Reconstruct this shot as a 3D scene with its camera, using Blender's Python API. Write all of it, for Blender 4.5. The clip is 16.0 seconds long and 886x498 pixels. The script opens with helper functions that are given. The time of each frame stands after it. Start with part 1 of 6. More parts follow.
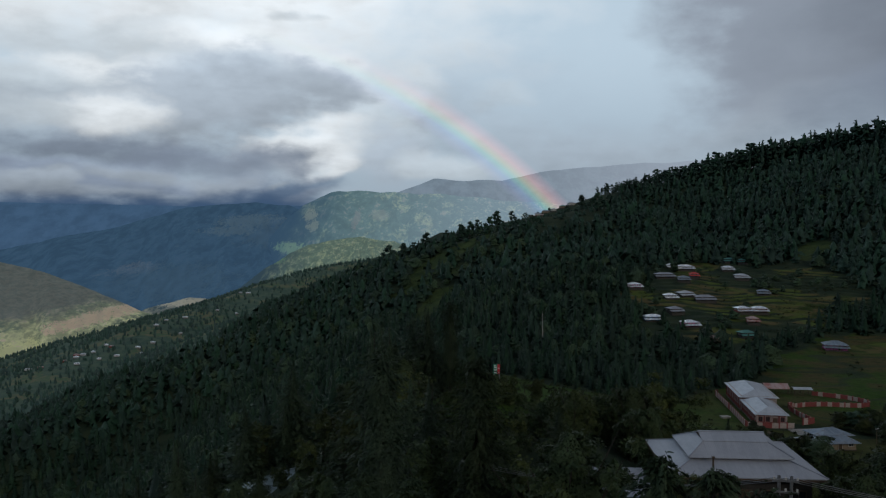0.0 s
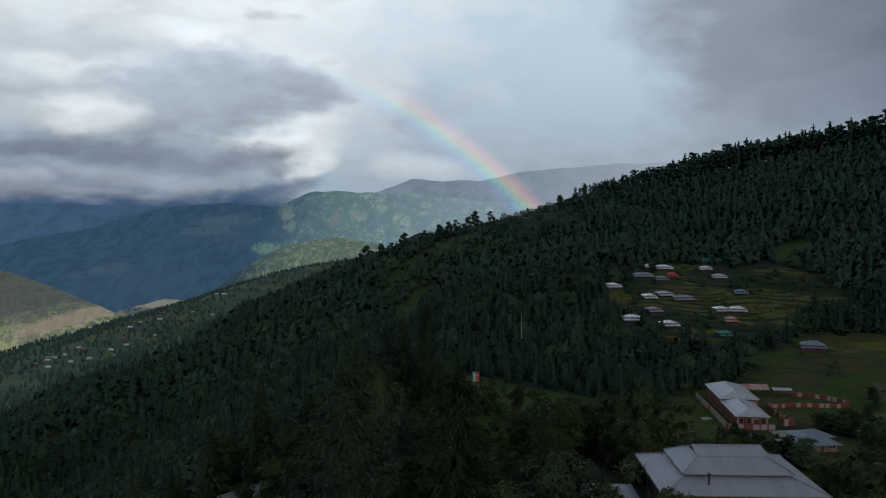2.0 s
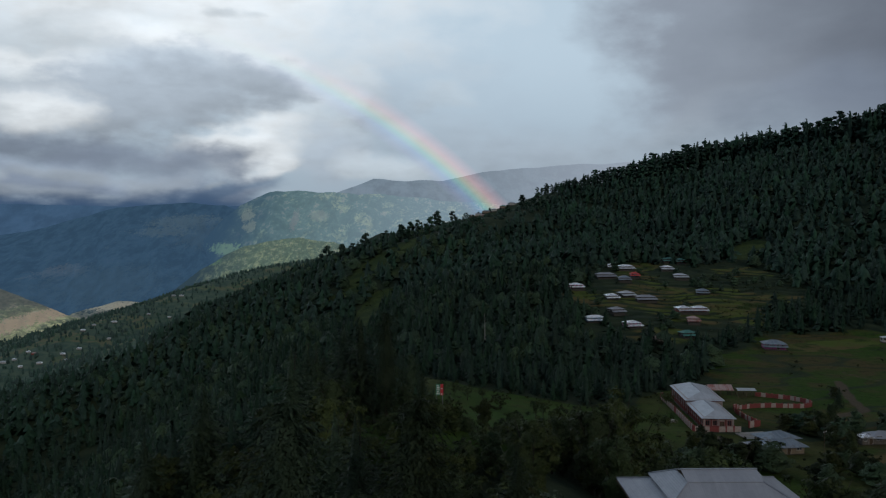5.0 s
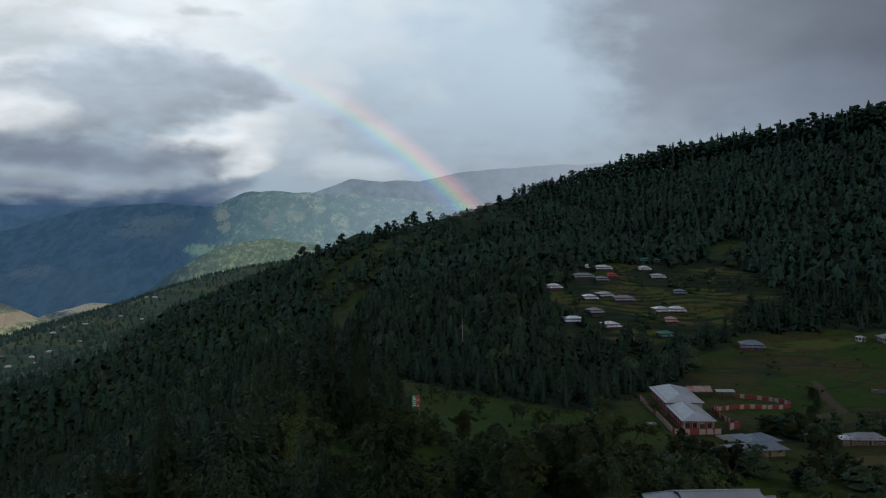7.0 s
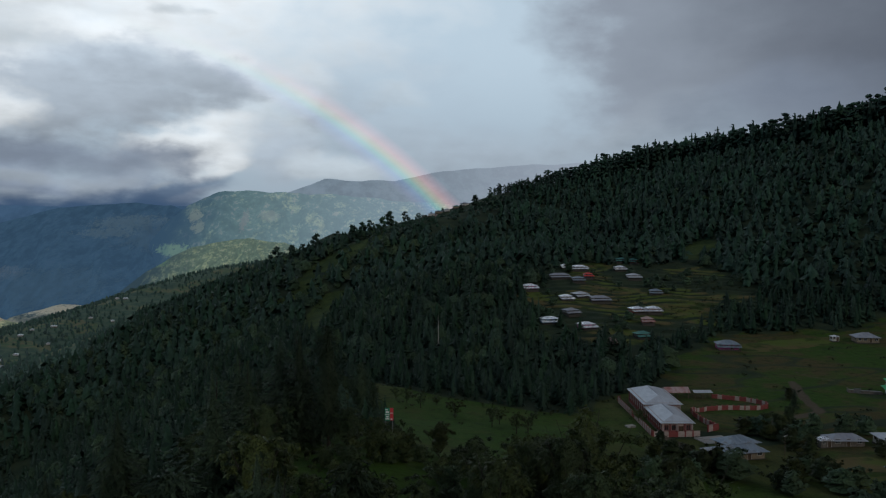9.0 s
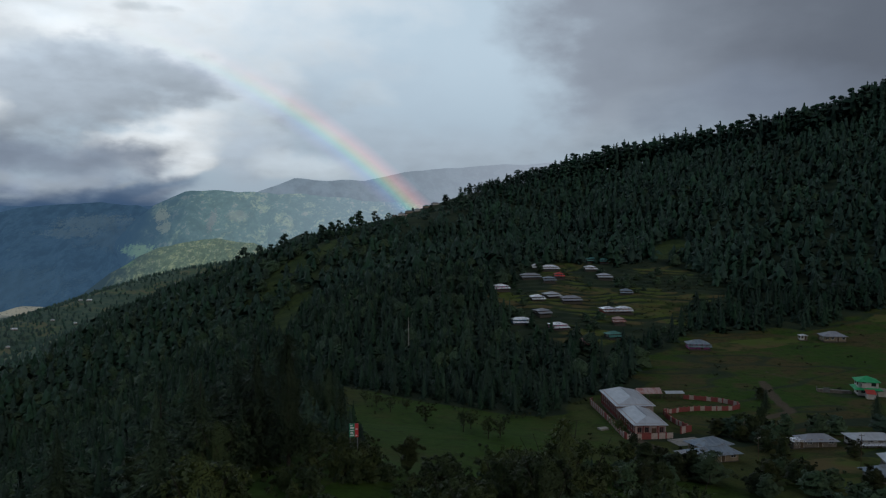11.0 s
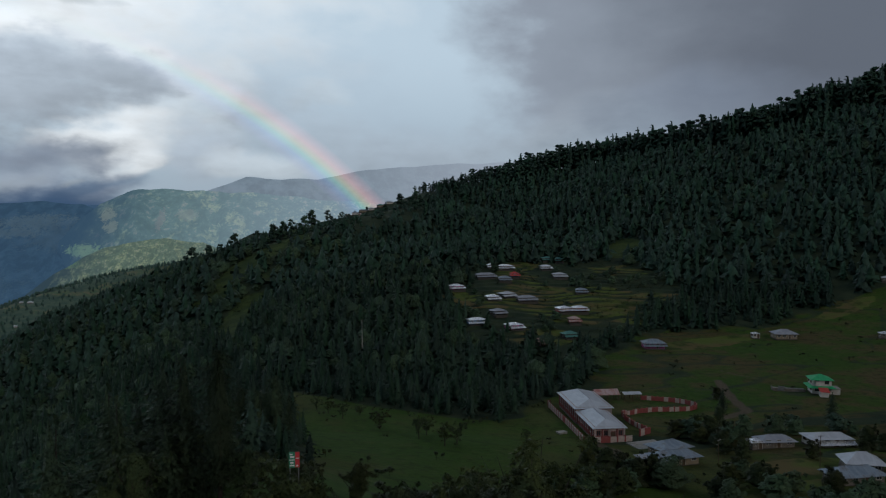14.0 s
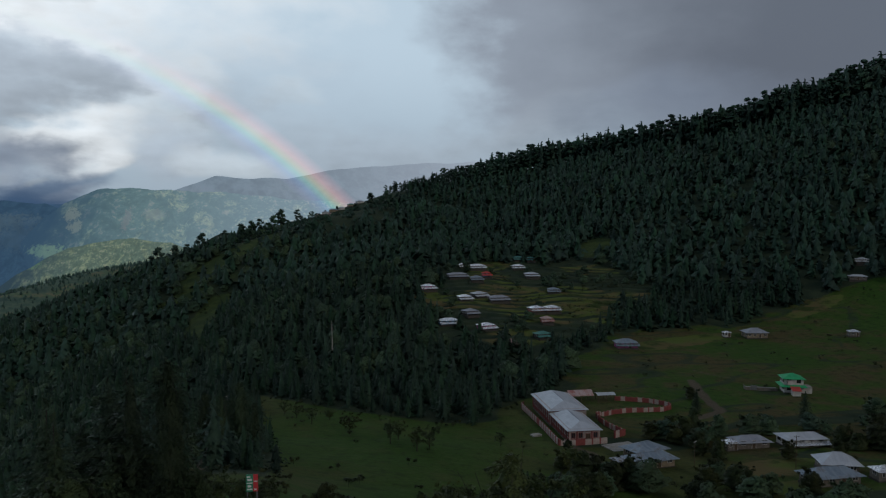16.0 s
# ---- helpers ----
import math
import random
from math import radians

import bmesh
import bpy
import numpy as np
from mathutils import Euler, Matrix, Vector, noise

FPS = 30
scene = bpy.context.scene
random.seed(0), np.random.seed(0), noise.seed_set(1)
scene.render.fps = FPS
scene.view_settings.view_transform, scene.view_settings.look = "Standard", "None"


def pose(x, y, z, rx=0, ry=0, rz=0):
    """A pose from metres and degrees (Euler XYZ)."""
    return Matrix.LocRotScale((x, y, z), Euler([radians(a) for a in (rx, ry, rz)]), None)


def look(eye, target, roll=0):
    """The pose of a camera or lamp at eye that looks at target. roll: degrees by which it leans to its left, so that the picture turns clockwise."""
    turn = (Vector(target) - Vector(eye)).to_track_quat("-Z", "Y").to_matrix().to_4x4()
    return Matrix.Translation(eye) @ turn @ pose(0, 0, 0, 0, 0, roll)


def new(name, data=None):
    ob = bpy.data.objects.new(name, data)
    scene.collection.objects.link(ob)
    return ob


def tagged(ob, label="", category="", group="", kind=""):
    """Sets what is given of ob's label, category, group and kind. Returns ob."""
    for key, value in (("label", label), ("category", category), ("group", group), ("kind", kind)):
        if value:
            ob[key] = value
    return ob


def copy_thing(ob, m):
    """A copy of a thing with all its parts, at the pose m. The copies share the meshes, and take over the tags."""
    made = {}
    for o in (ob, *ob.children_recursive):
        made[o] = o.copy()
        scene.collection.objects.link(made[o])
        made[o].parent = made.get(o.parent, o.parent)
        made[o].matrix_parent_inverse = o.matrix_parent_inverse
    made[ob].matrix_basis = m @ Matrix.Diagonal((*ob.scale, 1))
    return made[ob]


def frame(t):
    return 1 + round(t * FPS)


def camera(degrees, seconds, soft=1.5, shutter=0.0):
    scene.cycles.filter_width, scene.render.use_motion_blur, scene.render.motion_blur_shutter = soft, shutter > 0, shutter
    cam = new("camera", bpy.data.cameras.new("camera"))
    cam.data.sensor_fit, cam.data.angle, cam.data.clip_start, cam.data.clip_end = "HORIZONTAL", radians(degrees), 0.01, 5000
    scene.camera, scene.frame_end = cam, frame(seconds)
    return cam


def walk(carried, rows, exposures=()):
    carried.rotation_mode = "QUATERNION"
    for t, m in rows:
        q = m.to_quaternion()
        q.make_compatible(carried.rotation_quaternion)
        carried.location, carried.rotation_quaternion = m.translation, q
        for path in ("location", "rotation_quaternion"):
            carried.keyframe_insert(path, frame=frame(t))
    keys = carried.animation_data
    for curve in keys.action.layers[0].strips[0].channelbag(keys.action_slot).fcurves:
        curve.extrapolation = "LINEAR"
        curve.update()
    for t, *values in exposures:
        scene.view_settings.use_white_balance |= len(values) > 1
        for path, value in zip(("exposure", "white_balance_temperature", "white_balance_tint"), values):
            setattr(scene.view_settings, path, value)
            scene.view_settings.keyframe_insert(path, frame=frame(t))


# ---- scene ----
cam = camera(60.66, 16.0, 1.2)
PATH = [
    (0, pose(0.00, 0.00, 0.00, 87.07, 0, -0.09)),
    (0.5, pose(0.07, 1.19, -0.04, 87.08, 0, -0.47)),
    (1, pose(0.14, 2.36, -0.08, 87.10, 0, -0.90)),
    (1.5, pose(0.20, 3.53, -0.12, 87.10, 0, -1.29)),
    (2, pose(0.26, 4.70, -0.16, 87.10, 0, -1.73)),
    (2.5, pose(0.31, 5.86, -0.20, 87.10, 0, -2.24)),
    (3, pose(0.37, 7.02, -0.23, 87.11, 0, -2.77)),
    (3.5, pose(0.43, 8.17, -0.27, 87.11, 0, -3.26)),
    (4, pose(0.50, 9.32, -0.30, 87.10, 0, -3.75)),
    (6.5, pose(0.95, 15.10, -0.40, 87.13, 0, -5.85)),
    (7, pose(1.08, 16.26, -0.41, 87.13, 0, -6.34)),
    (7.5, pose(1.21, 17.43, -0.42, 87.11, 0, -6.78)),
    (8, pose(1.36, 18.59, -0.43, 87.11, 0, -7.25)),
    (8.5, pose(1.52, 19.77, -0.44, 87.12, 0, -7.70)),
    (9, pose(1.69, 20.94, -0.44, 87.12, 0, -8.17)),
    (11.5, pose(2.73, 26.87, -0.46, 87.09, 0, -11.01)),
    (12, pose(2.96, 28.07, -0.47, 87.07, 0, -11.60)),
    (12.5, pose(3.21, 29.26, -0.48, 87.06, 0, -12.16)),
    (13, pose(3.46, 30.46, -0.50, 87.05, 0, -12.70)),
    (13.5, pose(3.71, 31.66, -0.52, 87.04, 0, -13.29)),
    (14, pose(3.96, 32.86, -0.55, 87.04, 0, -13.85)),
    (14.5, pose(4.22, 34.06, -0.59, 87.01, 0, -14.40)),
    (15, pose(4.48, 35.26, -0.64, 87.01, 0, -14.95)),
    (15.5, pose(4.73, 36.46, -0.70, 87.01, 0, -15.49)),
    (16, pose(4.97, 37.65, -0.78, 87.01, 0, -16.04)),
]
walk(cam, PATH)

# ---- world: broken rain cloud over a low sun that stands behind the viewer ----
SUN_AZ, SUN_EL = 155.7, 27.5
world = bpy.data.worlds.new("rain_sky")
scene.world = world
world.use_nodes = True
wt = world.node_tree
wt.nodes.clear()


class Wire:
    """Small helper to write node arithmetic."""

    def __init__(self, tree):
        self.tree = tree

    def node(self, kind, **settings):
        n = self.tree.nodes.new(kind)
        for key, value in settings.items():
            if key == "operation":
                n.operation = value
            elif key == "blend_type":
                n.blend_type = value
            elif key == "data_type":
                n.data_type = value
            elif key == "interpolation_type":
                n.interpolation_type = value
            elif key == "attribute_name":
                n.attribute_name = value
        return n

    def put(self, socket, value):
        if isinstance(value, bpy.types.NodeSocket):
            self.tree.links.new(value, socket)
        else:
            socket.default_value = value

    def math(self, op, a, b=0.0, c=0.0, clamp=False):
        n = self.node("ShaderNodeMath", operation=op)
        n.use_clamp = clamp
        for s, v in zip(n.inputs, (a, b, c)):
            self.put(s, v)
        return n.outputs[0]

    def ramp(self, v, a, b, lo=0.0, hi=1.0, kind="SMOOTHSTEP"):
        n = self.node("ShaderNodeMapRange", interpolation_type=kind)
        for s, w in zip(n.inputs, (v, a, b, lo, hi)):
            self.put(s, w)
        return n.outputs[0]

    def mix(self, f, a, b, blend="MIX"):
        n = self.node("ShaderNodeMix", data_type="RGBA", blend_type=blend)
        self.put(n.inputs[0], f)
        self.put(n.inputs[6], a if isinstance(a, bpy.types.NodeSocket) else (*a, 1))
        self.put(n.inputs[7], b if isinstance(b, bpy.types.NodeSocket) else (*b, 1))
        return n.outputs[2]

    def noise(self, vector, scale, detail=4.0, rough=0.55, colour=False):
        n = self.node("ShaderNodeTexNoise")
        if vector is not None:
            self.put(n.inputs["Vector"], vector)
        n.inputs["Scale"].default_value, n.inputs["Detail"].default_value, n.inputs["Roughness"].default_value = scale, detail, rough
        return n.outputs["Color" if colour else "Fac"]


ww = Wire(wt)
way = ww.node("ShaderNodeTexCoord").outputs["Generated"]
split = ww.node("ShaderNodeSeparateXYZ")
ww.put(split.inputs[0], way)
sx, sy, sz = split.outputs
deg = 180 / math.pi
az = ww.math("MULTIPLY", ww.math("ARCTAN2", sx, sy), deg)
el = ww.math("MULTIPLY", ww.math("ARCSINE", sz), deg)
# the way squeezed upright, so that the clouds lie flat
flat = ww.node("ShaderNodeMapping")
ww.put(flat.inputs[0], way)
flat.inputs["Scale"].default_value = (1, 1, 1.7)
puff = ww.node("ShaderNodeSeparateColor")
ww.put(puff.inputs[0], ww.noise(flat.outputs[0], 5.0, 7.0, 0.52, True))
fine = ww.noise(flat.outputs[0], 13.0, 7.0, 0.50)
layers = ww.node("ShaderNodeMapping")
ww.put(layers.inputs[0], way)
layers.inputs["Scale"].default_value = (1, 1, 2.6)
wisps = ww.noise(layers.outputs[0], 26.0, 6.0, 0.52)
az_w = ww.math("ADD", az, ww.math("MULTIPLY", ww.math("SUBTRACT", puff.outputs[0], 0.5), 15.0))
el_w = ww.math("ADD", el, ww.math("MULTIPLY", ww.math("SUBTRACT", puff.outputs[1], 0.5), 5.5))

nishita = ww.node("ShaderNodeTexSky")
nishita.sky_type, nishita.sun_disc = "NISHITA", False
nishita.sun_elevation, nishita.sun_rotation = radians(SUN_EL), radians(SUN_AZ)
clear = ww.node("ShaderNodeMix", data_type="RGBA", blend_type="MULTIPLY")
clear.inputs[0].default_value = 1.0
ww.put(clear.inputs[6], nishita.outputs[0])
clear.inputs[7].default_value = (0.1, 0.1, 0.1, 1)
veil = ww.mix(ww.ramp(el, 0.0, 13.0), (0.318, 0.405, 0.50), (0.508, 0.63, 0.735))
# heavier cloud overhead and behind
veil = ww.mix(ww.ramp(ww.math("SUBTRACT", el, ww.math("MULTIPLY", sy, 20.0)), 4.0, 34.0), veil, (0.150, 0.182, 0.222))
sky = ww.mix(0.94, clear.outputs[2], veil)
# thin unevenness of the rain veil
sky = ww.mix(ww.math("MULTIPLY", ww.ramp(puff.outputs[2], 0.42, 0.75), 0.22), sky, (0.33, 0.38, 0.47))


def cloud(under, a, e, wide, high, tilt, bright, cover, edge=0.4, ragged=1.5, lit=0.16, grain=1.0):
    """One body of cloud at an azimuth and a height in degrees, lighter on top than at its base: laid over what is behind it."""
    c, s = math.cos(radians(tilt)), math.sin(radians(tilt))
    da, de = ww.math("SUBTRACT", az_w, a), ww.math("SUBTRACT", el_w, e)
    u = ww.math("DIVIDE", ww.math("ADD", ww.math("MULTIPLY", da, c), ww.math("MULTIPLY", de, s)), wide)
    v = ww.math("DIVIDE", ww.math("SUBTRACT", ww.math("MULTIPLY", de, c), ww.math("MULTIPLY", da, s)), high)
    d = ww.math("SQRT", ww.math("ADD", ww.math("MULTIPLY", u, u), ww.math("MULTIPLY", v, v)))
    uneven = ww.math("ADD", ww.math("MULTIPLY", ww.math("SUBTRACT", fine, 0.5), ragged), ww.math("MULTIPLY", ww.math("SUBTRACT", wisps, 0.5), 0.3 * ragged))
    mask = ww.ramp(ww.math("ADD", d, uneven), 1.0 + edge, 1.0 - edge)
    tone = ww.math("ADD", ww.math("MULTIPLY", ww.math("SUBTRACT", fine, 0.5), 0.42 * grain), ww.math("MULTIPLY", ww.math("SUBTRACT", wisps, 0.5), 0.32 * grain))
    tone = ww.math("MULTIPLY", bright, ww.math("ADD", ww.math("ADD", 1.0, tone), ww.ramp(v, -1.1, 1.1, -lit, lit, "LINEAR")))
    colour = ww.node("ShaderNodeCombineColor")
    for n, k in enumerate((0.935, 1.0, 1.05) if bright > 0.66 else (0.88, 1.0, 1.10) if bright > 0.5 else (0.84, 0.985, 1.15) if bright > 0.28 else (0.80, 0.98, 1.28) if bright > 0.15 else (0.60, 0.98, 1.65)):
        ww.put(colour.inputs[n], ww.math("MULTIPLY", tone, k))
    return ww.mix(ww.math("MULTIPLY", mask, cover), under, colour.outputs[0])


for row in (
    # the bright field behind, and pale bands across it
    (-13.0, 15.5, 15.0, 5.4, 0, 0.92, 0.95, 0.8), (-31.0, 15.0, 16.0, 4.5, 0, 0.80, 0.9, 0.7), (-25.0, 11.3, 9.0, 1.1, 2, 0.60, 0.7, 0.7), (-12.3, 13.5, 1.8, 0.35, 0, 0.58, 0.6, 0.7), (-9.4, 13.6, 0.9, 0.3, 0, 0.62, 0.5, 0.7),
    (-17.0, 11.5, 3.8, 1.0, 0, 0.96, 0.8, 0.7), (-8.5, 10.0, 4.5, 1.6, -20, 0.80, 0.7, 0.8), (-25.0, 9.2, 6.0, 1.2, 0, 0.78, 0.95, 0.55, 2.0, 0.2, 1.5), (-31.0, 8.2, 6.0, 1.4, 0, 0.58, 0.9, 0.6),
    # the bank below, in layers
    (-24.0, 6.4, 9.0, 1.7, 0, 0.42, 0.9, 0.6), (-8.6, 4.6, 7.0, 2.3, 10, 0.57, 0.95, 0.55, 1.8, 0.2, 1.4), (-6.6, 5.8, 3.8, 1.5, 25, 0.64, 0.75, 0.7), (-3.0, 3.6, 4.0, 1.9, 0, 0.50, 0.8, 0.6),
    (-15.2, 8.3, 8.8, 2.5, 2, 0.49, 0.93, 0.36, 1.8, 0.30, 0.9), (-11.0, 9.2, 5.5, 1.3, -4, 0.47, 0.8, 0.6), (-17.0, 6.6, 7.0, 0.8, 2, 0.40, 0.6, 0.7),
    (-24.2, 6.8, 4.6, 1.15, 4, 0.74, 0.95, 0.5, 2.2, 0.25, 1.6), (-30.0, 6.6, 3.0, 0.7, 0, 0.55, 0.8, 0.6), (-10.8, 4.7, 5.0, 1.25, 6, 0.76, 0.92, 0.5, 2.4, 0.2, 1.7), (-8.6, 3.1, 2.8, 1.0, 20, 0.72, 0.85, 0.6, 2.4, 0.2, 1.7),
    (-25.5, 4.6, 10.5, 0.9, -1, 0.20, 0.85, 0.7, 1.8), (-16.5, 4.0, 4.5, 0.9, -4, 0.25, 0.75, 0.7),
    (-24.5, 2.3, 11.5, 1.45, 0, 0.27, 0.97, 0.4, 1.6, 0.3, 1.5), (-27.8, 2.3, 2.6, 0.6, 3, 0.42, 0.85, 0.6, 2.2), (-22.4, 3.0, 3.8, 0.5, -2, 0.36, 0.8, 0.6, 2.2), (-18.6, 2.5, 2.4, 0.9, 0, 0.36, 0.8, 0.6, 2.2), (-24.0, 1.4, 5.0, 0.4, 0, 0.33, 0.6, 0.7), (-31.0, 1.6, 4.0, 0.5, 0, 0.31, 0.6, 0.7),
    (-12.8, 1.3, 5.4, 0.85, -1, 0.12, 0.85, 0.7, 1.8), (-14.2, 2.05, 0.9, 0.2, 0, 0.30, 0.6, 0.7), (-10.4, 0.75, 2.2, 0.45, 0, 0.22, 0.7, 0.7),
    # thin cloud round the bow
    (1.4, 3.4, 3.2, 1.2, 0, 0.60, 0.75, 0.5), (-2.3, 9.2, 2.4, 1.1, -25, 0.68, 0.5, 0.6), (0.8, 7.2, 3.6, 1.7, -20, 0.43, 0.45, 0.6), (6.0, 5.6, 4.5, 1.8, -10, 0.44, 0.4, 0.6), (4.5, 8.2, 1.8, 0.8, 0, 0.58, 0.4, 0.6),
):
    sky = cloud(sky, *row)
# the dark rain cloud in the east, thickening away from its torn edge, with paler scud under it
torn = ww.math("ADD", ww.math("MULTIPLY", ww.math("SUBTRACT", fine, 0.5), 7.0), ww.math("MULTIPLY", ww.math("SUBTRACT", wisps, 0.5), 1.5))
east = ww.math("ADD", ww.math("SUBTRACT", az_w, torn), ww.math("MULTIPLY", el, 0.10))
dim = ww.mix(ww.ramp(east, 17.0, 42.0), (0.262, 0.302, 0.368), (0.094, 0.108, 0.142))
under_edge = ww.ramp(ww.math("ADD", el_w, ww.math("MULTIPLY", torn, 0.35)), 3.6, 7.4)
sky = ww.mix(ww.math("MULTIPLY", ww.math("MULTIPLY", ww.ramp(east, 15.5, 22.5), under_edge), 0.92), sky, dim)
for row in ((22.0, 5.4, 5.0, 1.8, 10, 0.36, 0.7, 0.8), (30.0, 7.4, 6.0, 1.6, 14, 0.26, 0.5, 0.8), (36.0, 6.2, 6.0, 2.0, 10, 0.24, 0.5, 0.8), (12.5, 4.4, 5.0, 1.8, 0, 0.40, 0.6, 0.8)):
    sky = cloud(sky, *row)
# rain haze along the horizon, under the flat base of the clouds
base_of_cloud = ww.math("ADD", el, ww.math("MULTIPLY", ww.math("SUBTRACT", wisps, 0.5), 1.2))
sky = ww.mix(ww.math("MULTIPLY", ww.ramp(base_of_cloud, 1.7, 0.25), ww.ramp(az, -4.0, -13.0)), sky, (0.046, 0.088, 0.165))
back = ww.node("ShaderNodeBackground")
ww.put(back.inputs[0], sky)
back.inputs[1].default_value = 1.0
ww.put(ww.node("ShaderNodeOutputWorld").inputs[0], back.outputs[0])

sun_lamp = bpy.data.lights.new("sun", "SUN")
sun_lamp.energy, sun_lamp.angle, sun_lamp.color = 0.50, radians(12), (1.0, 0.93, 0.82)
sun = new("sun", sun_lamp)
toward = Vector((math.sin(radians(SUN_AZ)) * math.cos(radians(SUN_EL)), math.cos(radians(SUN_AZ)) * math.cos(radians(SUN_EL)), math.sin(radians(SUN_EL))))
sun.matrix_world = look(toward * 900, (0, 0, 0))

# ---- materials ----
def material(name):
    m = bpy.data.materials.new(name)
    m.use_nodes = True
    w = Wire(m.node_tree)
    bsdf = m.node_tree.nodes["Principled BSDF"]
    return m, w, bsdf


def bump(w, bsdf, height_socket, strength=0.4, distance=0.05):
    b = w.node("ShaderNodeBump")
    b.inputs["Strength"].default_value, b.inputs["Distance"].default_value = strength, distance
    w.put(b.inputs["Height"], height_socket)
    w.put(bsdf.inputs["Normal"], b.outputs[0])


def plain(name, a, b, size=0.5, rough=0.7, metal=0.0, relief=0.2, spots=None, rand=0.0):
    """A worn surface between two colours: broad stains and fine grain, in metres of the object's own space."""
    m, w, bsdf = material(name)
    where = w.node("ShaderNodeTexCoord").outputs["Object"]
    broad, grain = w.noise(where, 1 / size, 4.0), w.noise(where, 12 / size, 3.0)
    f = w.math("ADD", w.math("MULTIPLY", broad, 0.7), w.math("MULTIPLY", grain, 0.3))
    colour = w.mix(w.ramp(f, 0.36, 0.64), a, b)
    if spots:
        colour = w.mix(w.math("MULTIPLY", w.ramp(w.noise(where, 0.45 / size, 6.0, 0.65), 0.56, 0.66), 0.75), colour, spots)
    if rand:
        r = w.node("ShaderNodeObjectInfo").outputs["Random"]
        h = w.node("ShaderNodeHueSaturation")
        w.put(h.inputs["Value"], w.ramp(r, 0, 1, 1 - rand, 1 + rand, "LINEAR"))
        w.put(h.inputs["Color"], colour)
        colour = h.outputs[0]
    w.put(bsdf.inputs["Base Color"], colour)
    w.put(bsdf.inputs["Roughness"], w.ramp(grain, 0.3, 0.7, max(rough - 0.1, 0.05), min(rough + 0.1, 1.0)))
    bsdf.inputs["Metallic"].default_value = metal
    if relief:
        bump(w, bsdf, f, relief, 0.03)
    return m


def sheet_roof(name, a, b, rust=None, rough=0.45, metal=0.35):
    """Corrugated steel sheet: sheets of differing age, lap streaks down the slope, rust spots."""
    m, w, bsdf = material(name)
    where = w.node("ShaderNodeTexCoord").outputs["Object"]
    broad, grain = w.noise(where, 0.35, 5.0, 0.6), w.noise(where, 4.0, 3.0)
    streak = w.node("ShaderNodeMapping")
    w.put(streak.inputs[0], where)
    streak.inputs["Scale"].default_value = (1.1, 0.12, 0.3)
    lines = w.noise(streak.outputs[0], 3.0, 2.0)
    tile = w.node("ShaderNodeTexBrick")
    tile.inputs["Scale"].default_value, tile.inputs["Brick Width"].default_value, tile.inputs["Row Height"].default_value = 1.0, 0.85, 2.6
    tile.inputs["Mortar Size"].default_value, tile.inputs["Color1"].default_value, tile.inputs["Color2"].default_value = 0.012, (0.35, 0.35, 0.35, 1), (0.65, 0.65, 0.65, 1)
    tile.inputs["Mortar"].default_value = (0.1, 0.1, 0.1, 1)
    w.put(tile.inputs["Vector"], where)
    f = w.math("ADD", w.math("MULTIPLY", broad, 0.4), w.math("ADD", w.math("MULTIPLY", lines, 0.3), w.math("MULTIPLY", tile.outputs[0], 0.3)))
    colour = w.mix(w.ramp(f, 0.3, 0.68), a, b)
    if rust:
        colour = w.mix(w.math("MULTIPLY", w.ramp(w.math("ADD", w.math("MULTIPLY", broad, 0.7), w.math("MULTIPLY", lines, 0.3)), 0.50, 0.62), 0.8), colour, rust)
    w.put(bsdf.inputs["Base Color"], colour)
    w.put(bsdf.inputs["Roughness"], w.ramp(grain, 0.3, 0.7, rough, rough + 0.2))
    bsdf.inputs["Metallic"].default_value = metal
    wave = w.node("ShaderNodeTexWave")
    wave.inputs["Scale"].default_value = 2.2
    w.put(wave.inputs["Vector"], where)
    bump(w, bsdf, w.math("ADD", wave.outputs["Fac"], w.math("MULTIPLY", grain, 0.5)), 0.25, 0.02)
    return m


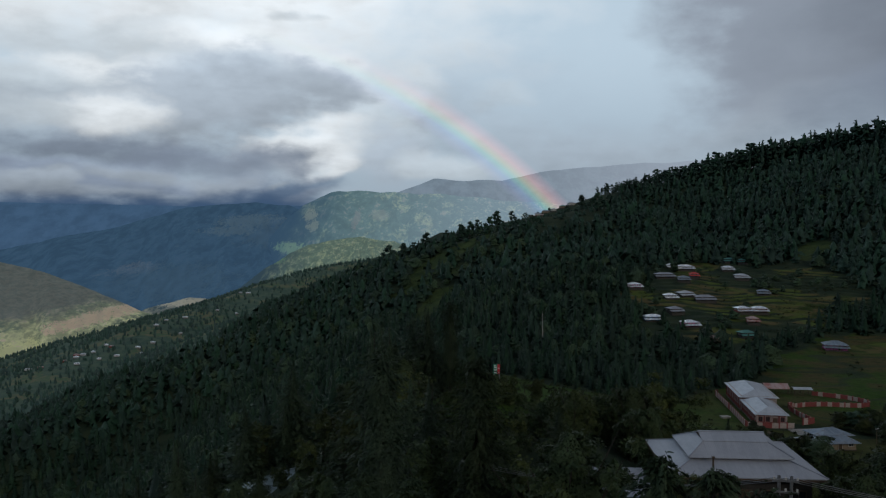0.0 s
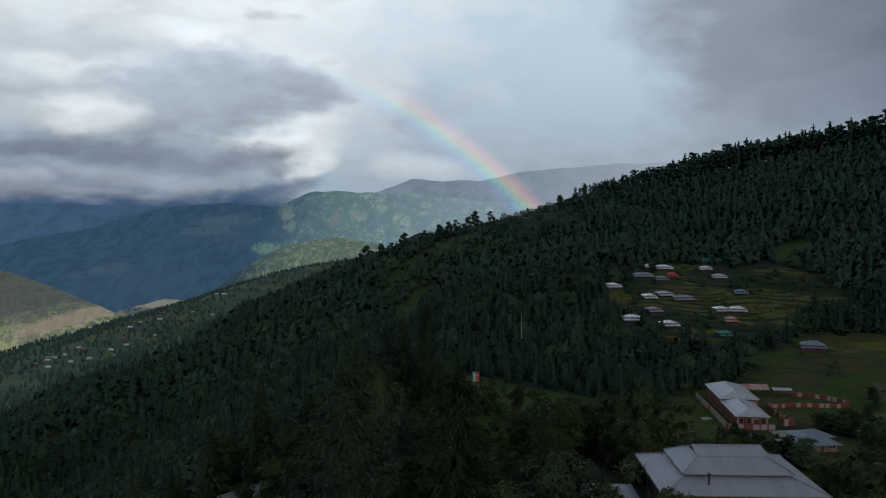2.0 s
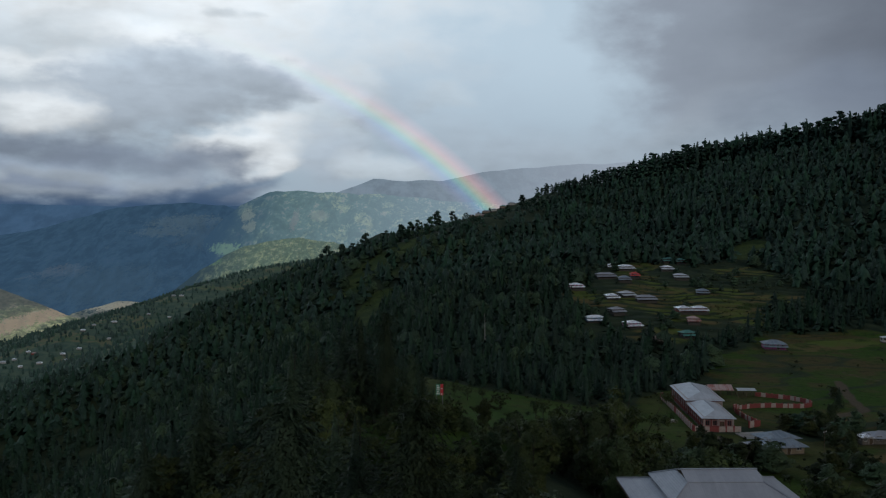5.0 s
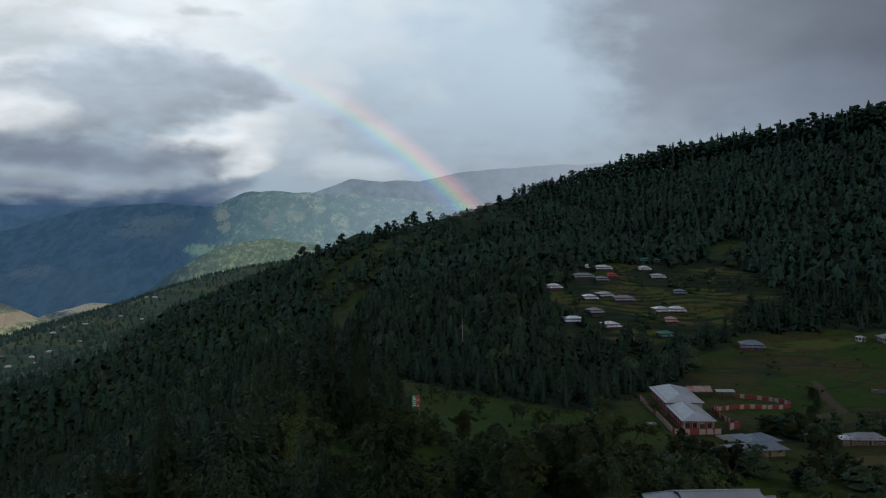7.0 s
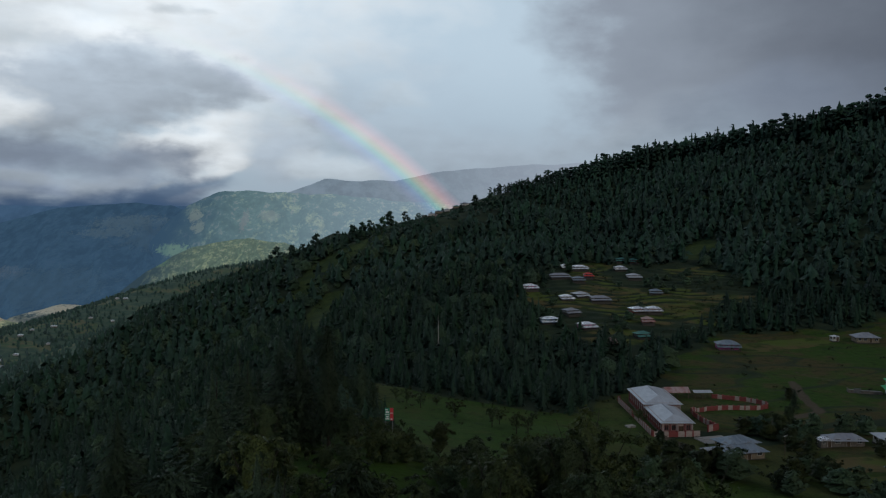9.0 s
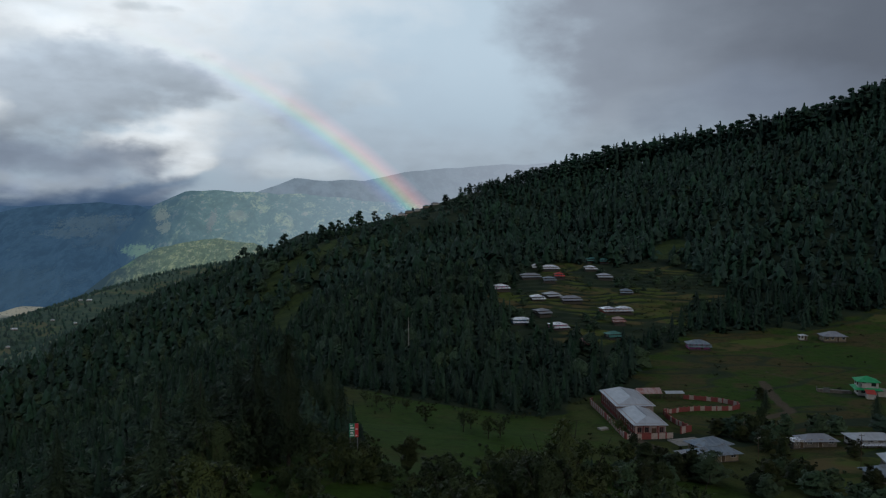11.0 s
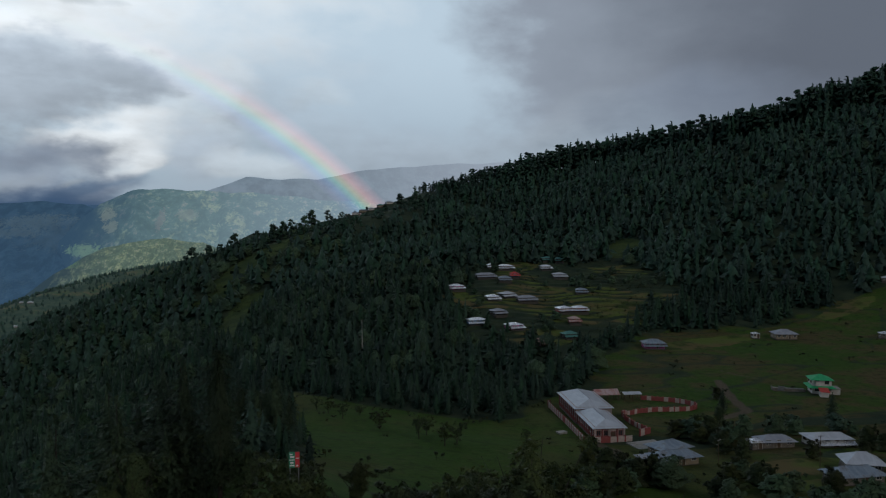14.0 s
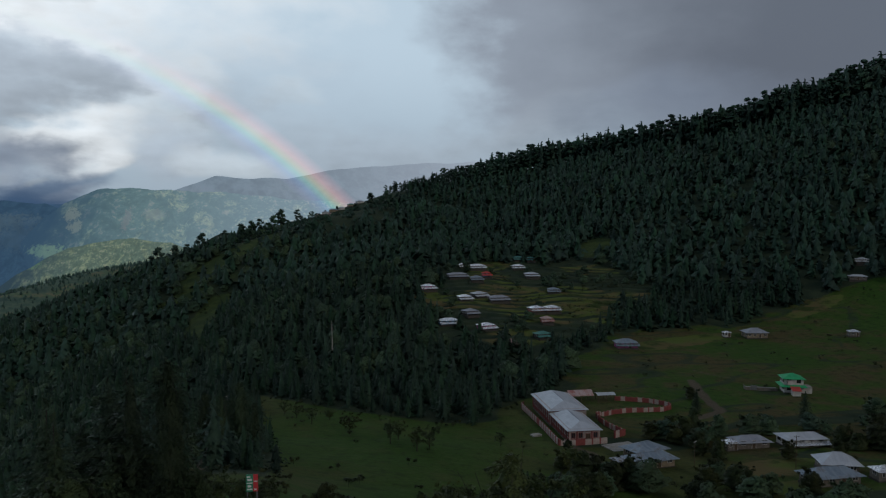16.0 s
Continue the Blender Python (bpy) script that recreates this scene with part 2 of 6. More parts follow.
def foliage(name, dark, light, tint_attr=None, gloss=0.6, hues=(0.475, 0.515), gap=1.5):
    """Leaves or needles that differ from spray to spray and from tree to tree."""
    m, w, bsdf = material(name)
    isle = w.node("ShaderNodeNewGeometry").outputs["Random Per Island"]
    where = w.node("ShaderNodeTexCoord").outputs["Object"]
    tuft = w.noise(where, 0.55 if tint_attr else 3.5, 5.0, 0.75)
    f = w.math("ADD", w.math("MULTIPLY", isle, 0.12), w.math("ADD", w.math("MULTIPLY", w.noise(where, 0.016 if tint_attr else 0.4, 4.0), 0.45), w.math("MULTIPLY", tuft, 0.43)))
    colour = w.mix(w.ramp(f, 0.34, 0.66), dark, light)
    h = w.node("ShaderNodeHueSaturation")
    if tint_attr:
        a = w.node("ShaderNodeAttribute", attribute_name=tint_attr)
        sp = w.node("ShaderNodeSeparateColor")
        w.put(sp.inputs[0], a.outputs["Color"])
        r, r2 = sp.outputs[0], sp.outputs[1]
    else:
        r = w.node("ShaderNodeObjectInfo").outputs["Random"]
        r2 = w.math("FRACT", w.math("MULTIPLY", r, 7.31))
    w.put(h.inputs["Value"], w.ramp(r, 0, 1, 0.78, 1.24, "LINEAR") if tint_attr else w.ramp(r, 0, 1, 0.66, 1.38, "LINEAR"))
    w.put(h.inputs["Hue"], w.ramp(r2, 0, 1, hues[0], hues[1], "LINEAR"))
    w.put(h.inputs["Saturation"], w.ramp(r2, 0, 1, 1.28, 1.0, "LINEAR"))
    w.put(h.inputs["Color"], colour)
    w.put(bsdf.inputs["Base Color"], h.outputs[0])
    bsdf.inputs["Roughness"].default_value = gloss
    bsdf.inputs["Specular IOR Level"].default_value = 0.2
    bump(w, bsdf, tuft, 0.6, 0.8 if tint_attr else 0.15)
    if gap:
        # gaps between the tufts, through which one sees into the crown
        gaps = w.noise(where, gap, 3.0, 0.6)
        w.put(bsdf.inputs["Alpha"], w.ramp(gaps, 0.455, 0.485))
    return m


def ground_material():
    """Forest floor, meadow, terrace crops and bare earth, by the land cover painted on the sheet's points."""
    m, w, bsdf = material("ground_cover")
    where = w.node("ShaderNodeTexCoord").outputs["Object"]
    cover = w.node("ShaderNodeSeparateColor")
    w.put(cover.inputs[0], w.node("ShaderNodeAttribute", attribute_name="cover").outputs["Color"])
    big, mid, small = w.noise(where, 0.012, 5.0, 0.6), w.noise(where, 0.09, 5.0, 0.6), w.noise(where, 1.1, 4.0, 0.6)
    floor = w.mix(w.ramp(mid, 0.35, 0.65), (0.020, 0.036, 0.022), (0.036, 0.052, 0.028))
    floor = w.mix(w.math("MULTIPLY", w.ramp(small, 0.5, 0.7), 0.25), floor, (0.04, 0.034, 0.022))
    meadow = w.mix(w.ramp(big, 0.38, 0.62), (0.034, 0.080, 0.012), (0.050, 0.080, 0.017))
    # the eastern meadows are grazed bare in places
    lie = w.node("ShaderNodeSeparateXYZ")
    w.put(lie.inputs[0], where)
    grazed = w.ramp(lie.outputs[0], 95.0, 150.0, 0.35, 0.9)
    meadow = w.mix(w.math("MULTIPLY", w.ramp(w.math("ADD", w.math("MULTIPLY", mid, 0.45), w.math("MULTIPLY", big, 0.55)), 0.47, 0.57), grazed), meadow, (0.082, 0.062, 0.030))
    # coarse, dull grass on the upper slopes
    meadow = w.mix(w.ramp(lie.outputs[1], 430.0, 490.0), meadow, w.mix(w.ramp(mid, 0.4, 0.6), (0.034, 0.058, 0.022), (0.060, 0.088, 0.028)))
    tuft = w.noise(where, 0.32, 5.0, 0.65)
    meadow = w.mix(w.math("MULTIPLY", w.ramp(tuft, 0.52, 0.66), 0.7), meadow, (0.020, 0.034, 0.010))
    meadow = w.mix(w.math("MULTIPLY", w.ramp(tuft, 0.46, 0.34), 0.45), meadow, (0.070, 0.098, 0.026))
    meadow = w.mix(w.math("MULTIPLY", w.ramp(small, 0.45, 0.7), 0.45), meadow, (0.017, 0.030, 0.009))
    crop = w.mix(w.ramp(w.noise(where, 0.05, 2.0), 0.40, 0.60), (0.082, 0.112, 0.026), (0.112, 0.090, 0.040))
    crop = w.mix(w.ramp(mid, 0.46, 0.62), crop, (0.034, 0.054, 0.014))
    earth = w.mix(w.ramp(small, 0.3, 0.7), (0.115, 0.095, 0.068), (0.075, 0.062, 0.046))
    edge = w.math("MULTIPLY", w.math("SUBTRACT", small, 0.5), 0.5)
    # the far spur's haze, put into paler, bluer pasture and field colours
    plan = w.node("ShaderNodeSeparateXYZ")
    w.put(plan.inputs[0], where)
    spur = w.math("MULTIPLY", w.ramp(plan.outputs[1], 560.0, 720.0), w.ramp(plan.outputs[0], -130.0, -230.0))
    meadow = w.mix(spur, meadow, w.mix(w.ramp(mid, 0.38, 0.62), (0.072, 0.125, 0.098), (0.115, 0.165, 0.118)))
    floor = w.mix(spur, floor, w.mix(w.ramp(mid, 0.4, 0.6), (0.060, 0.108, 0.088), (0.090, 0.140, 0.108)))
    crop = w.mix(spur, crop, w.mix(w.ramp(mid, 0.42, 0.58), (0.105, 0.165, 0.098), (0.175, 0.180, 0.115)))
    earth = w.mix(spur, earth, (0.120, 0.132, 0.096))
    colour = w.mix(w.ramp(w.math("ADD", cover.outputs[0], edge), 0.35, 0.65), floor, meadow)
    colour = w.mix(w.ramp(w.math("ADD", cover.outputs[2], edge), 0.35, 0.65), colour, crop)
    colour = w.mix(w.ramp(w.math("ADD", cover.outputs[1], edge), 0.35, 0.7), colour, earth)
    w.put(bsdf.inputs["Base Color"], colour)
    bsdf.inputs["Roughness"].default_value = 0.95
    bsdf.inputs["Specular IOR Level"].default_value = 0.1
    bump(w, bsdf, w.math("ADD", small, w.math("MULTIPLY", mid, 2.0)), 0.6, 0.25)
    return m


def far_material(name, wood, field, bare, glow, strength, clear=(0.50, 0.62), scale=0.006, low=None, rain=None, west=None, patches=(), stretched=0.28):
    """A far mountainside: woods, terraced fields and bare slips, sun and cloud shadow put into their tones, and the
    rain haze as its own glow.
    """
    m, w, bsdf = material(name)
    where = w.node("ShaderNodeTexCoord").outputs["Object"]
    stretch = w.node("ShaderNodeMapping")
    w.put(stretch.inputs[0], where)
    stretch.inputs["Scale"].default_value = (1.0, stretched, 1.0)
    along_slope = stretch.outputs[0]
    a, b, c = w.noise(along_slope, scale, 6.0, 0.62), w.noise(along_slope, scale * 6, 5.0, 0.65), w.noise(along_slope, scale * 2.3, 5.0, 0.6)
    colour = w.mix(w.ramp(b, 0.35, 0.68), wood, tuple(1.9 * v for v in wood))
    colour = w.mix(w.ramp(w.math("ADD", w.math("MULTIPLY", a, 0.65), w.math("MULTIPLY", b, 0.35)), *clear), colour, field)
    colour = w.mix(w.math("MULTIPLY", w.ramp(w.math("ADD", w.math("MULTIPLY", c, 0.6), w.math("MULTIPLY", b, 0.4)), 0.545, 0.63), 0.85), colour, bare)
    # darker wood tone by noise, painted in for the shading of gullies
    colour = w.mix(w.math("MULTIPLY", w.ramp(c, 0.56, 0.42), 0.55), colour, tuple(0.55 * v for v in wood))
    at = w.node("ShaderNodeSeparateXYZ")
    w.put(at.inputs[0], where)
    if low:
        # dim scrub above, bright fields below: cloud shadow and sun put into the colour
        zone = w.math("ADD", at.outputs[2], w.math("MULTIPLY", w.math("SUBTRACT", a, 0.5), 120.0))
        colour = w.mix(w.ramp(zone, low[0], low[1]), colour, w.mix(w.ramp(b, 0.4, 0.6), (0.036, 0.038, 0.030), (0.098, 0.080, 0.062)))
    speck = w.noise(along_slope, scale * 26, 2.0, 0.5)
    colour = w.mix(w.math("MULTIPLY", w.ramp(speck, 0.58, 0.74), 0.5), colour, tuple(0.6 * v for v in wood))
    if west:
        # the shaded western flank, painted as a dark wood tone
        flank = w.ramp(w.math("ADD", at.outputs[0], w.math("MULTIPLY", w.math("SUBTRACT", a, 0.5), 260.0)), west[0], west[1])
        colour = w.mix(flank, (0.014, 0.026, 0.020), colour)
    for px, pz, rx, rz, tint in patches:
        # single fields and clearings, and sunlit spots painted into the colour
        u, v = w.math("DIVIDE", w.math("SUBTRACT", at.outputs[0], px), rx), w.math("DIVIDE", w.math("SUBTRACT", at.outputs[2], pz), rz)
        d = w.math("ADD", w.math("ADD", w.math("MULTIPLY", u, u), w.math("MULTIPLY", v, v)), w.math("ADD", w.math("MULTIPLY", w.math("SUBTRACT", b, 0.5), 5.0), w.math("MULTIPLY", w.math("SUBTRACT", speck, 0.5), 3.0)))
        colour = w.mix(w.math("MULTIPLY", w.ramp(d, 1.2, 0.5), 0.8), colour, tint)
    w.put(bsdf.inputs["Base Color"], colour)
    bsdf.inputs["Roughness"].default_value, bsdf.inputs["Specular IOR Level"].default_value = 1.0, 0.0
    bump(w, bsdf, w.math("ADD", b, w.math("MULTIPLY", speck, 0.4)), 0.25, 6.0)
    # the haze, put in as a glow of the surface itself
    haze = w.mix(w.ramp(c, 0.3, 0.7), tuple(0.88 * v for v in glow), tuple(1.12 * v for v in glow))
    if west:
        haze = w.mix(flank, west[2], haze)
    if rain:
        # the painted haze thickens eastwards, like the rain curtain
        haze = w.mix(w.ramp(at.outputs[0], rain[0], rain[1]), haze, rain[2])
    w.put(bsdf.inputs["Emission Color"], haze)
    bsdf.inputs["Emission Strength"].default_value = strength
    return m


GROUND = ground_material()
# the far needles and leaves are paler and bluer: haze put into their colour
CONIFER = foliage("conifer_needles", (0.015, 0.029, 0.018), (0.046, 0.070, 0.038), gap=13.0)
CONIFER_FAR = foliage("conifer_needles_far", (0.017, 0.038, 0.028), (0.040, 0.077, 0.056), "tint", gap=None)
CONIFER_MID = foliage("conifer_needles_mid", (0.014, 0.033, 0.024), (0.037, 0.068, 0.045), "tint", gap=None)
BROAD = foliage("broad_leaves", (0.017, 0.033, 0.015), (0.062, 0.084, 0.034), hues=(0.465, 0.52), gap=11.0)
BROAD_FAR = foliage("broad_leaves_far", (0.028, 0.056, 0.034), (0.066, 0.104, 0.060), "tint", hues=(0.465, 0.53), gap=2.6)
BROAD_MID = foliage("garden_leaves", (0.010, 0.021, 0.008), (0.029, 0.042, 0.015), hues=(0.45, 0.515), gap=4.0)
BUSH = foliage("bush_leaves", (0.014, 0.027, 0.011), (0.042, 0.050, 0.019), "tint", hues=(0.465, 0.515), gap=2.2)
# spur leaves with the haze put into a paler, bluer colour
SPUR_LEAF = foliage("hazy_spur_leaves", (0.038, 0.074, 0.064), (0.080, 0.130, 0.108), "tint", gap=None)
CREST_NEEDLES = foliage("crest_needles", (0.014, 0.033, 0.024), (0.040, 0.071, 0.048), gap=None)
BARK = plain("bark", (0.024, 0.019, 0.015), (0.050, 0.041, 0.033), 0.4, 0.95, relief=0.8)

# ---- land: heights as a function of the plan ----
def vnoise(x, y, seed=0):
    """Smooth value noise in 0..1 on a unit lattice."""
    x, y = np.asarray(x, float), np.asarray(y, float)
    xi, yi = np.floor(x).astype(np.int64), np.floor(y).astype(np.int64)
    fx, fy = x - xi, y - yi
    fx, fy = fx * fx * (3 - 2 * fx), fy * fy * (3 - 2 * fy)

    def lattice(a, b):
        n = (a * 374761393 + b * 668265263 + seed * 974711) & 0x7FFFFFFF
        n = ((n ^ (n >> 13)) * 1274126177) & 0x7FFFFFFF
        return ((n ^ (n >> 16)) & 0xFFFF) / 65535.0

    low = lattice(xi, yi) * (1 - fx) + lattice(xi + 1, yi) * fx
    high = lattice(xi, yi + 1) * (1 - fx) + lattice(xi + 1, yi + 1) * fx
    return low * (1 - fy) + high * fy


def fbm(x, y, size, octaves=4, seed=0):
    """Fractal noise round 0, about -0.5 to 0.5, with its largest forms of that size in metres."""
    total, gain, x, y = 0.0, 0.5, np.asarray(x, float) / size, np.asarray(y, float) / size
    for n in range(octaves):
        total = total + gain * (vnoise(x * 2**n + 17.3 * n, y * 2**n - 9.1 * n, seed + n) - 0.5) * 2
        gain *= 0.5
    return total * 0.5


def soft(v, w):
    """max(v, 0) with a rounded corner of width w."""
    return 0.5 * (v + np.sqrt(v * v + w * w))


def softmax(a, b, w):
    return a + soft(b - a, w)


def step(v, w):
    return 1 / (1 + np.exp(-np.clip(v / w, -40, 40)))


def ridge(x, y, line, slope, round_top):
    """The surface of a ridge whose crest runs along a line of (x, y, z) and falls away to both sides."""
    best = np.full(np.shape(x), -1e4)
    for (ax, ay, az), (bx, by, bz) in zip(line[:-1], line[1:]):
        ux, uy = bx - ax, by - ay
        s = np.clip(((x - ax) * ux + (y - ay) * uy) / (ux * ux + uy * uy), 0, 1)
        d = np.hypot(x - ax - s * ux, y - ay - s * uy)
        best = softmax(best, az + s * (bz - az) - slope * (np.sqrt(d * d + round_top**2) - round_top), 6.0)
    return best


WEST_RIDGE = [(70, 700, -26), (-51, 741, -58), (-100, 665, -82), (-135, 600, -102), (-205, 550, -127), (-260, 480, -150), (-420, 380, -215)]
MAIN_RIDGE = [(64, 700, -26), (110, 745, -14), (165, 815, -2), (240, 1010, 18),
              (305, 1010, 36), (490, 1010, 60), (545, 830, 72), (650, 770, 106), (830, 740, 165), (1250, 620, 225), (1700, 150, 260)]
HAMLET_KNOLL = [(98, 930, -13), (170, 965, 2), (240, 1010, 18)]
FAR_SPUR = [(-60, 2050, -110), (-237, 1730, -132), (-413, 1440, -166), (-480, 1095, -200), (-500, 850, -214), (-560, 500, -260)]
NEAR_HILL = [(60, -400, -10), (20, -120, -18), (10, 0, -25), (4, 88, -25), (-24, 140, -45), (-50, 215, -60), (-95, 330, -88)]


def bench(x, y):
    """How far a place belongs to the terraced village bench."""
    return step(x - 62, 10) * step(330 - x, 14) * step(y - 362, 8) * step(560 - y, 14)


def terrace(x, y, h):
    """Where a height lies between one terrace step (0) and the next (1)."""
    s = (h + fbm(x, y, 70, 3, 11) * 13.0) / 1.5
    return s - np.floor(s)


def tread(x, y):
    """1 on the level treads of the terraces, 0 on the overgrown risers."""
    h = height(x, y)
    up = height(x, y + 3.0)
    return step(0.75 - np.abs(up - h), 0.12)


def height(x, y):
    x, y = np.asarray(x, float), np.asarray(y, float)
    rise = soft(y - 352 + 0.24 * soft(185 - x, 20), 24) * 0.16
    rise = rise - soft(rise - 34, 6)
    base = -65.5 + rise * step(x - 40, 24) - 0.30 * soft(-x - 6, 40) - 0.32 * soft(-x - 60, 40) + 0.11 * soft(x - 275, 40) + 0.10 * soft(240 - y, 24)
    base = base - 0.28 * soft(y - 720, 60) - 0.2 * soft(-y - 100, 80)
    base = np.maximum(base, -430 + 30 * fbm(x, y, 900, 3, 5))
    rough = fbm(x, y, 240, 4, 2) * 20
    h = softmax(base, ridge(x, y, MAIN_RIDGE, 0.38, 26) + rough * step(y - 520, 40), 8)
    h = softmax(h, ridge(x, y, HAMLET_KNOLL, 0.38, 20), 5)
    h = softmax(h, ridge(x, y, WEST_RIDGE, 0.56, 22) + rough * 0.5, 6)
    h = softmax(h, ridge(x, y, FAR_SPUR, 0.30, 30) + rough * 1.4, 10)
    h = softmax(h, ridge(x, y, NEAR_HILL, 0.34, 16) - 0.45 * soft(x - 9, 5) * step(y - 78, 5) - 0.35 * soft(-x - 4, 4) * step(y - 52, 8) + fbm(x, y, 60, 3, 8) * 3, 5)
    # the meadow shoulder: a long crest towards the north, gentle to the east, steep to the west
    crest = np.interp(y, (96, 118, 140, 178, 230, 285, 330, 380), (-32, -31.5, -36.5, -48, -56.5, -61, -69, -86))
    lean = np.interp(y, (120, 180, 215, 260, 300), (0.42, 0.18, 0.115, 0.085, 0.07))
    h = softmax(h, crest - lean * soft(x - 3, 8) - 0.5 * soft(-x - 6, 8) - 40 * step(96 - y, 6), 3)
    pad = step(1 - np.hypot((x - 101) / 17, (y - 240) / 27), 0.06)
    h = h + pad * (-64.4 - h)
    # terraces: soft steps of 1.7 m on the village bench
    b = bench(x, y)
    f = terrace(x, y, h)
    h = h + b * 1.5 * (step(f - 0.8, 0.05) - f) * 0.85
    return h + fbm(x, y, 26, 3, 21) * 1.0


def spot(x, y):
    return float(height(np.array([x]), np.array([y]))[0])

# ---- sheet: the ground, one polar sheet round the viewpoint, out to the horizon ----
def blob(x, y, cx, cy, rx, ry, turn=0.0, wobble=0.25):
    """1 inside an uneven ellipse on the plan, 0 outside."""
    c, s = math.cos(radians(turn)), math.sin(radians(turn))
    u, v = ((x - cx) * c + (y - cy) * s) / rx, (-(x - cx) * s + (y - cy) * c) / ry
    return step(1.0 - np.hypot(u, v) + wobble * 2 * fbm(x, y, 22, 3, 31), 0.035)


def along(x, y, line, half):
    """1 on a track of that half width along a line on the plan."""
    best = np.full(np.shape(x), 1e6)
    for (ax, ay), (bx, by) in zip(line[:-1], line[1:]):
        ux, uy = bx - ax, by - ay
        s = np.clip(((x - ax) * ux + (y - ay) * uy) / (ux * ux + uy * uy), 0, 1)
        best = np.minimum(best, np.hypot(x - ax - s * ux, y - ay - s * uy))
    return step(half - best, 0.5)


ROAD = [(2, 330), (5, 280), (3, 220), (-2, 160)]
TRACKS = [[(93, 226), (95, 212), (90, 198), (84, 186)], [(176, 288), (165, 263), (159, 246), (148, 241), (134, 237)], [(188, 305), (189, 296), (193, 287)]]


WEST_MEADOW = [(0, 322), (9, 314), (17, 300), (23, 286), (30, 275), (40, 264), (51, 256), (63, 249), (76, 248), (86, 253), (96, 258), (97, 224), (88, 212), (79, 198), (68, 185), (54, 175), (40, 168), (29, 158), (20, 134), (13, 118), (10, 132), (11, 160), (13, 200), (14, 250), (13, 275), (4, 292), (-3, 306)]


def field(x, y, line, wobble):
    """1 inside a closed line on the plan, with an uneven edge, 0 outside."""
    inside, best = np.zeros(np.shape(x), bool), np.full(np.shape(x), 1e6)
    for (ax, ay), (bx, by) in zip(line, line[1:] + line[:1]):
        ux, uy = bx - ax, by - ay
        q = np.clip(((x - ax) * ux + (y - ay) * uy) / (ux * ux + uy * uy), 0, 1)
        best = np.minimum(best, np.hypot(x - ax - q * ux, y - ay - q * uy))
        inside ^= ((ay > y) != (by > y)) & (x < ax + ux * (y - ay) / (uy if uy else 1e-9))
    return step(np.where(inside, best, -best) + wobble * fbm(x, y, 16, 3, 33), 0.6)


def meadow_at(x, y):
    m = field(x, y, WEST_MEADOW, 5.0)
    m = np.maximum(m, blob(x, y, 128, 255, 42, 32, 10, 0.1))
    m = np.maximum(m, blob(x, y, 225, 300, 100, 76, 20, 0.2))
    m = np.maximum(m, blob(x, y, 305, 342, 100, 46, 22, 0.2))
    m = np.maximum(m, blob(x, y, 272, 556, 16, 18, 0, 0.2))
    m = np.maximum(m, 0.75 * blob(x, y, 4, 108, 13, 34, 0, 0.3))
    m = np.maximum(m, 0.9 * step(fbm(x, y, 46, 3, 44) + 0.01, 0.03) * blob(x, y, -2, 590, 34, 90, -10, 0.4))
    m = np.maximum(m, np.maximum(along(x, y, [(34, 690), (20, 674), (6, 662), (-6, 645), (-16, 626)], 15.0), along(x, y, [(2, 575), (-6, 545), (-12, 515), (-10, 480)], 11.0)))
    m = np.maximum(m, blob(x, y, 285, 578, 14, 30, -30, 0.2))
    m = np.maximum(m, 0.9 * step(fbm(x, y, 70, 3, 47) + 0.12, 0.04) * step(-x - 120, 30) * step(y - 780, 40) * step(2100 - y, 60))
    m = np.maximum(m, 0.85 * blob(x, y, 92, 188, 34, 34, 0, 0.3))
    m = np.maximum(m, 0.85 * blob(x, y, 175, 190, 70, 34, 0, 0.3))
    return m


def banks(x, y):
    """Overgrown banks and ditches that cross the meadows."""
    b = step(np.abs(fbm(x, y * 2.2, 60, 2, 77)) - 0.022, 0.006) * step(np.abs(fbm(x, y * 2.6, 44, 2, 79)) - 0.012, 0.005)
    return 0.4 + 0.6 * np.maximum(b, step(100 - x, 4))


def village_at(x, y):
    v = blob(x, y, 172, 452, 58, 96, -24, 0.15)
    return np.maximum(v, blob(x, y, 228, 470, 32, 62, -10, 0.2))


def crop_at(x, y):
    c = village_at(x, y) * step(fbm(x, y, 34, 3, 41) + 0.01, 0.03) * tread(x, y)
    c = np.maximum(c, step(fbm(x, y * 1.6, 60, 3, 49) - 0.05, 0.03) * step(-x - 130, 30) * step(y - 800, 40) * step(2100 - y, 60))
    return np.maximum(np.maximum(c, blob(x, y, 127, 186, 17, 6, 5)), np.maximum(blob(x, y, 118, 172, 14, 4, 0), np.maximum(blob(x, y, 215, 354, 34, 8, 12), np.maximum(np.maximum(blob(x, y, 113, 448, 10, 26, -8, 0.15), blob(x, y, 198, 425, 16, 12, 0, 0.3)), blob(x, y, 318, 381, 26, 6, 16, 0.2)))))


def earth_at(x, y):
    e = np.maximum(along(x, y, ROAD, 1.3), along(x, y, TRACKS[0], 1.7))
    return np.maximum(e, np.maximum(along(x, y, TRACKS[1], 1.8), 0.7 * along(x, y, TRACKS[2], 1.4)))


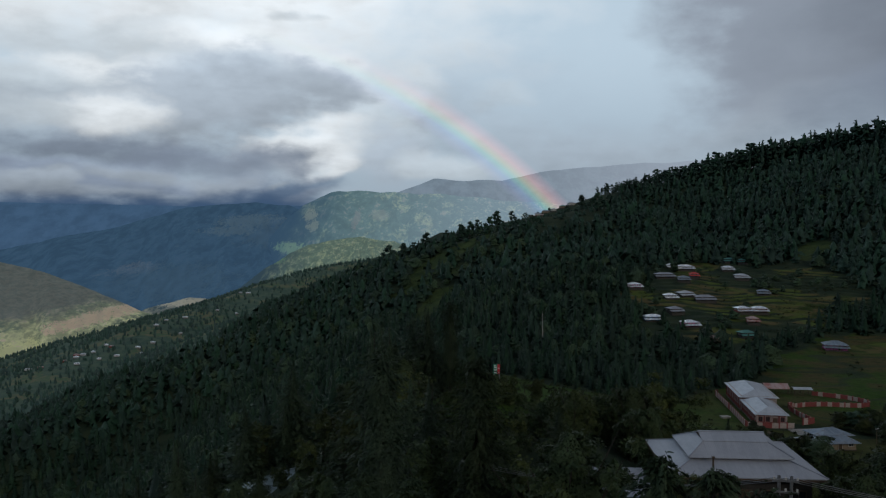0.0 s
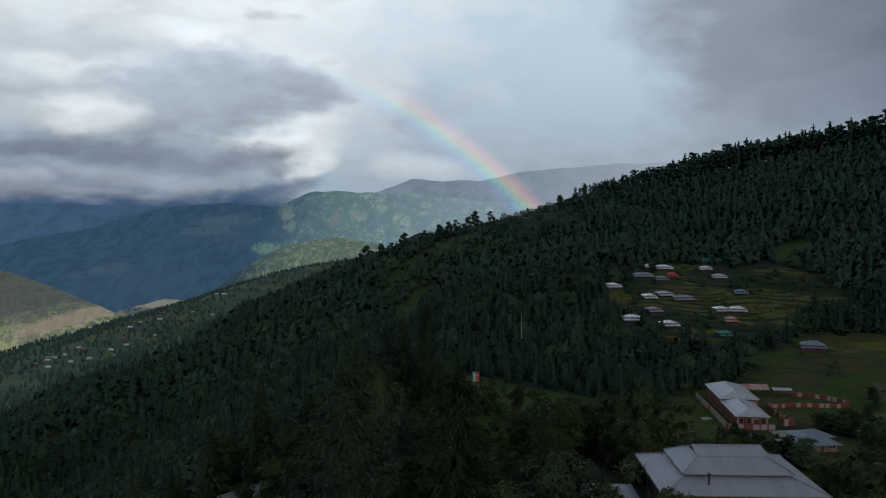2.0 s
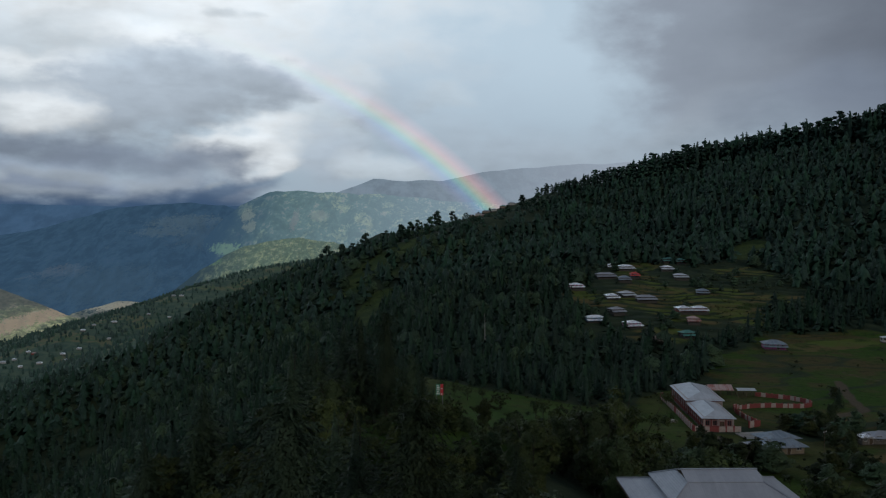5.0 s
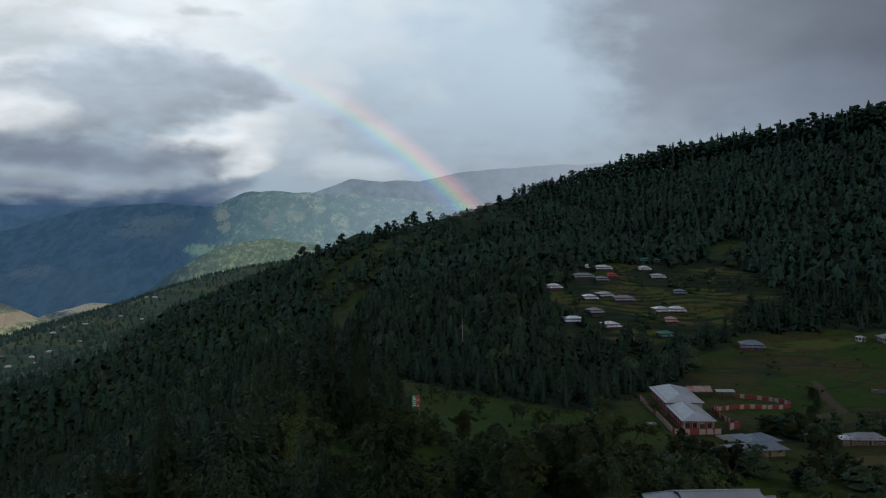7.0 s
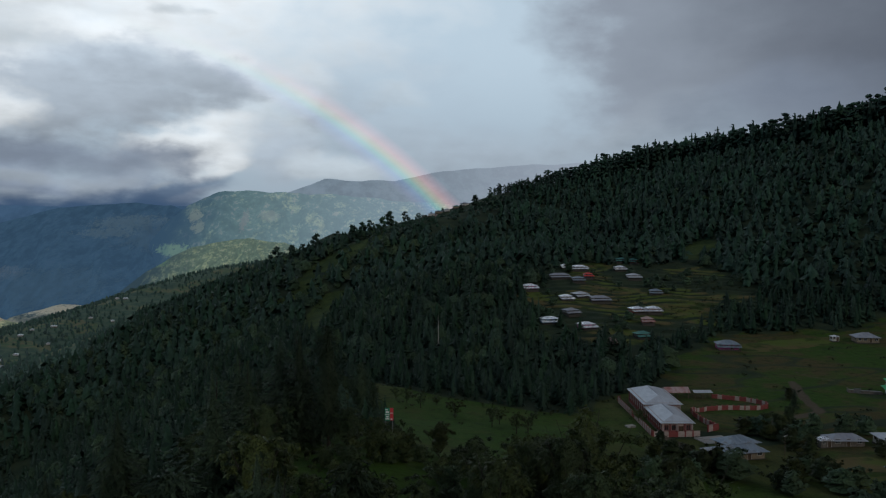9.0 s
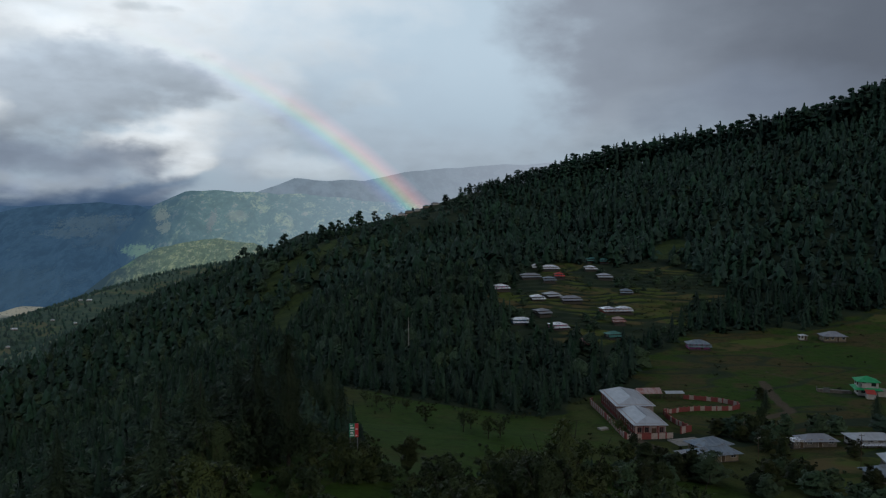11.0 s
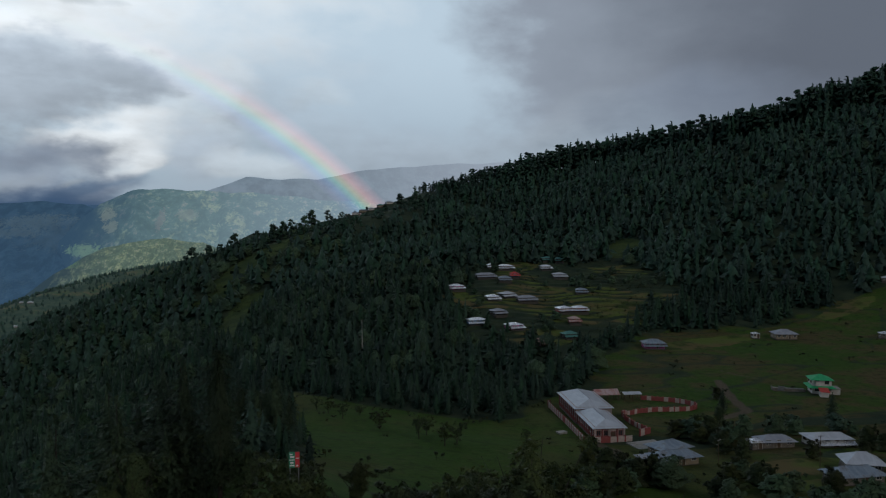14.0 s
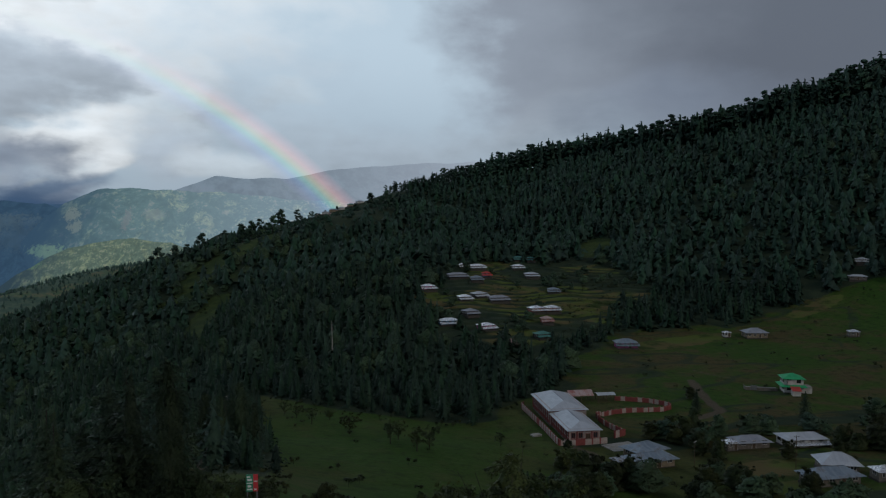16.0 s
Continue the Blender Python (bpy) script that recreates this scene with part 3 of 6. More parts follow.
def mesh_of(name, verts, tris, mat, smooth=False, normals=None):
    """A mesh from arrays of points and triangles; normals, where given, round off the shading of leaf masses."""
    me = bpy.data.meshes.new(name)
    verts, tris = np.asarray(verts, np.float32), np.asarray(tris, np.int32)
    if normals is not None:
        # every leaf shows its upper side outwards
        a, b, c = verts[tris[:, 0]], verts[tris[:, 1]], verts[tris[:, 2]]
        inward = np.einsum("ij,ij->i", np.cross(b - a, c - a), normals[tris].sum(1)) < 0
        tris = np.where(inward[:, None], tris[:, ::-1], tris)
    me.vertices.add(len(verts))
    me.vertices.foreach_set("co", verts.ravel())
    me.loops.add(3 * len(tris))
    me.loops.foreach_set("vertex_index", tris.ravel())
    me.polygons.add(len(tris))
    me.polygons.foreach_set("loop_start", np.arange(0, 3 * len(tris), 3, dtype=np.int32))
    me.polygons.foreach_set("use_smooth", np.full(len(tris), smooth))
    me.update(calc_edges=True)
    if normals is not None:
        me.attributes.new("custom_normal", "FLOAT_VECTOR", "POINT").data.foreach_set("vector", np.asarray(normals, np.float32).ravel())
    if mat:
        me.materials.append(mat)
    return me


def grid_tris(rows, cols):
    i = (np.arange(rows - 1)[:, None] * cols + np.arange(cols - 1)[None]).ravel()
    return np.concatenate([np.stack([i, i + 1, i + cols + 1], 1), np.stack([i, i + cols + 1, i + cols], 1)])


def paint(me, name, rgb):
    layer = me.color_attributes.new(name, "FLOAT_COLOR", "POINT")
    layer.data.foreach_set("color", np.concatenate([rgb, np.ones((len(rgb), 1))], 1).astype(np.float32).ravel())


angles = np.radians(np.concatenate([np.arange(-180, -40, 4.0), np.arange(-40, 56, 0.38), np.arange(56, 181, 4.0)]))
radii = np.concatenate([[0.5], np.geomspace(6, 170, 120), np.arange(171.4, 570, 1.7), np.geomspace(572, 4700, 170)])
gx = (radii[:, None] * np.sin(angles)).ravel()
gy = (radii[:, None] * np.cos(angles)).ravel()
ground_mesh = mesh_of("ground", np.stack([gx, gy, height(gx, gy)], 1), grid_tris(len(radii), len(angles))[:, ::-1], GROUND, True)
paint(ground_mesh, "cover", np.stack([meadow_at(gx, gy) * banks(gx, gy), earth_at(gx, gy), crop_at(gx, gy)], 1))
tagged(new("ground", ground_mesh), "dark green hillside with meadow, terraces and bare tracks", "ground", kind="structure")


# ---- far mountains ----
def mountain(name, label, crest, away, depth, foot, mat, seed, steps=(150, 46), rough=60):
    """A mountain whose crest follows knots of (azimuth, height in degrees) as seen from the valley, away metres off; its face comes down towards the valley."""
    a0, a1 = crest[0][0], crest[-1][0]
    a = np.linspace(a0, a1, steps[0])
    top = away * np.tan(np.radians(np.interp(a, [k[0] for k in crest], [k[1] for k in crest])))
    s = np.linspace(-0.35, 1.0, steps[1])
    A, S = np.meshgrid(a, s)
    top = top + fbm(a * 60, 0 * a, 90, 5, seed + 9) * rough * 0.22
    T = np.broadcast_to(top, A.shape)
    spurs = (0.5 - np.abs(fbm(A * 55 + S * 30, S * 40, 130, 3, seed + 5)) * 2.4) * rough * 1.1 * np.clip(S * (1 - S) * 4, 0, 1)
    R = away - depth * S
    X, Y = R * np.sin(np.radians(A)), R * np.cos(np.radians(A))
    fall = np.where(S < 0, 1 + S * 1.2, (1 - S) ** 1.15)
    M, D = np.radians(A) * away + 25 * fbm(S * depth, A * 30, 400, 2, seed + 2), S * depth
    gully = 0.72 - np.abs(fbm(M, D * 0.12, 420, 3, seed)) * 1.6 + 0.5 * fbm(M, D * 0.12, 260, 4, seed + 1)
    Z = foot + (T - foot) * fall + (gully - 0.5) * rough * np.clip(S * 4, 0, 1) * 1.5 + fbm(M, D * 0.15, 110, 3, seed + 3) * rough * 0.35 * np.clip(S * 4, 0.15, 1) + spurs
    verts = np.stack([X, Y, Z], -1).reshape(-1, 3)
    ob = new(name, mesh_of(name, verts, grid_tris(*A.shape), mat, True))
    return tagged(ob, label, "mountain", kind="structure")


# sunlit and cloud-shaded tones and haze are put into these colours and glows
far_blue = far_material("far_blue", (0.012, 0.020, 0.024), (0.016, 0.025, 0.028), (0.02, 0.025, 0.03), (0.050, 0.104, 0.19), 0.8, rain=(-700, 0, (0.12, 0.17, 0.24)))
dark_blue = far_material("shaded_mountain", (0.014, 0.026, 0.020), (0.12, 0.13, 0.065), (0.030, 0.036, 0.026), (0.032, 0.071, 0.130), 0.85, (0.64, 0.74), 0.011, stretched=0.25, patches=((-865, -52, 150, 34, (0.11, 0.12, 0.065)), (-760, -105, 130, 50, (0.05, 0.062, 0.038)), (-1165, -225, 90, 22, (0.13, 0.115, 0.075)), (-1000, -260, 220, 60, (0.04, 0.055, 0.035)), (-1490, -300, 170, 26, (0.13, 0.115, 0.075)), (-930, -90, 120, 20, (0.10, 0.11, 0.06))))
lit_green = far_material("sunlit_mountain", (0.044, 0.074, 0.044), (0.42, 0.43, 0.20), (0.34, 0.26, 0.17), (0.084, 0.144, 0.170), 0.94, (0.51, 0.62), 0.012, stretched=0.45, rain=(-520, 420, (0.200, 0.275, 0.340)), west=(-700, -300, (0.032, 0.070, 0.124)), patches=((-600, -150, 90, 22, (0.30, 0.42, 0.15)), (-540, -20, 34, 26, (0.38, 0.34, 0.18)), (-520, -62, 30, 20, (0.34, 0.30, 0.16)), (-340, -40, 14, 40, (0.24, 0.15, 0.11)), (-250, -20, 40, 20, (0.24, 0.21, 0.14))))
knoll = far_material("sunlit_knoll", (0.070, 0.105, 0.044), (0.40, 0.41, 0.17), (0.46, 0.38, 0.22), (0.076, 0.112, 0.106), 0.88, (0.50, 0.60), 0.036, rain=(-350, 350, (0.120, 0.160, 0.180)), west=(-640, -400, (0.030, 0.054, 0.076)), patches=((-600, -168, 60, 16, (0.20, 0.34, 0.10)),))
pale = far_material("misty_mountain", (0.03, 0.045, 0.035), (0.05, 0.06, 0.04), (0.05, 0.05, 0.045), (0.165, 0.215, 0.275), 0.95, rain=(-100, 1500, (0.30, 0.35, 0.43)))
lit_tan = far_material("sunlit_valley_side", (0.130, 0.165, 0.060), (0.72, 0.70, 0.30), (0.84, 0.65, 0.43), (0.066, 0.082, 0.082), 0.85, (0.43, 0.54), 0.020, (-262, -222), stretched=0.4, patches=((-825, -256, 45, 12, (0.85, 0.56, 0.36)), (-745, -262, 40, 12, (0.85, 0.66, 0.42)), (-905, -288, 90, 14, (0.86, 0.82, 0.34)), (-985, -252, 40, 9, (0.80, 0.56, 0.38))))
bluff = far_material("river_bluff_sun_and_shade", (0.030, 0.038, 0.022), (0.44, 0.38, 0.20), (0.58, 0.46, 0.30), (0.036, 0.060, 0.082), 0.85, (0.42, 0.52), 0.02, (-300, -258), stretched=1.0, patches=((-760, -268, 85, 11, (0.80, 0.66, 0.42)), (-655, -243, 42, 11, (0.56, 0.55, 0.28))))
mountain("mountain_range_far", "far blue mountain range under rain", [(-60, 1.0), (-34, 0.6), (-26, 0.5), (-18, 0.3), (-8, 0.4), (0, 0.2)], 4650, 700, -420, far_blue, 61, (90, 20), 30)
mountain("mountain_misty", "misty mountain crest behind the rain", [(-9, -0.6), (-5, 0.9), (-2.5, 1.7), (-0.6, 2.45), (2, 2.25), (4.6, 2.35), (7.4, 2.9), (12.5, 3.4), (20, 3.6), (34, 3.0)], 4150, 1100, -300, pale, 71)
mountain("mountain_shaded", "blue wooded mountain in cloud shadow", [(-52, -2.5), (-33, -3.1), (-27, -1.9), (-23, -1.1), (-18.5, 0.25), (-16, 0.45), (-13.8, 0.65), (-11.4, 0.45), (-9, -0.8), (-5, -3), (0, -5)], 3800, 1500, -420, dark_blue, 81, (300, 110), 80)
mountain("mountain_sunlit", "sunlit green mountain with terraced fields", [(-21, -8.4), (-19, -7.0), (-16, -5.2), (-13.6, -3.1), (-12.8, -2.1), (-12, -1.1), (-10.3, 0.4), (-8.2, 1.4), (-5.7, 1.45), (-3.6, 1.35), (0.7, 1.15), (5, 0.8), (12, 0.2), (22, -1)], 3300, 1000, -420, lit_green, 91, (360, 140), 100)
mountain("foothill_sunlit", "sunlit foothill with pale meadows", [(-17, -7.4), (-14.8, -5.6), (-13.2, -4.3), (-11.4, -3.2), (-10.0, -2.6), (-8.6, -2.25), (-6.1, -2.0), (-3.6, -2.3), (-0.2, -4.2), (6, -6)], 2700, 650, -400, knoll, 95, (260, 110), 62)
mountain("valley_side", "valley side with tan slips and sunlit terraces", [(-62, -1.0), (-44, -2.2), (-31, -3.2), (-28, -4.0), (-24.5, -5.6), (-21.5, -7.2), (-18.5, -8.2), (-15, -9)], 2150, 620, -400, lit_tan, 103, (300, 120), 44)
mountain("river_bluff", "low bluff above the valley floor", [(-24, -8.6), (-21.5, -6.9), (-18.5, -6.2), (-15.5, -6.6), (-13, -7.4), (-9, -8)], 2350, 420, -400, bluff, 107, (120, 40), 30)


# ---- the rainbow: a bow of light 42 degrees round the point opposite the sun, in front of the far mountains ----
def rainbow():
    m = bpy.data.materials.new("rainbow_light")
    m.use_nodes = True
    m.node_tree.nodes.clear()
    w = Wire(m.node_tree)
    at = w.node("ShaderNodeSeparateXYZ")
    w.put(at.inputs[0], w.node("ShaderNodeTexCoord").outputs["Object"])
    r = w.math("SQRT", w.math("ADD", w.math("MULTIPLY", at.outputs[0], at.outputs[0]), w.math("MULTIPLY", at.outputs[1], at.outputs[1])))
    a = w.math("MULTIPLY", w.math("ARCTANGENT", w.math("DIVIDE", r, BOW_FAR)), deg)
    ramp = w.node("ShaderNodeValToRGB")
    w.put(ramp.inputs[0], w.ramp(a, BOW_MID - 1.4, BOW_MID + 1.4, kind="LINEAR"))
    stops = ((0.0, (0, 0, 0)), (0.14, (0.010, 0.006, 0.030)), (0.30, (0.005, 0.030, 0.085)), (0.44, (0.020, 0.105, 0.060)), (0.56, (0.120, 0.105, 0.015)), (0.70, (0.170, 0.055, 0.030)), (0.84, (0.085, 0.025, 0.022)), (1.0, (0, 0, 0)))
    while len(ramp.color_ramp.elements) < len(stops):
        ramp.color_ramp.elements.new(0.5)
    for e, (p, c) in zip(ramp.color_ramp.elements, stops):
        e.position, e.color = p, (*c, 1)
    # strongest near its foot, fading out towards the bright cloud at its top
    z = w.node("ShaderNodeSeparateXYZ")
    w.put(z.inputs[0], w.node("ShaderNodeNewGeometry").outputs["Position"])
    glow = w.node("ShaderNodeEmission")
    w.put(glow.inputs[0], ramp.outputs[0])
    w.put(glow.inputs[1], w.ramp(z.outputs[2], 690.0, 170.0, 0.0, 1.25))
    both = w.node("ShaderNodeAddShader")
    w.put(both.inputs[0], glow.outputs[0])
    w.put(both.inputs[1], w.node("ShaderNodeBsdfTransparent").outputs[0])
    w.put(w.node("ShaderNodeOutputMaterial").inputs[0], both.outputs[0])
    n, ring = 160, []
    for k in range(n + 1):
        for edge in (-2.0, 2.0):
            t, q = math.pi * k / n, BOW_FAR * math.tan(radians(BOW_MID + edge))
            ring.append((q * math.cos(t), q * math.sin(t), 0))
    ob = new("rainbow", mesh_of("rainbow", ring, grid_tris(n + 1, 2), m))
    ob.matrix_world = look((0, 15, 0), (math.sin(radians(SUN_AZ - 180)) * math.cos(radians(SUN_EL)) * 100, 15 + math.cos(radians(SUN_AZ - 180)) * math.cos(radians(SUN_EL)) * 100, -100 * math.sin(radians(SUN_EL))))
    ob.matrix_world = ob.matrix_world @ Matrix.Translation((0, 0, -BOW_FAR))
    ob.visible_shadow = False
    return tagged(ob, "faint rainbow arc in front of the misty mountain", "rainbow", kind="structure")


BOW_FAR, BOW_MID = 2100.0, 41.6
rainbow()

# ---- trees ----
rng = np.random.default_rng(7)


def tube(points, widths, sides=5):
    """A tapered, closed limb along points."""
    pts, verts = np.asarray(points, float), []
    for k, (p, r) in enumerate(zip(pts, widths)):
        ahead = pts[min(k + 1, len(pts) - 1)] - pts[max(k - 1, 0)]
        ahead = ahead / (np.linalg.norm(ahead) + 1e-9)
        side = np.cross(ahead, (0.3, 0.9, 0.1) if abs(ahead[2]) > 0.8 else (0, 0, 1))
        side = side / np.linalg.norm(side)
        up = np.cross(side, ahead)
        for n in range(sides):
            t = 2 * math.pi * n / sides
            verts.append(p + r * (math.cos(t) * side + math.sin(t) * up))
    tris = []
    for k in range(len(pts) - 1):
        for n in range(sides):
            a, b = k * sides + n, k * sides + (n + 1) % sides
            tris += [(a, b, b + sides), (a, b + sides, a + sides)]
    return np.array(verts), np.array(tris)


def join(parts):
    verts, tris, n = [], [], 0
    for v, t in parts:
        verts.append(v)
        tris.append(np.asarray(t) + n)
        n += len(v)
    return np.concatenate(verts), np.concatenate(tris)


def sprays(centres, dirs, lengths, widths, droop=0.25):
    """Diamond-shaped sprays of leaves, folded along the middle: two triangles each."""
    c, d = np.asarray(centres, float), np.asarray(dirs, float)
    d = d / np.linalg.norm(d, axis=1, keepdims=True)
    side = np.cross(d, rng.normal(size=d.shape) * 0.45 + (0, 0, 1))
    side = side / (np.linalg.norm(side, axis=1, keepdims=True) + 1e-9)
    L, W = np.asarray(lengths)[:, None], np.asarray(widths)[:, None]
    a = c - d * L * 0.5
    b = c + d * L * 0.5 - (0, 0, 1) * L * droop
    l, r = c + side * W * 0.5, c - side * W * 0.5
    verts = np.stack([a, l, b, r], 1).reshape(-1, 3)
    k = 4 * np.arange(len(c))[:, None]
    return verts, np.concatenate([k + [0, 2, 1], k + [0, 3, 2]])


def conifer_shape(tall, spread, tiers, per_tier, per_branch, bare=0.12, ragged=0.25, flat_top=0.0, slim=0.3, needle=0.45, core=True):
    """Trunk and crown of a conifer: whorls of drooping branches carrying sprays of needles."""
    lean = rng.normal(0, 0.01, 2) * tall
    trunk = tube([(0, 0, -1.0), (lean[0] * 0.4, lean[1] * 0.4, tall * 0.5), (lean[0], lean[1], tall * 0.98)], (tall * 0.018, tall * 0.011, 0.02), 5)
    c, d, l, w = [], [], [], []
    for k in range(tiers):
        f = (k + rng.uniform(-0.4, 0.4)) / (tiers - 1)
        f = min(max(f, 0), 1)
        z = tall * (bare + (0.98 - bare) * f)
        reach = spread * ((1 - f) ** 0.8 * (1 - flat_top) + flat_top * math.sqrt(max(1 - f * f * 0.9, 0)) + 0.05) * (1 if f > 0.12 else 0.75)
        for n in range(per_tier):
            t = rng.uniform(0, 2 * math.pi)
            r = reach * (1 + rng.normal(0, ragged))
            if r < 0.15:
                continue
            out = np.array([math.cos(t), math.sin(t), 0])
            for q in range(per_branch):
                g = (q + 0.6) / per_branch
                jitter = rng.normal(0, 0.10 * r * (per_branch > 1), 3)
                c.append(out * r * g + (0, 0, z - 0.22 * r * g * g) + jitter + (lean[0] * f, lean[1] * f, 0))
                d.append(out + (0, 0, -0.25) + rng.normal(0, 0.35, 3) * (per_branch > 1))
                size = needle * rng.uniform(0.7, 1.35)
                l.append(size)
                w.append(size * slim)
    tip = tall * 0.97
    for n in range(3):
        c.append((lean[0], lean[1], tip)), d.append((rng.normal(0, 0.2), rng.normal(0, 0.2), 1.0)), l.append(tall * 0.08), w.append(tall * 0.03)
    return trunk, join([sprays(c, d, l, w), mass(tall * 0.97, spread * (0.66 if core else 0.36), 16, 10, bare, min(0.15 + flat_top, 1.0), 0.22, 0, 0.5, False, 9)])


def broadleaf_shape(tall, spread, limbs, leaves, leaf, open_crown=0.35, clumps=5):
    """Trunk with limbs, and a crown of many leaf sprays gathered in uneven clumps with gaps."""
    fork = tall * rng.uniform(0.10, 0.18)
    parts = [tube([(0, 0, -1.0), (rng.normal(0, 0.1), rng.normal(0, 0.1), fork), (0, 0, tall * 0.8)], (tall * 0.028, tall * 0.02, 0.03), 6)]
    c, d, hearts = [], [], []
    each = leaves // limbs
    for k in range(limbs):
        t, f = 2.4 * k + rng.uniform(-0.4, 0.4), (k + 0.5) / limbs
        z0 = fork + (tall * 0.62 - fork) * f
        reach = spread * (1.05 - 0.75 * f * f) * rng.uniform(0.6, 1.15)
        end = np.array([math.cos(t) * reach, math.sin(t) * reach, z0 + (tall * 0.92 - z0) * rng.uniform(0.35, 0.9)])
        mid = np.array([math.cos(t) * reach * 0.5, math.sin(t) * reach * 0.5, z0 + (end[2] - z0) * 0.35])
        parts.append(tube([(0, 0, z0), mid, end], (tall * 0.010, tall * 0.006, 0.015), 4))
        for n in range(clumps):
            foot = np.array((0, 0, z0 * 0.9))
            mid_c = foot + (end - foot) * rng.uniform(0.25, 1.1) + rng.normal(0, spread * 0.17, 3)
            size = spread * rng.uniform(0.14, 0.30) * (5 / clumps) ** 0.5 * (1 - open_crown * 0.5)
            v = rng.normal(size=(each // clumps, 3))
            v = v / np.linalg.norm(v, axis=1, keepdims=True) * rng.uniform(0.45, 1.0, (each // clumps, 1)) * size * (1.15, 1.15, 0.75)
            hearts.append(clump(mid_c, size * (0.95 if leaves < 600 else 0.55)))
            c.append(mid_c + v)
            d.append(v + rng.normal(0, size * 0.5, v.shape) + (0, 0, -0.2 * size))
    c, d = np.concatenate(c), np.concatenate(d)
    s = leaf * rng.uniform(0.6, 1.4, len(c))
    if open_crown < 0.6:
        # the dense inner part of the crown
        hearts.append(mass(tall * 0.86, spread * (0.75 if leaves < 600 else 0.42), 10, 9, 0.12, 1.0, 0.26, 0, 0.5, False, 3))
    return join(parts), join([sprays(c, d, s * 1.3, s * 0.8, 0.15)] + hearts)


def mass(tall, spread, rings, sides, bare=0.06, blunt=0.0, lump=0.2, fringe=0, needle=0.5, stem=True, tiers=6):
    """A conifer as a dense, lumpy body of needles over its trunk, with loose sprays that break its outline."""
    lean = rng.normal(0, 0.012, 2) * tall
    parts = [tube([(0, 0, -1.0), (lean[0], lean[1], tall * 0.9)], (tall * 0.017, 0.03), 4)] if stem else []
    f = np.linspace(0, 1, rings)[:, None]
    t = np.linspace(0, 2 * math.pi, sides, endpoint=False)[None] + 0.5 * (np.arange(rings) % 2)[:, None] * 2 * math.pi / sides
    cone, column = (1 - f) ** 0.85, np.sqrt(np.clip(1 - (np.clip(f - 0.74, 0, 1) / 0.27) ** 2, 0.02, 1)) * (0.72 + 0.28 * np.sin(math.pi * np.clip(f * 1.2 + 0.05, 0, 1)))
    r = spread * (cone * (1 - blunt) + column * blunt) * np.minimum(0.55 + 4.5 * f, 1.0)
    phase = rng.uniform(0, 6.3, 4)
    wave = np.sin(6.28 * tiers * f + 1.5 * np.sin(t + phase[0]) + phase[1]) + 0.8 * np.sin(3 * t + 9 * f + phase[2]) + 0.6 * np.sin(2 * t - 14 * f + phase[3])
    r = np.maximum(r * (1 + lump * wave + rng.normal(0, lump * 0.5, r.shape[:1] + (sides,))), 0.04 * spread)
    z = tall * (bare + (1 - bare) * f) + rng.normal(0, 0.02, r.shape) * tall - 0.18 * r
    verts = np.stack([r * np.cos(t) + lean[0] * f, r * np.sin(t) + lean[1] * f, z], -1).reshape(-1, 3)
    i = (np.arange(rings - 1)[:, None] * sides + np.arange(sides)[None])
    j = (np.arange(rings - 1)[:, None] * sides + (np.arange(sides)[None] + 1) % sides)
    i, j = i.ravel(), j.ravel()
    tris = np.concatenate([np.stack([i, j, j + sides], 1), np.stack([i, j + sides, i + sides], 1)])
    k, top, n = np.arange(sides), (rings - 1) * sides, len(verts)
    verts = np.concatenate([verts, [(lean[0], lean[1], tall * 1.01), (0, 0, tall * bare)]])
    tris = np.concatenate([tris, np.stack([top + k, top + (k + 1) % sides, 0 * k + n], 1), np.stack([(k + 1) % sides, k, 0 * k + n + 1], 1)])
    parts.append((verts, tris))
    if fringe:
        pick = rng.integers(0, rings * sides, fringe)
        out = verts[pick] * (1, 1, 0) - (lean[0], lean[1], 0)
        out = out / (np.linalg.norm(out, axis=1, keepdims=True) + 1e-6) + (0, 0, -0.15) + rng.normal(0, 0.4, (fringe, 3))
        size = needle * rng.uniform(0.6, 1.4, fringe)
        parts.append(sprays(verts[pick] + rng.normal(0, 0.25 * needle, (fringe, 3)), out, size, size * 0.45))
    return join(parts)


def clump(centre, size):
    """A small uneven body of leaves, the heart of a clump."""
    g = (1 + 5**0.5) / 2
    v = np.array([(-1, g, 0), (1, g, 0), (-1, -g, 0), (1, -g, 0), (0, -1, g), (0, 1, g), (0, -1, -g), (0, 1, -g), (g, 0, -1), (g, 0, 1), (-g, 0, -1), (-g, 0, 1)], float) / 1.9
    t = np.array([(0, 11, 5), (0, 5, 1), (0, 1, 7), (0, 7, 10), (0, 10, 11), (1, 5, 9), (5, 11, 4), (11, 10, 2), (10, 7, 6), (7, 1, 8), (3, 9, 4), (3, 4, 2), (3, 2, 6), (3, 6, 8), (3, 8, 9), (4, 9, 5), (2, 4, 11), (6, 2, 10), (8, 6, 7), (9, 8, 1)])
    return centre + v * rng.uniform(0.7, 1.25, (12, 1)) * size * (1, 1, 0.75), t


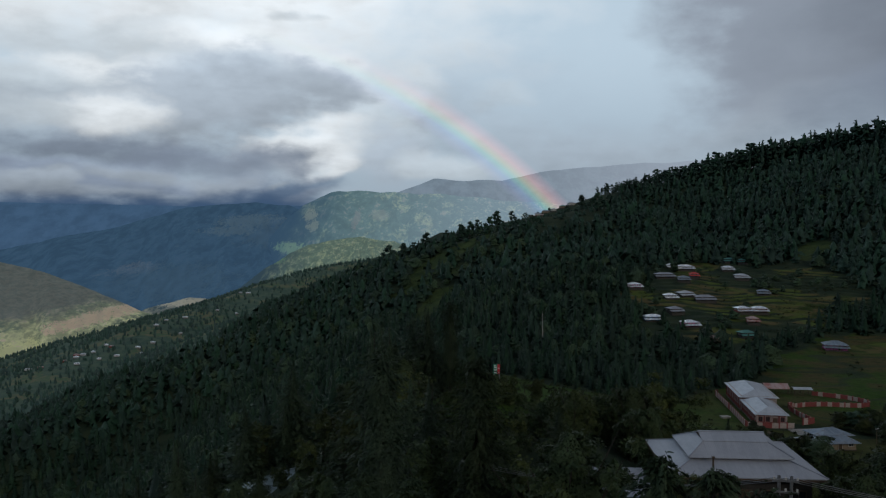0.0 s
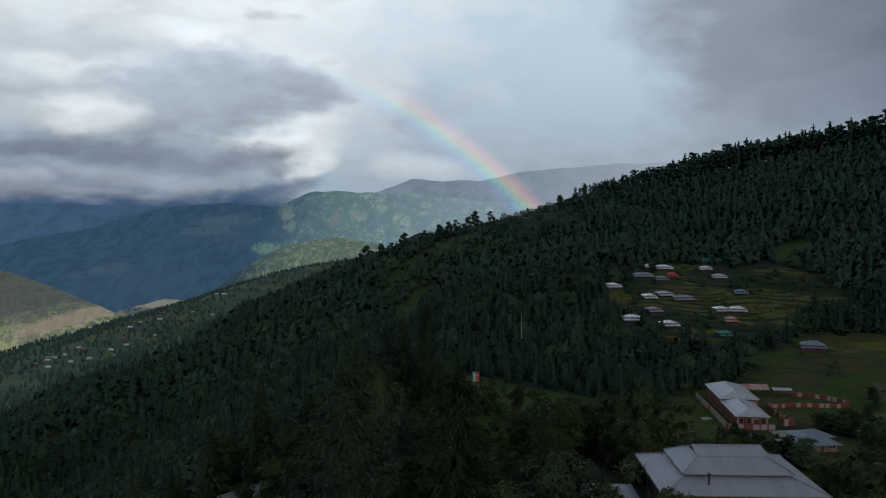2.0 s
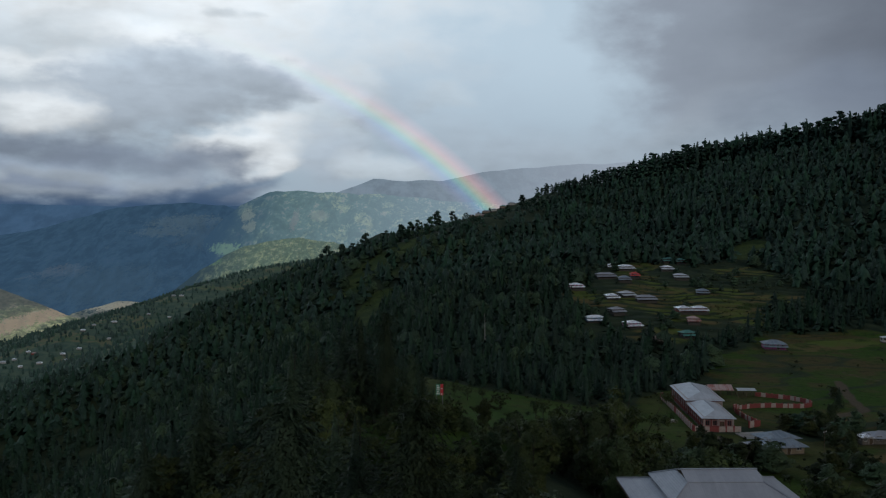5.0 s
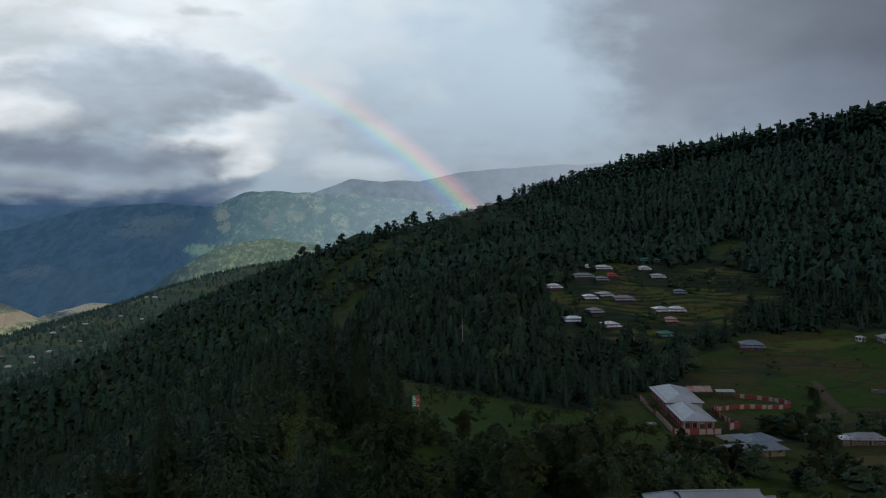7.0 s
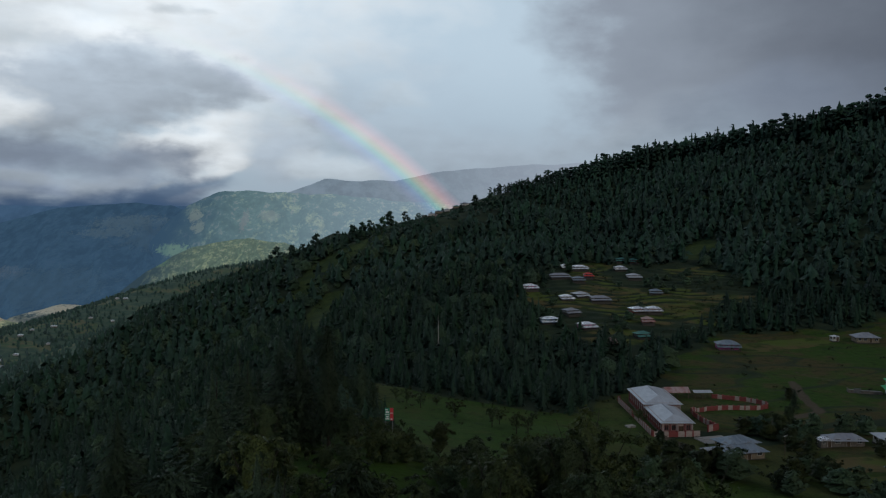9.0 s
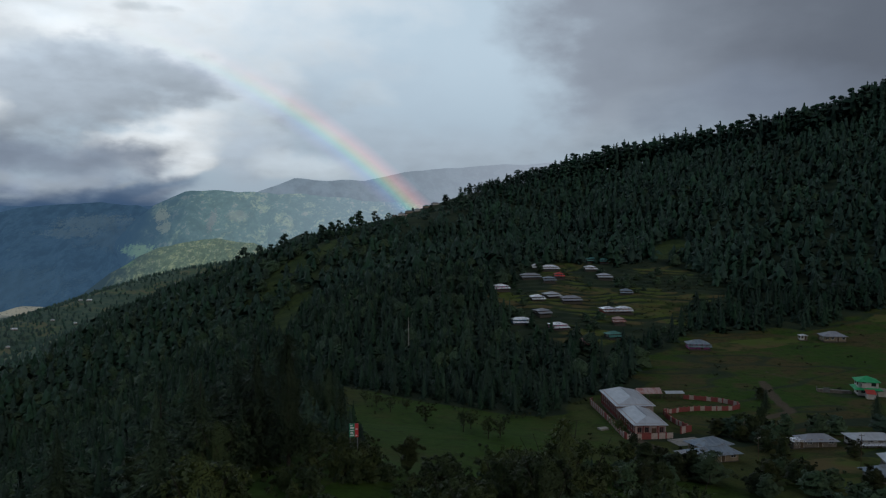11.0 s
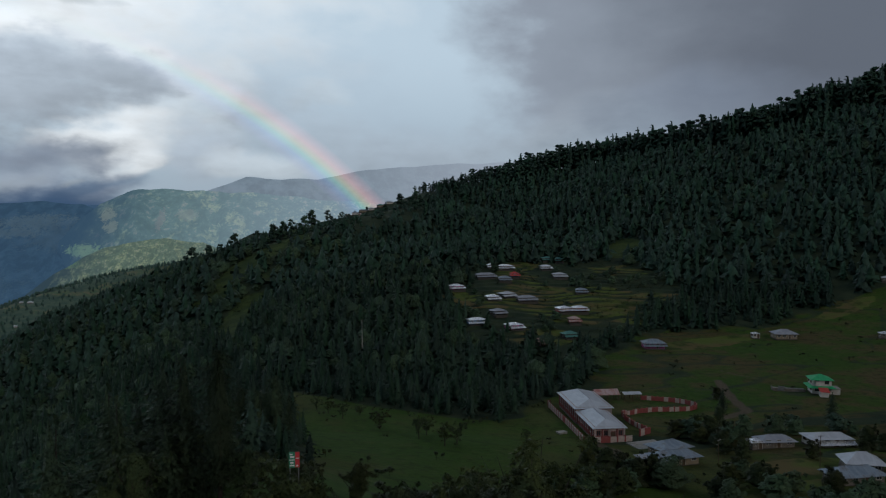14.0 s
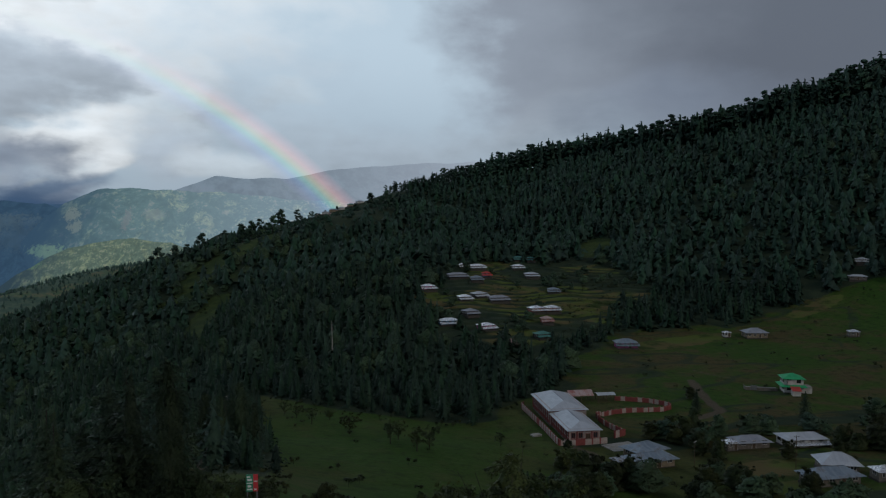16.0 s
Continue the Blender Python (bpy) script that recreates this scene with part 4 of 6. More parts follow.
def fir(tall, spread, whorls, boughs, bare=0.06, blunt=0.0, ragged=0.3, inner=0.5, width=0.5, apart=False, tufts=1):
    """A forest conifer: tapered trunk, a slim dark heart, and whorls of drooping boughs that stand out from it one by one."""
    lean = rng.normal(0, 0.014, 2) * tall
    stem = tube([(0, 0, -1.0), (lean[0], lean[1], tall * 0.92)], (tall * 0.014, 0.03), 4)
    c, d, l, w = [], [], [], []
    for k in range(whorls):
        f = min(max((k + rng.uniform(-0.35, 0.35)) / (whorls - 1), 0), 1)
        cone, dome = (1 - f) ** 0.9, math.sqrt(max(1 - f**3, 0)) * (0.7 + 0.3 * math.sin(math.pi * f))
        reach = spread * (cone * (1 - blunt) + dome * blunt + 0.07) * (0.8 if f < 0.08 else 1)
        n = max(3, round(boughs * (0.45 + 0.55 * reach / spread)))
        turn = rng.uniform(0, 6.3)
        for q in range(n):
            t = turn + 6.283 * (q + rng.uniform(-0.35, 0.35)) / n
            r = max(reach * (1 + rng.normal(0, ragged)), 0.12 * spread)
            out = np.array([math.cos(t), math.sin(t), rng.uniform(-0.35, 0.12)])
            foot = np.array((lean[0] * f, lean[1] * f, tall * (bare + (0.97 - bare) * f) + rng.normal(0, 0.012) * tall))
            for g, long in (((0.62, 0.95),), ((0.42, 0.6), (0.8, 0.5)), ((0.3, 0.5), (0.6, 0.4), (0.88, 0.34)))[tufts - 1]:
                c.append(foot + out * r * g + rng.normal(0, 0.07 * r * (tufts > 1), 3))
                d.append(out + rng.normal(0, 0.3 * (tufts > 1), 3))
                l.append(r * long)
                w.append(r * width * rng.uniform(0.7, 1.3))
    for n in range(3):
        c.append((lean[0], lean[1], tall * 0.97)), d.append((rng.normal(0, 0.25), rng.normal(0, 0.25), 1.0)), l.append(tall * 0.10), w.append(tall * 0.035)
    heart = mass(tall * 0.96, spread * inner, 5 if tufts == 1 else 7, 5 if tufts == 1 else 6, bare, blunt, 0.16, 0, 0.5, False, 4)
    if apart:
        return stem, join([sprays(c, d, l, w, 0.22), heart])
    return join([stem, sprays(c, d, l, w, 0.22), heart])


def pine(tall, spread, clumps, leaves, bare=0.3, apart=False):
    """An old round-headed pine: bare trunk below, and an open head of separate clumps of needles."""
    lean = rng.normal(0, 0.03, 2) * tall
    parts = [tube([(0, 0, -1.0), (lean[0] * 0.4, lean[1] * 0.4, tall * 0.5), (lean[0], lean[1], tall * 0.93)], (tall * 0.02, tall * 0.014, 0.05), 4)]
    for k in range(clumps):
        f = (k + 0.5) / clumps
        t, r = 2.4 * k + rng.uniform(-0.5, 0.5), spread * math.sin(math.pi * min(0.25 + 0.68 * f, 0.96)) * rng.uniform(0.35, 0.85)
        at = np.array((r * math.cos(t) + lean[0] * f, r * math.sin(t) + lean[1] * f, tall * (bare + (0.94 - bare) * f) + rng.normal(0, 0.02) * tall))
        size = spread * rng.uniform(0.34, 0.52)
        parts.append(clump(at, size * 0.85))
        v = rng.normal(size=(leaves, 3)) * (1, 1, 0.7)
        v = v / np.linalg.norm(v, axis=1, keepdims=True) * size
        parts.append(sprays(at + v * (0.85, 0.85, 0.6), v + (0, 0, 0.15 * size), np.full(leaves, size * 0.8), np.full(leaves, size * 0.42), 0.1))
    return (parts[0], join(parts[1:])) if apart else join(parts)


def leafy_normals(v, t, bias=0.6, jitter=0.12, facets=0.25):
    """Normals that point out of and upward from the whole crown, so that it takes the light as a soft mass."""
    reach = np.percentile(np.hypot(v[:, 0], v[:, 1]), 90) + 1e-6
    n = np.stack([v[:, 0] / reach, v[:, 1] / reach, np.full(len(v), bias)], 1) + rng.normal(0, jitter, v.shape)
    own, face = np.zeros_like(n), np.cross(v[t[:, 1]] - v[t[:, 0]], v[t[:, 2]] - v[t[:, 0]])
    face = face * np.sign(np.einsum("ij,ij->i", face, n[t].sum(1)))[:, None]
    for k in range(3):
        np.add.at(own, t[:, k], face)
    n = n / (np.linalg.norm(n, axis=1, keepdims=True) + 1e-9) + facets * own / (np.linalg.norm(own, axis=1, keepdims=True) + 1e-9)
    return n / (np.linalg.norm(n, axis=1, keepdims=True) + 1e-9)


def tree(name, label, shapes, leaf_mat, group):
    """A tree as a thing: trunk and crown under an Empty at its foot."""
    root = tagged(new(name), label, "tree", group)
    for part_name, (v, t), mat in (("trunk", shapes[0], BARK), ("crown", shapes[1], leaf_mat)):
        new(part_name, mesh_of(part_name, v, t, mat, True, leafy_normals(v, t, 0.25, 0.25, 1.1) if part_name == "crown" else None)).parent = root
    return root


def lot(name, label, places, templates, mat, tag="trees"):
    """Many trees too far off or too many to count, joined into one object. places: x, y, scale, turn, template."""
    vs, ts, cs, ns, n = [], [], [], [], 0
    shade = [leafy_normals(v, t) for v, t in templates]
    z = height(places[:, 0], places[:, 1])
    for (x, y, s, turn, k), h in zip(places, z):
        v, t = templates[int(k)]
        c, q = math.cos(turn), math.sin(turn)
        wide = s * rng.uniform(0.85, 1.2)
        vs.append(np.stack([(v[:, 0] * c - v[:, 1] * q) * wide + x, (v[:, 0] * q + v[:, 1] * c) * wide + y, v[:, 2] * s + h], 1))
        m = shade[int(k)]
        ns.append(np.stack([m[:, 0] * c - m[:, 1] * q, m[:, 0] * q + m[:, 1] * c, m[:, 2]], 1))
        ts.append(t + n)
        cs.append(np.broadcast_to(rng.uniform(0, 1, 3), (len(v), 3)))
        n += len(v)
    me = mesh_of(name, np.concatenate(vs), np.concatenate(ts), mat, True, np.concatenate(ns))
    paint(me, "tint", np.concatenate(cs))
    return tagged(new(name, me), label, tag, kind="stuff")


def keep_clear(x, y, margin=0.0):
    """1 where buildings stand and no tree may grow."""
    c = np.zeros(np.shape(x))
    for cx, cy, r in CLEARINGS:
        c = np.maximum(c, (np.hypot(x - cx, y - cy) < r + margin).astype(float))
    return c


CLEARINGS = [(122, 922, 34), (150, 945, 26), (24, 61, 9), (101, 240, 24), (128, 258, 24), (106, 216, 7)]


def scatter(spacing, inside):
    """Jittered places over the wedge of land in view, thinned by inside(x, y), which gives chances."""
    xs, ys = np.meshgrid(np.arange(-900, 1100, spacing), np.arange(-20, 1900, spacing))
    xs = (xs + rng.uniform(-0.48, 0.48, xs.shape) * spacing).ravel()
    ys = (ys + rng.uniform(-0.48, 0.48, ys.shape) * spacing).ravel()
    a = np.degrees(np.arctan2(xs, ys))
    ok = (a > -37) & (a < 53)
    xs, ys = xs[ok], ys[ok]
    ok = rng.uniform(0, 1, len(xs)) < inside(xs, ys) * (1 - keep_clear(xs, ys))
    return xs[ok], ys[ok]


def open_land(x, y):
    return np.clip(np.maximum(np.maximum(meadow_at(x, y), village_at(x, y)), earth_at(x, y)), 0, 1)


def behind_crest(x, y):
    """Far sides of the ridges, which nobody sees: no trees there."""
    r = np.hypot(x, y)
    h = height(x, y)
    inner = np.max([height(x * f, y * f) / (r * f) for f in (0.5, 0.62, 0.72, 0.8, 0.86, 0.9, 0.94)], 0)
    return (h + 22) / r < inner


def spur_crest(x, y):
    """Distance from the open crest of the spur, which carries single trees only."""
    best = np.full(np.shape(x), 1e6)
    for (ax, ay), (bx, by) in (((-60, 735), (64, 692)), ((64, 692), (165, 805)), ((165, 805), (200, 900))):
        ux, uy = bx - ax, by - ay
        s = np.clip(((x - ax) * ux + (y - ay) * uy) / (ux * ux + uy * uy), 0, 1)
        best = np.minimum(best, np.hypot(x - ax - s * ux, y - ay - s * uy))
    return best


def past_forest_edge(x, y):
    """West of the line where the conifer forest gives way to the farmed spur."""
    a = np.degrees(np.arctan2(x, y))
    return (a < -13.5) & (np.hypot(x, y) > np.interp(a, (-34, -27.8, -24.7, -20.3, -17.4, -15.5, -13.5), (690, 705, 725, 690, 650, 735, 800)) + 60 * fbm(x, y, 90, 2, 29))


def on_far_spur(x, y):
    return past_forest_edge(x, y) | (ridge(x, y, FAR_SPUR, 0.30, 30) > np.maximum(ridge(x, y, MAIN_RIDGE, 0.38, 26), ridge(x, y, WEST_RIDGE, 0.56, 22))) & (np.hypot(x, y) > 780)


def wood(x, y):
    r = np.hypot(x, y)
    d = (1 - open_land(x, y)) * (0.62 + 0.38 * step(fbm(x, y, 60, 3, 51) + 0.12, 0.06))
    gap = spur_crest(x, y)
    d = d * (1 - step(20 - gap, 4)) * (1 - 0.4 * step(55 - gap, 12))
    hamlet_view = (x > 84) & (x < 165) & (gap < 34)
    return d * ~behind_crest(x, y) * ~on_far_spur(x, y) * ~hamlet_view



# ---- buildings ----
def part(name, shape, mat, parent, label="", at=None):
    """One mesh under a thing or a part. shape: points and faces."""
    me = bpy.data.meshes.new(name)
    me.from_pydata([tuple(map(float, v)) for v in shape[0]], [], [tuple(map(int, f)) for f in shape[1]])
    me.materials.append(mat)
    ob = new(name, me)
    ob.parent = parent
    if at is not None:
        ob.location = at
    if label:
        tagged(ob, label)
    return ob


def box(x0, x1, y0, y1, z0, z1):
    v = [(x, y, z) for z in (z0, z1) for x, y in ((x0, y0), (x1, y0), (x1, y1), (x0, y1))]
    return v, [(3, 2, 1, 0), (4, 5, 6, 7), (0, 1, 5, 4), (1, 2, 6, 5), (2, 3, 7, 6), (3, 0, 4, 7)]


def merge(*shapes):
    v, f = [], []
    for sv, sf in shapes:
        f += [tuple(i + len(v) for i in face) for face in sf]
        v += list(sv)
    return v, f


def slab(top, faces, thick):
    """A roof skin: the given top faces with a thickness below and closed edges."""
    n, out = len(top), []
    v = list(top) + [(x, y, z - thick) for x, y, z in top]
    used = {}
    for f in faces:
        out += [tuple(f), tuple(i + n for i in reversed(f))]
        for a, b in zip(f, f[1:] + f[:1]):
            used[(a, b)] = True
    for a, b in used:
        if (b, a) not in used:
            out.append((a, a + n, b + n, b))
    return v, out


def hip(w, d, z, rise, over, end=None, thick=0.10):
    """A hipped roof over a body w by d whose walls end at z; end: how far the ridge stops short of each side."""
    a, b = w / 2 + over, d / 2 + over
    end = min(a, b) * 0.95 if end is None else end
    drop = z - over * rise / max(b, 0.1) * 0.8
    top = [(-a, -b, drop), (a, -b, drop), (a, b, drop), (-a, b, drop), (-a + end, 0, z + rise), (a - end, 0, z + rise)]
    return slab(top, [[0, 1, 5, 4], [1, 2, 5], [2, 3, 4, 5], [3, 0, 4]], thick)


def frustum(a0, b0, z0, a1, b1, z1, thick=0.08):
    """A skirt of roof from a half-width a0, b0 at z0 up to a1, b1 at z1."""
    top = [(-a0, -b0, z0), (a0, -b0, z0), (a0, b0, z0), (-a0, b0, z0), (-a1, -b1, z1), (a1, -b1, z1), (a1, b1, z1), (-a1, b1, z1)]
    return slab(top, [[0, 1, 5, 4], [1, 2, 6, 5], [2, 3, 7, 6], [3, 0, 4, 7]], thick)


def lean_to(x0, x1, y0, y1, z0, z1, thick=0.07):
    """A single slope from z0 at y0 up to z1 at y1."""
    return slab([(x0, y0, z0), (x1, y0, z0), (x1, y1, z1), (x0, y1, z1)], [[0, 1, 2, 3]], thick)


GALVANISED = sheet_roof("galvanised_sheet", (0.42, 0.45, 0.50), (0.58, 0.61, 0.66), None, 0.40)
GREY_SHEET = sheet_roof("grey_sheet", (0.25, 0.27, 0.32), (0.38, 0.40, 0.45), None, 0.5)
HALL_SHEET = sheet_roof("hall_sheet", (0.34, 0.36, 0.41), (0.44, 0.46, 0.51), None, 0.5)
WHITE_SHEET = sheet_roof("white_sheet", (0.84, 0.87, 0.92), (0.96, 0.97, 0.99), None, 0.22, 0.8)
BLUE_SHEET = sheet_roof("blue_grey_sheet", (0.15, 0.20, 0.26), (0.33, 0.40, 0.47), (0.16, 0.15, 0.15), 0.42)
RUST_SHEET = sheet_roof("rusty_sheet", (0.55, 0.46, 0.46), (0.40, 0.22, 0.20), (0.36, 0.10, 0.08), 0.6)
GREEN_ROOF = sheet_roof("green_roof_sheet", (0.02, 0.34, 0.13), (0.05, 0.48, 0.20), None, 0.45)
TEAL_ROOF = sheet_roof("teal_roof_sheet", (0.06, 0.20, 0.18), (0.10, 0.28, 0.25), None, 0.5)
PALE_GREEN = sheet_roof("pale_green_sheet", (0.16, 0.22, 0.22), (0.26, 0.32, 0.33), None, 0.5)
RED_ROOF = sheet_roof("red_roof_sheet", (0.50, 0.05, 0.05), (0.62, 0.10, 0.08), None, 0.5)
WHITE_WALL = plain("white_wall", (0.56, 0.55, 0.53), (0.44, 0.42, 0.40), 1.5, 0.85, spots=(0.40, 0.37, 0.33))
# near-black wall: the shade under the eaves put into its colour
SHADE_WALL = plain("shaded_wall", (0.050, 0.045, 0.040), (0.032, 0.030, 0.028), 0.8, 0.85)
STONE_WALL = plain("rubble_wall", (0.18, 0.16, 0.14), (0.11, 0.095, 0.082), 0.5, 0.9, relief=0.8)
DARK_STONE = plain("dark_rubble", (0.075, 0.068, 0.058), (0.045, 0.040, 0.035), 0.5, 0.9, relief=0.8)
TAN_WALL = plain("tan_wall", (0.28, 0.225, 0.16), (0.20, 0.16, 0.115), 1.2, 0.9, spots=(0.20, 0.16, 0.12))
PINK_WALL = plain("pink_wall", (0.52, 0.13, 0.33), (0.42, 0.09, 0.26), 1.2, 0.8)
BLUE_WALL = plain("blue_wall", (0.08, 0.24, 0.40), (0.06, 0.18, 0.32), 1.2, 0.8)
RED_PAINT = plain("red_paint", (0.27, 0.062, 0.058), (0.20, 0.048, 0.045), 0.8, 0.8, spots=(0.24, 0.10, 0.09))
RED_WALL = plain("brick_red_wall", (0.30, 0.08, 0.06), (0.22, 0.06, 0.05), 0.8, 0.85)
PINKISH = plain("washed_white_paint", (0.46, 0.39, 0.36), (0.36, 0.28, 0.26), 0.8, 0.85, spots=(0.36, 0.28, 0.25))
DARK_GLASS = plain("window_glass", (0.02, 0.025, 0.03), (0.04, 0.045, 0.05), 2.0, 0.12, relief=0)
DARK_WOOD = plain("dark_wood", (0.10, 0.065, 0.04), (0.06, 0.04, 0.025), 0.4, 0.8)
CONCRETE = plain("concrete", (0.34, 0.33, 0.31), (0.25, 0.24, 0.22), 1.5, 0.9, spots=(0.16, 0.15, 0.13))
STEEL = plain("pole_steel", (0.22, 0.23, 0.24), (0.14, 0.14, 0.15), 0.6, 0.55, 0.5)


def window(parent, x, y, z, w, h, face, frame_mat):
    """A framed window on a wall; face: degrees by which it turns from looking along -y."""
    f = 0.08
    ob = part("window", merge(box(-w / 2 - f, -w / 2, -0.07, 0.05, -f, h + f), box(w / 2, w / 2 + f, -0.07, 0.05, -f, h + f),
                              box(-w / 2, w / 2, -0.07, 0.05, -f, 0), box(-w / 2, w / 2, -0.07, 0.05, h, h + f), box(-0.03, 0.03, -0.06, 0.05, 0, h)), frame_mat, parent)
    ob.matrix_local = pose(x, y, z, 0, 0, face)
    part("pane", box(-w / 2, w / 2, -0.015, 0.015, 0, h), DARK_GLASS, ob)
    return ob


def door(parent, x, y, z, w, h, face, mat):
    f = 0.07
    ob = part("door", merge(box(-w / 2 - f, -w / 2, -0.08, 0.05, 0, h + f), box(w / 2, w / 2 + f, -0.08, 0.05, 0, h + f), box(-w / 2, w / 2, -0.08, 0.05, h, h + f)), mat, parent)
    ob.matrix_local = pose(x, y, z, 0, 0, face)
    part("leaf", box(-w / 2, w / 2, -0.03, 0.03, 0, h), DARK_WOOD, ob)
    return ob


def fronts(parent, w, d, z, n, face, frame_mat, door_at=None):
    """A row of n windows along one side of a body w by d; one place may be a door."""
    long, off = (w, d / 2) if face in (0, 180) else (d, w / 2)
    c, s = math.cos(radians(face)), math.sin(radians(face))
    for k in range(n):
        u = (k + 0.5) / n * long - long / 2
        x, y = u * c + (off + 0.012) * s, u * s - (off + 0.012) * c
        if k == door_at:
            door(parent, x, y, z + 0.05, 1.0, 2.05, face, frame_mat)
        else:
            window(parent, x, y, z + 0.95, min(1.3, long / n * 0.5), 1.15, face, frame_mat)


def house(label, x, y, w, d, turn, roof, wall, tall=2.9, rise=1.5, over=0.6, veranda=None, storeys=1, lower=None, z=None, name="house", lift=0.0, detail=True):
    """A hill house: stone plinth, walls with windows and a door, hipped sheet roof, and where it has one a veranda with its own lower roof and posts."""
    base = (spot(x, y) if z is None else z) + lift
    CLEARINGS.append((x, y, max(w, d) * 0.62 + 1.5))
    CLEARINGS.append((x - 0.25 * (w + 6) * x / 400, y - 0.5 * (w + 6), w * 0.5))
    root = tagged(new(name), label, "house", "hill houses")
    root.matrix_basis = pose(x, y, base, 0, 0, turn)
    top = tall * storeys
    part("plinth", box(-w / 2 - 0.15, w / 2 + 0.15, -d / 2 - 0.15, d / 2 + 0.15, -2.2, 0.3), DARK_STONE, root)
    part("wall", box(-w / 2, w / 2, -d / 2, d / 2, 0.3, top + 0.25), wall, root)
    part("roof", hip(w, d, top + 0.25, rise, over), roof, root)
    part("ridge_cap", box(-w / 2 + d * 0.42, w / 2 - d * 0.42, -0.10, 0.10, top + 0.25 + rise - 0.02, top + 0.25 + rise + 0.07), roof, root)
    if detail:
        for s in range(storeys):
            fronts(root, w, d, 0.3 + s * tall, max(2, round(w / 2.6)), 0, WHITE_WALL if wall is not WHITE_WALL else DARK_WOOD, max(2, round(w / 2.6)) // 2 if s == 0 else None)
            fronts(root, w, d, 0.3 + s * tall, max(1, round(d / 3.2)), 270, WHITE_WALL if wall is not WHITE_WALL else DARK_WOOD)
    if veranda:
        part("veranda_roof", lean_to(-w / 2 - 0.9, w / 2 + 0.9, -d / 2 - veranda, -d / 2 - 0.02, tall - 1.15, tall - 0.45), lower or roof, root)
        part("veranda_floor", box(-w / 2 - 0.5, w / 2 + 0.5, -d / 2 - veranda + 0.2, -d / 2 - 0.16, -1.1, 0.25), DARK_STONE, root)
        n = max(3, round(w / 2.8))
        for k in range(n + 1):
            u = -w / 2 - 0.3 + k * (w + 0.6) / n
            part("post", box(u - 0.08, u + 0.08, -d / 2 - veranda + 0.35, -d / 2 - veranda + 0.51, 0.25, tall - 0.93), DARK_WOOD, root)
    return root


# the large hall with a two-tier roof on the near hill
def hall():
    z = -24.2
    root = tagged(new("community_hall"), "large hall with tiered grey sheet metal roof", "building")
    root.matrix_basis = pose(23.75, 61.4, z, 0, 0, -3.9)
    eave, eave2, knee, top = -20.4 - z, -19.45 - z, -18.62 - z, -18.18 - z
    part("plinth", box(-5.3, 5.3, -3.9, 3.9, -2.5, 0.25), STONE_WALL, root)
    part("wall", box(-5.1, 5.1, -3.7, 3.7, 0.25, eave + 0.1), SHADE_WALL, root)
    fronts(root, 10.2, 7.4, 0.4, 5, 0, DARK_WOOD, 2)
    fronts(root, 10.2, 7.4, 0.4, 3, 270, DARK_WOOD)
    fronts(root, 10.2, 7.4, 0.4, 3, 90, DARK_WOOD)
    part("lower_roof", frustum(5.95, 4.6, eave, 3.75, 2.55, eave2 - 0.22), HALL_SHEET, root)
    part("clerestory", box(-3.7, 3.7, -2.5, 2.5, eave + 0.05, eave2 - 0.03), DARK_WOOD, root)
    part("upper_roof", frustum(4.05, 2.85, eave2, 2.52, 1.25, knee), HALL_SHEET, root)
    gab = slab([(-2.62, -1.33, knee + 0.03), (2.62, -1.33, knee + 0.03), (2.62, 0, top), (-2.62, 0, top), (2.62, 1.33, knee + 0.03), (-2.62, 1.33, knee + 0.03)], [[0, 1, 2, 3], [3, 2, 4, 5]], 0.05)
    part("top_roof", gab, HALL_SHEET, root)
    part("gable_board", ([(-2.5, -1.2, knee), (-2.5, 1.2, knee), (-2.5, 0, top - 0.06)], [(0, 2, 1)]), DARK_WOOD, root)
    part("gable_board", ([(2.5, -1.2, knee), (2.5, 1.2, knee), (2.5, 0, top - 0.06)], [(0, 1, 2)]), DARK_WOOD, root)
    part("ridge_cap", box(-2.66, 2.66, -0.09, 0.09, top - 0.02, top + 0.05), GREY_SHEET, root)
    for sx, sy in ((-1, -1), (1, -1), (1, 1), (-1, 1)):
        a, b = np.array((sx * 5.95, sy * 4.6, eave + 0.03)), np.array((sx * 3.75, sy * 2.55, eave2 - 0.19))
        part("hip_cap", tube_shape(a, b, 0.05), GREY_SHEET, root)
        a, b = np.array((sx * 4.05, sy * 2.85, eave2 + 0.03)), np.array((sx * 2.52, sy * 1.25, knee + 0.03))
        part("hip_cap", tube_shape(a, b, 0.05), GREY_SHEET, root)
    part("fascia", merge(box(-5.9, 5.9, -4.64, -4.60, eave - 0.25, eave - 0.07), box(-5.95, -5.91, -4.6, 4.6, eave - 0.25, eave - 0.07), box(5.91, 5.95, -4.6, 4.6, eave - 0.25, eave - 0.07)), DARK_WOOD, root)
    part("stove_pipe", merge(box(-2.42, -2.30, -3.55, -3.43, eave + 0.1, eave + 1.15), box(-2.47, -2.25, -3.60, -3.38, eave + 1.15, eave + 1.22)), DARK_WOOD, root, "dark stove pipe")
    return root


def tube_shape(a, b, r):
    v, t = tube([a, b], (r, r), 5)
    return v, [tuple(f) for f in t]


hall()


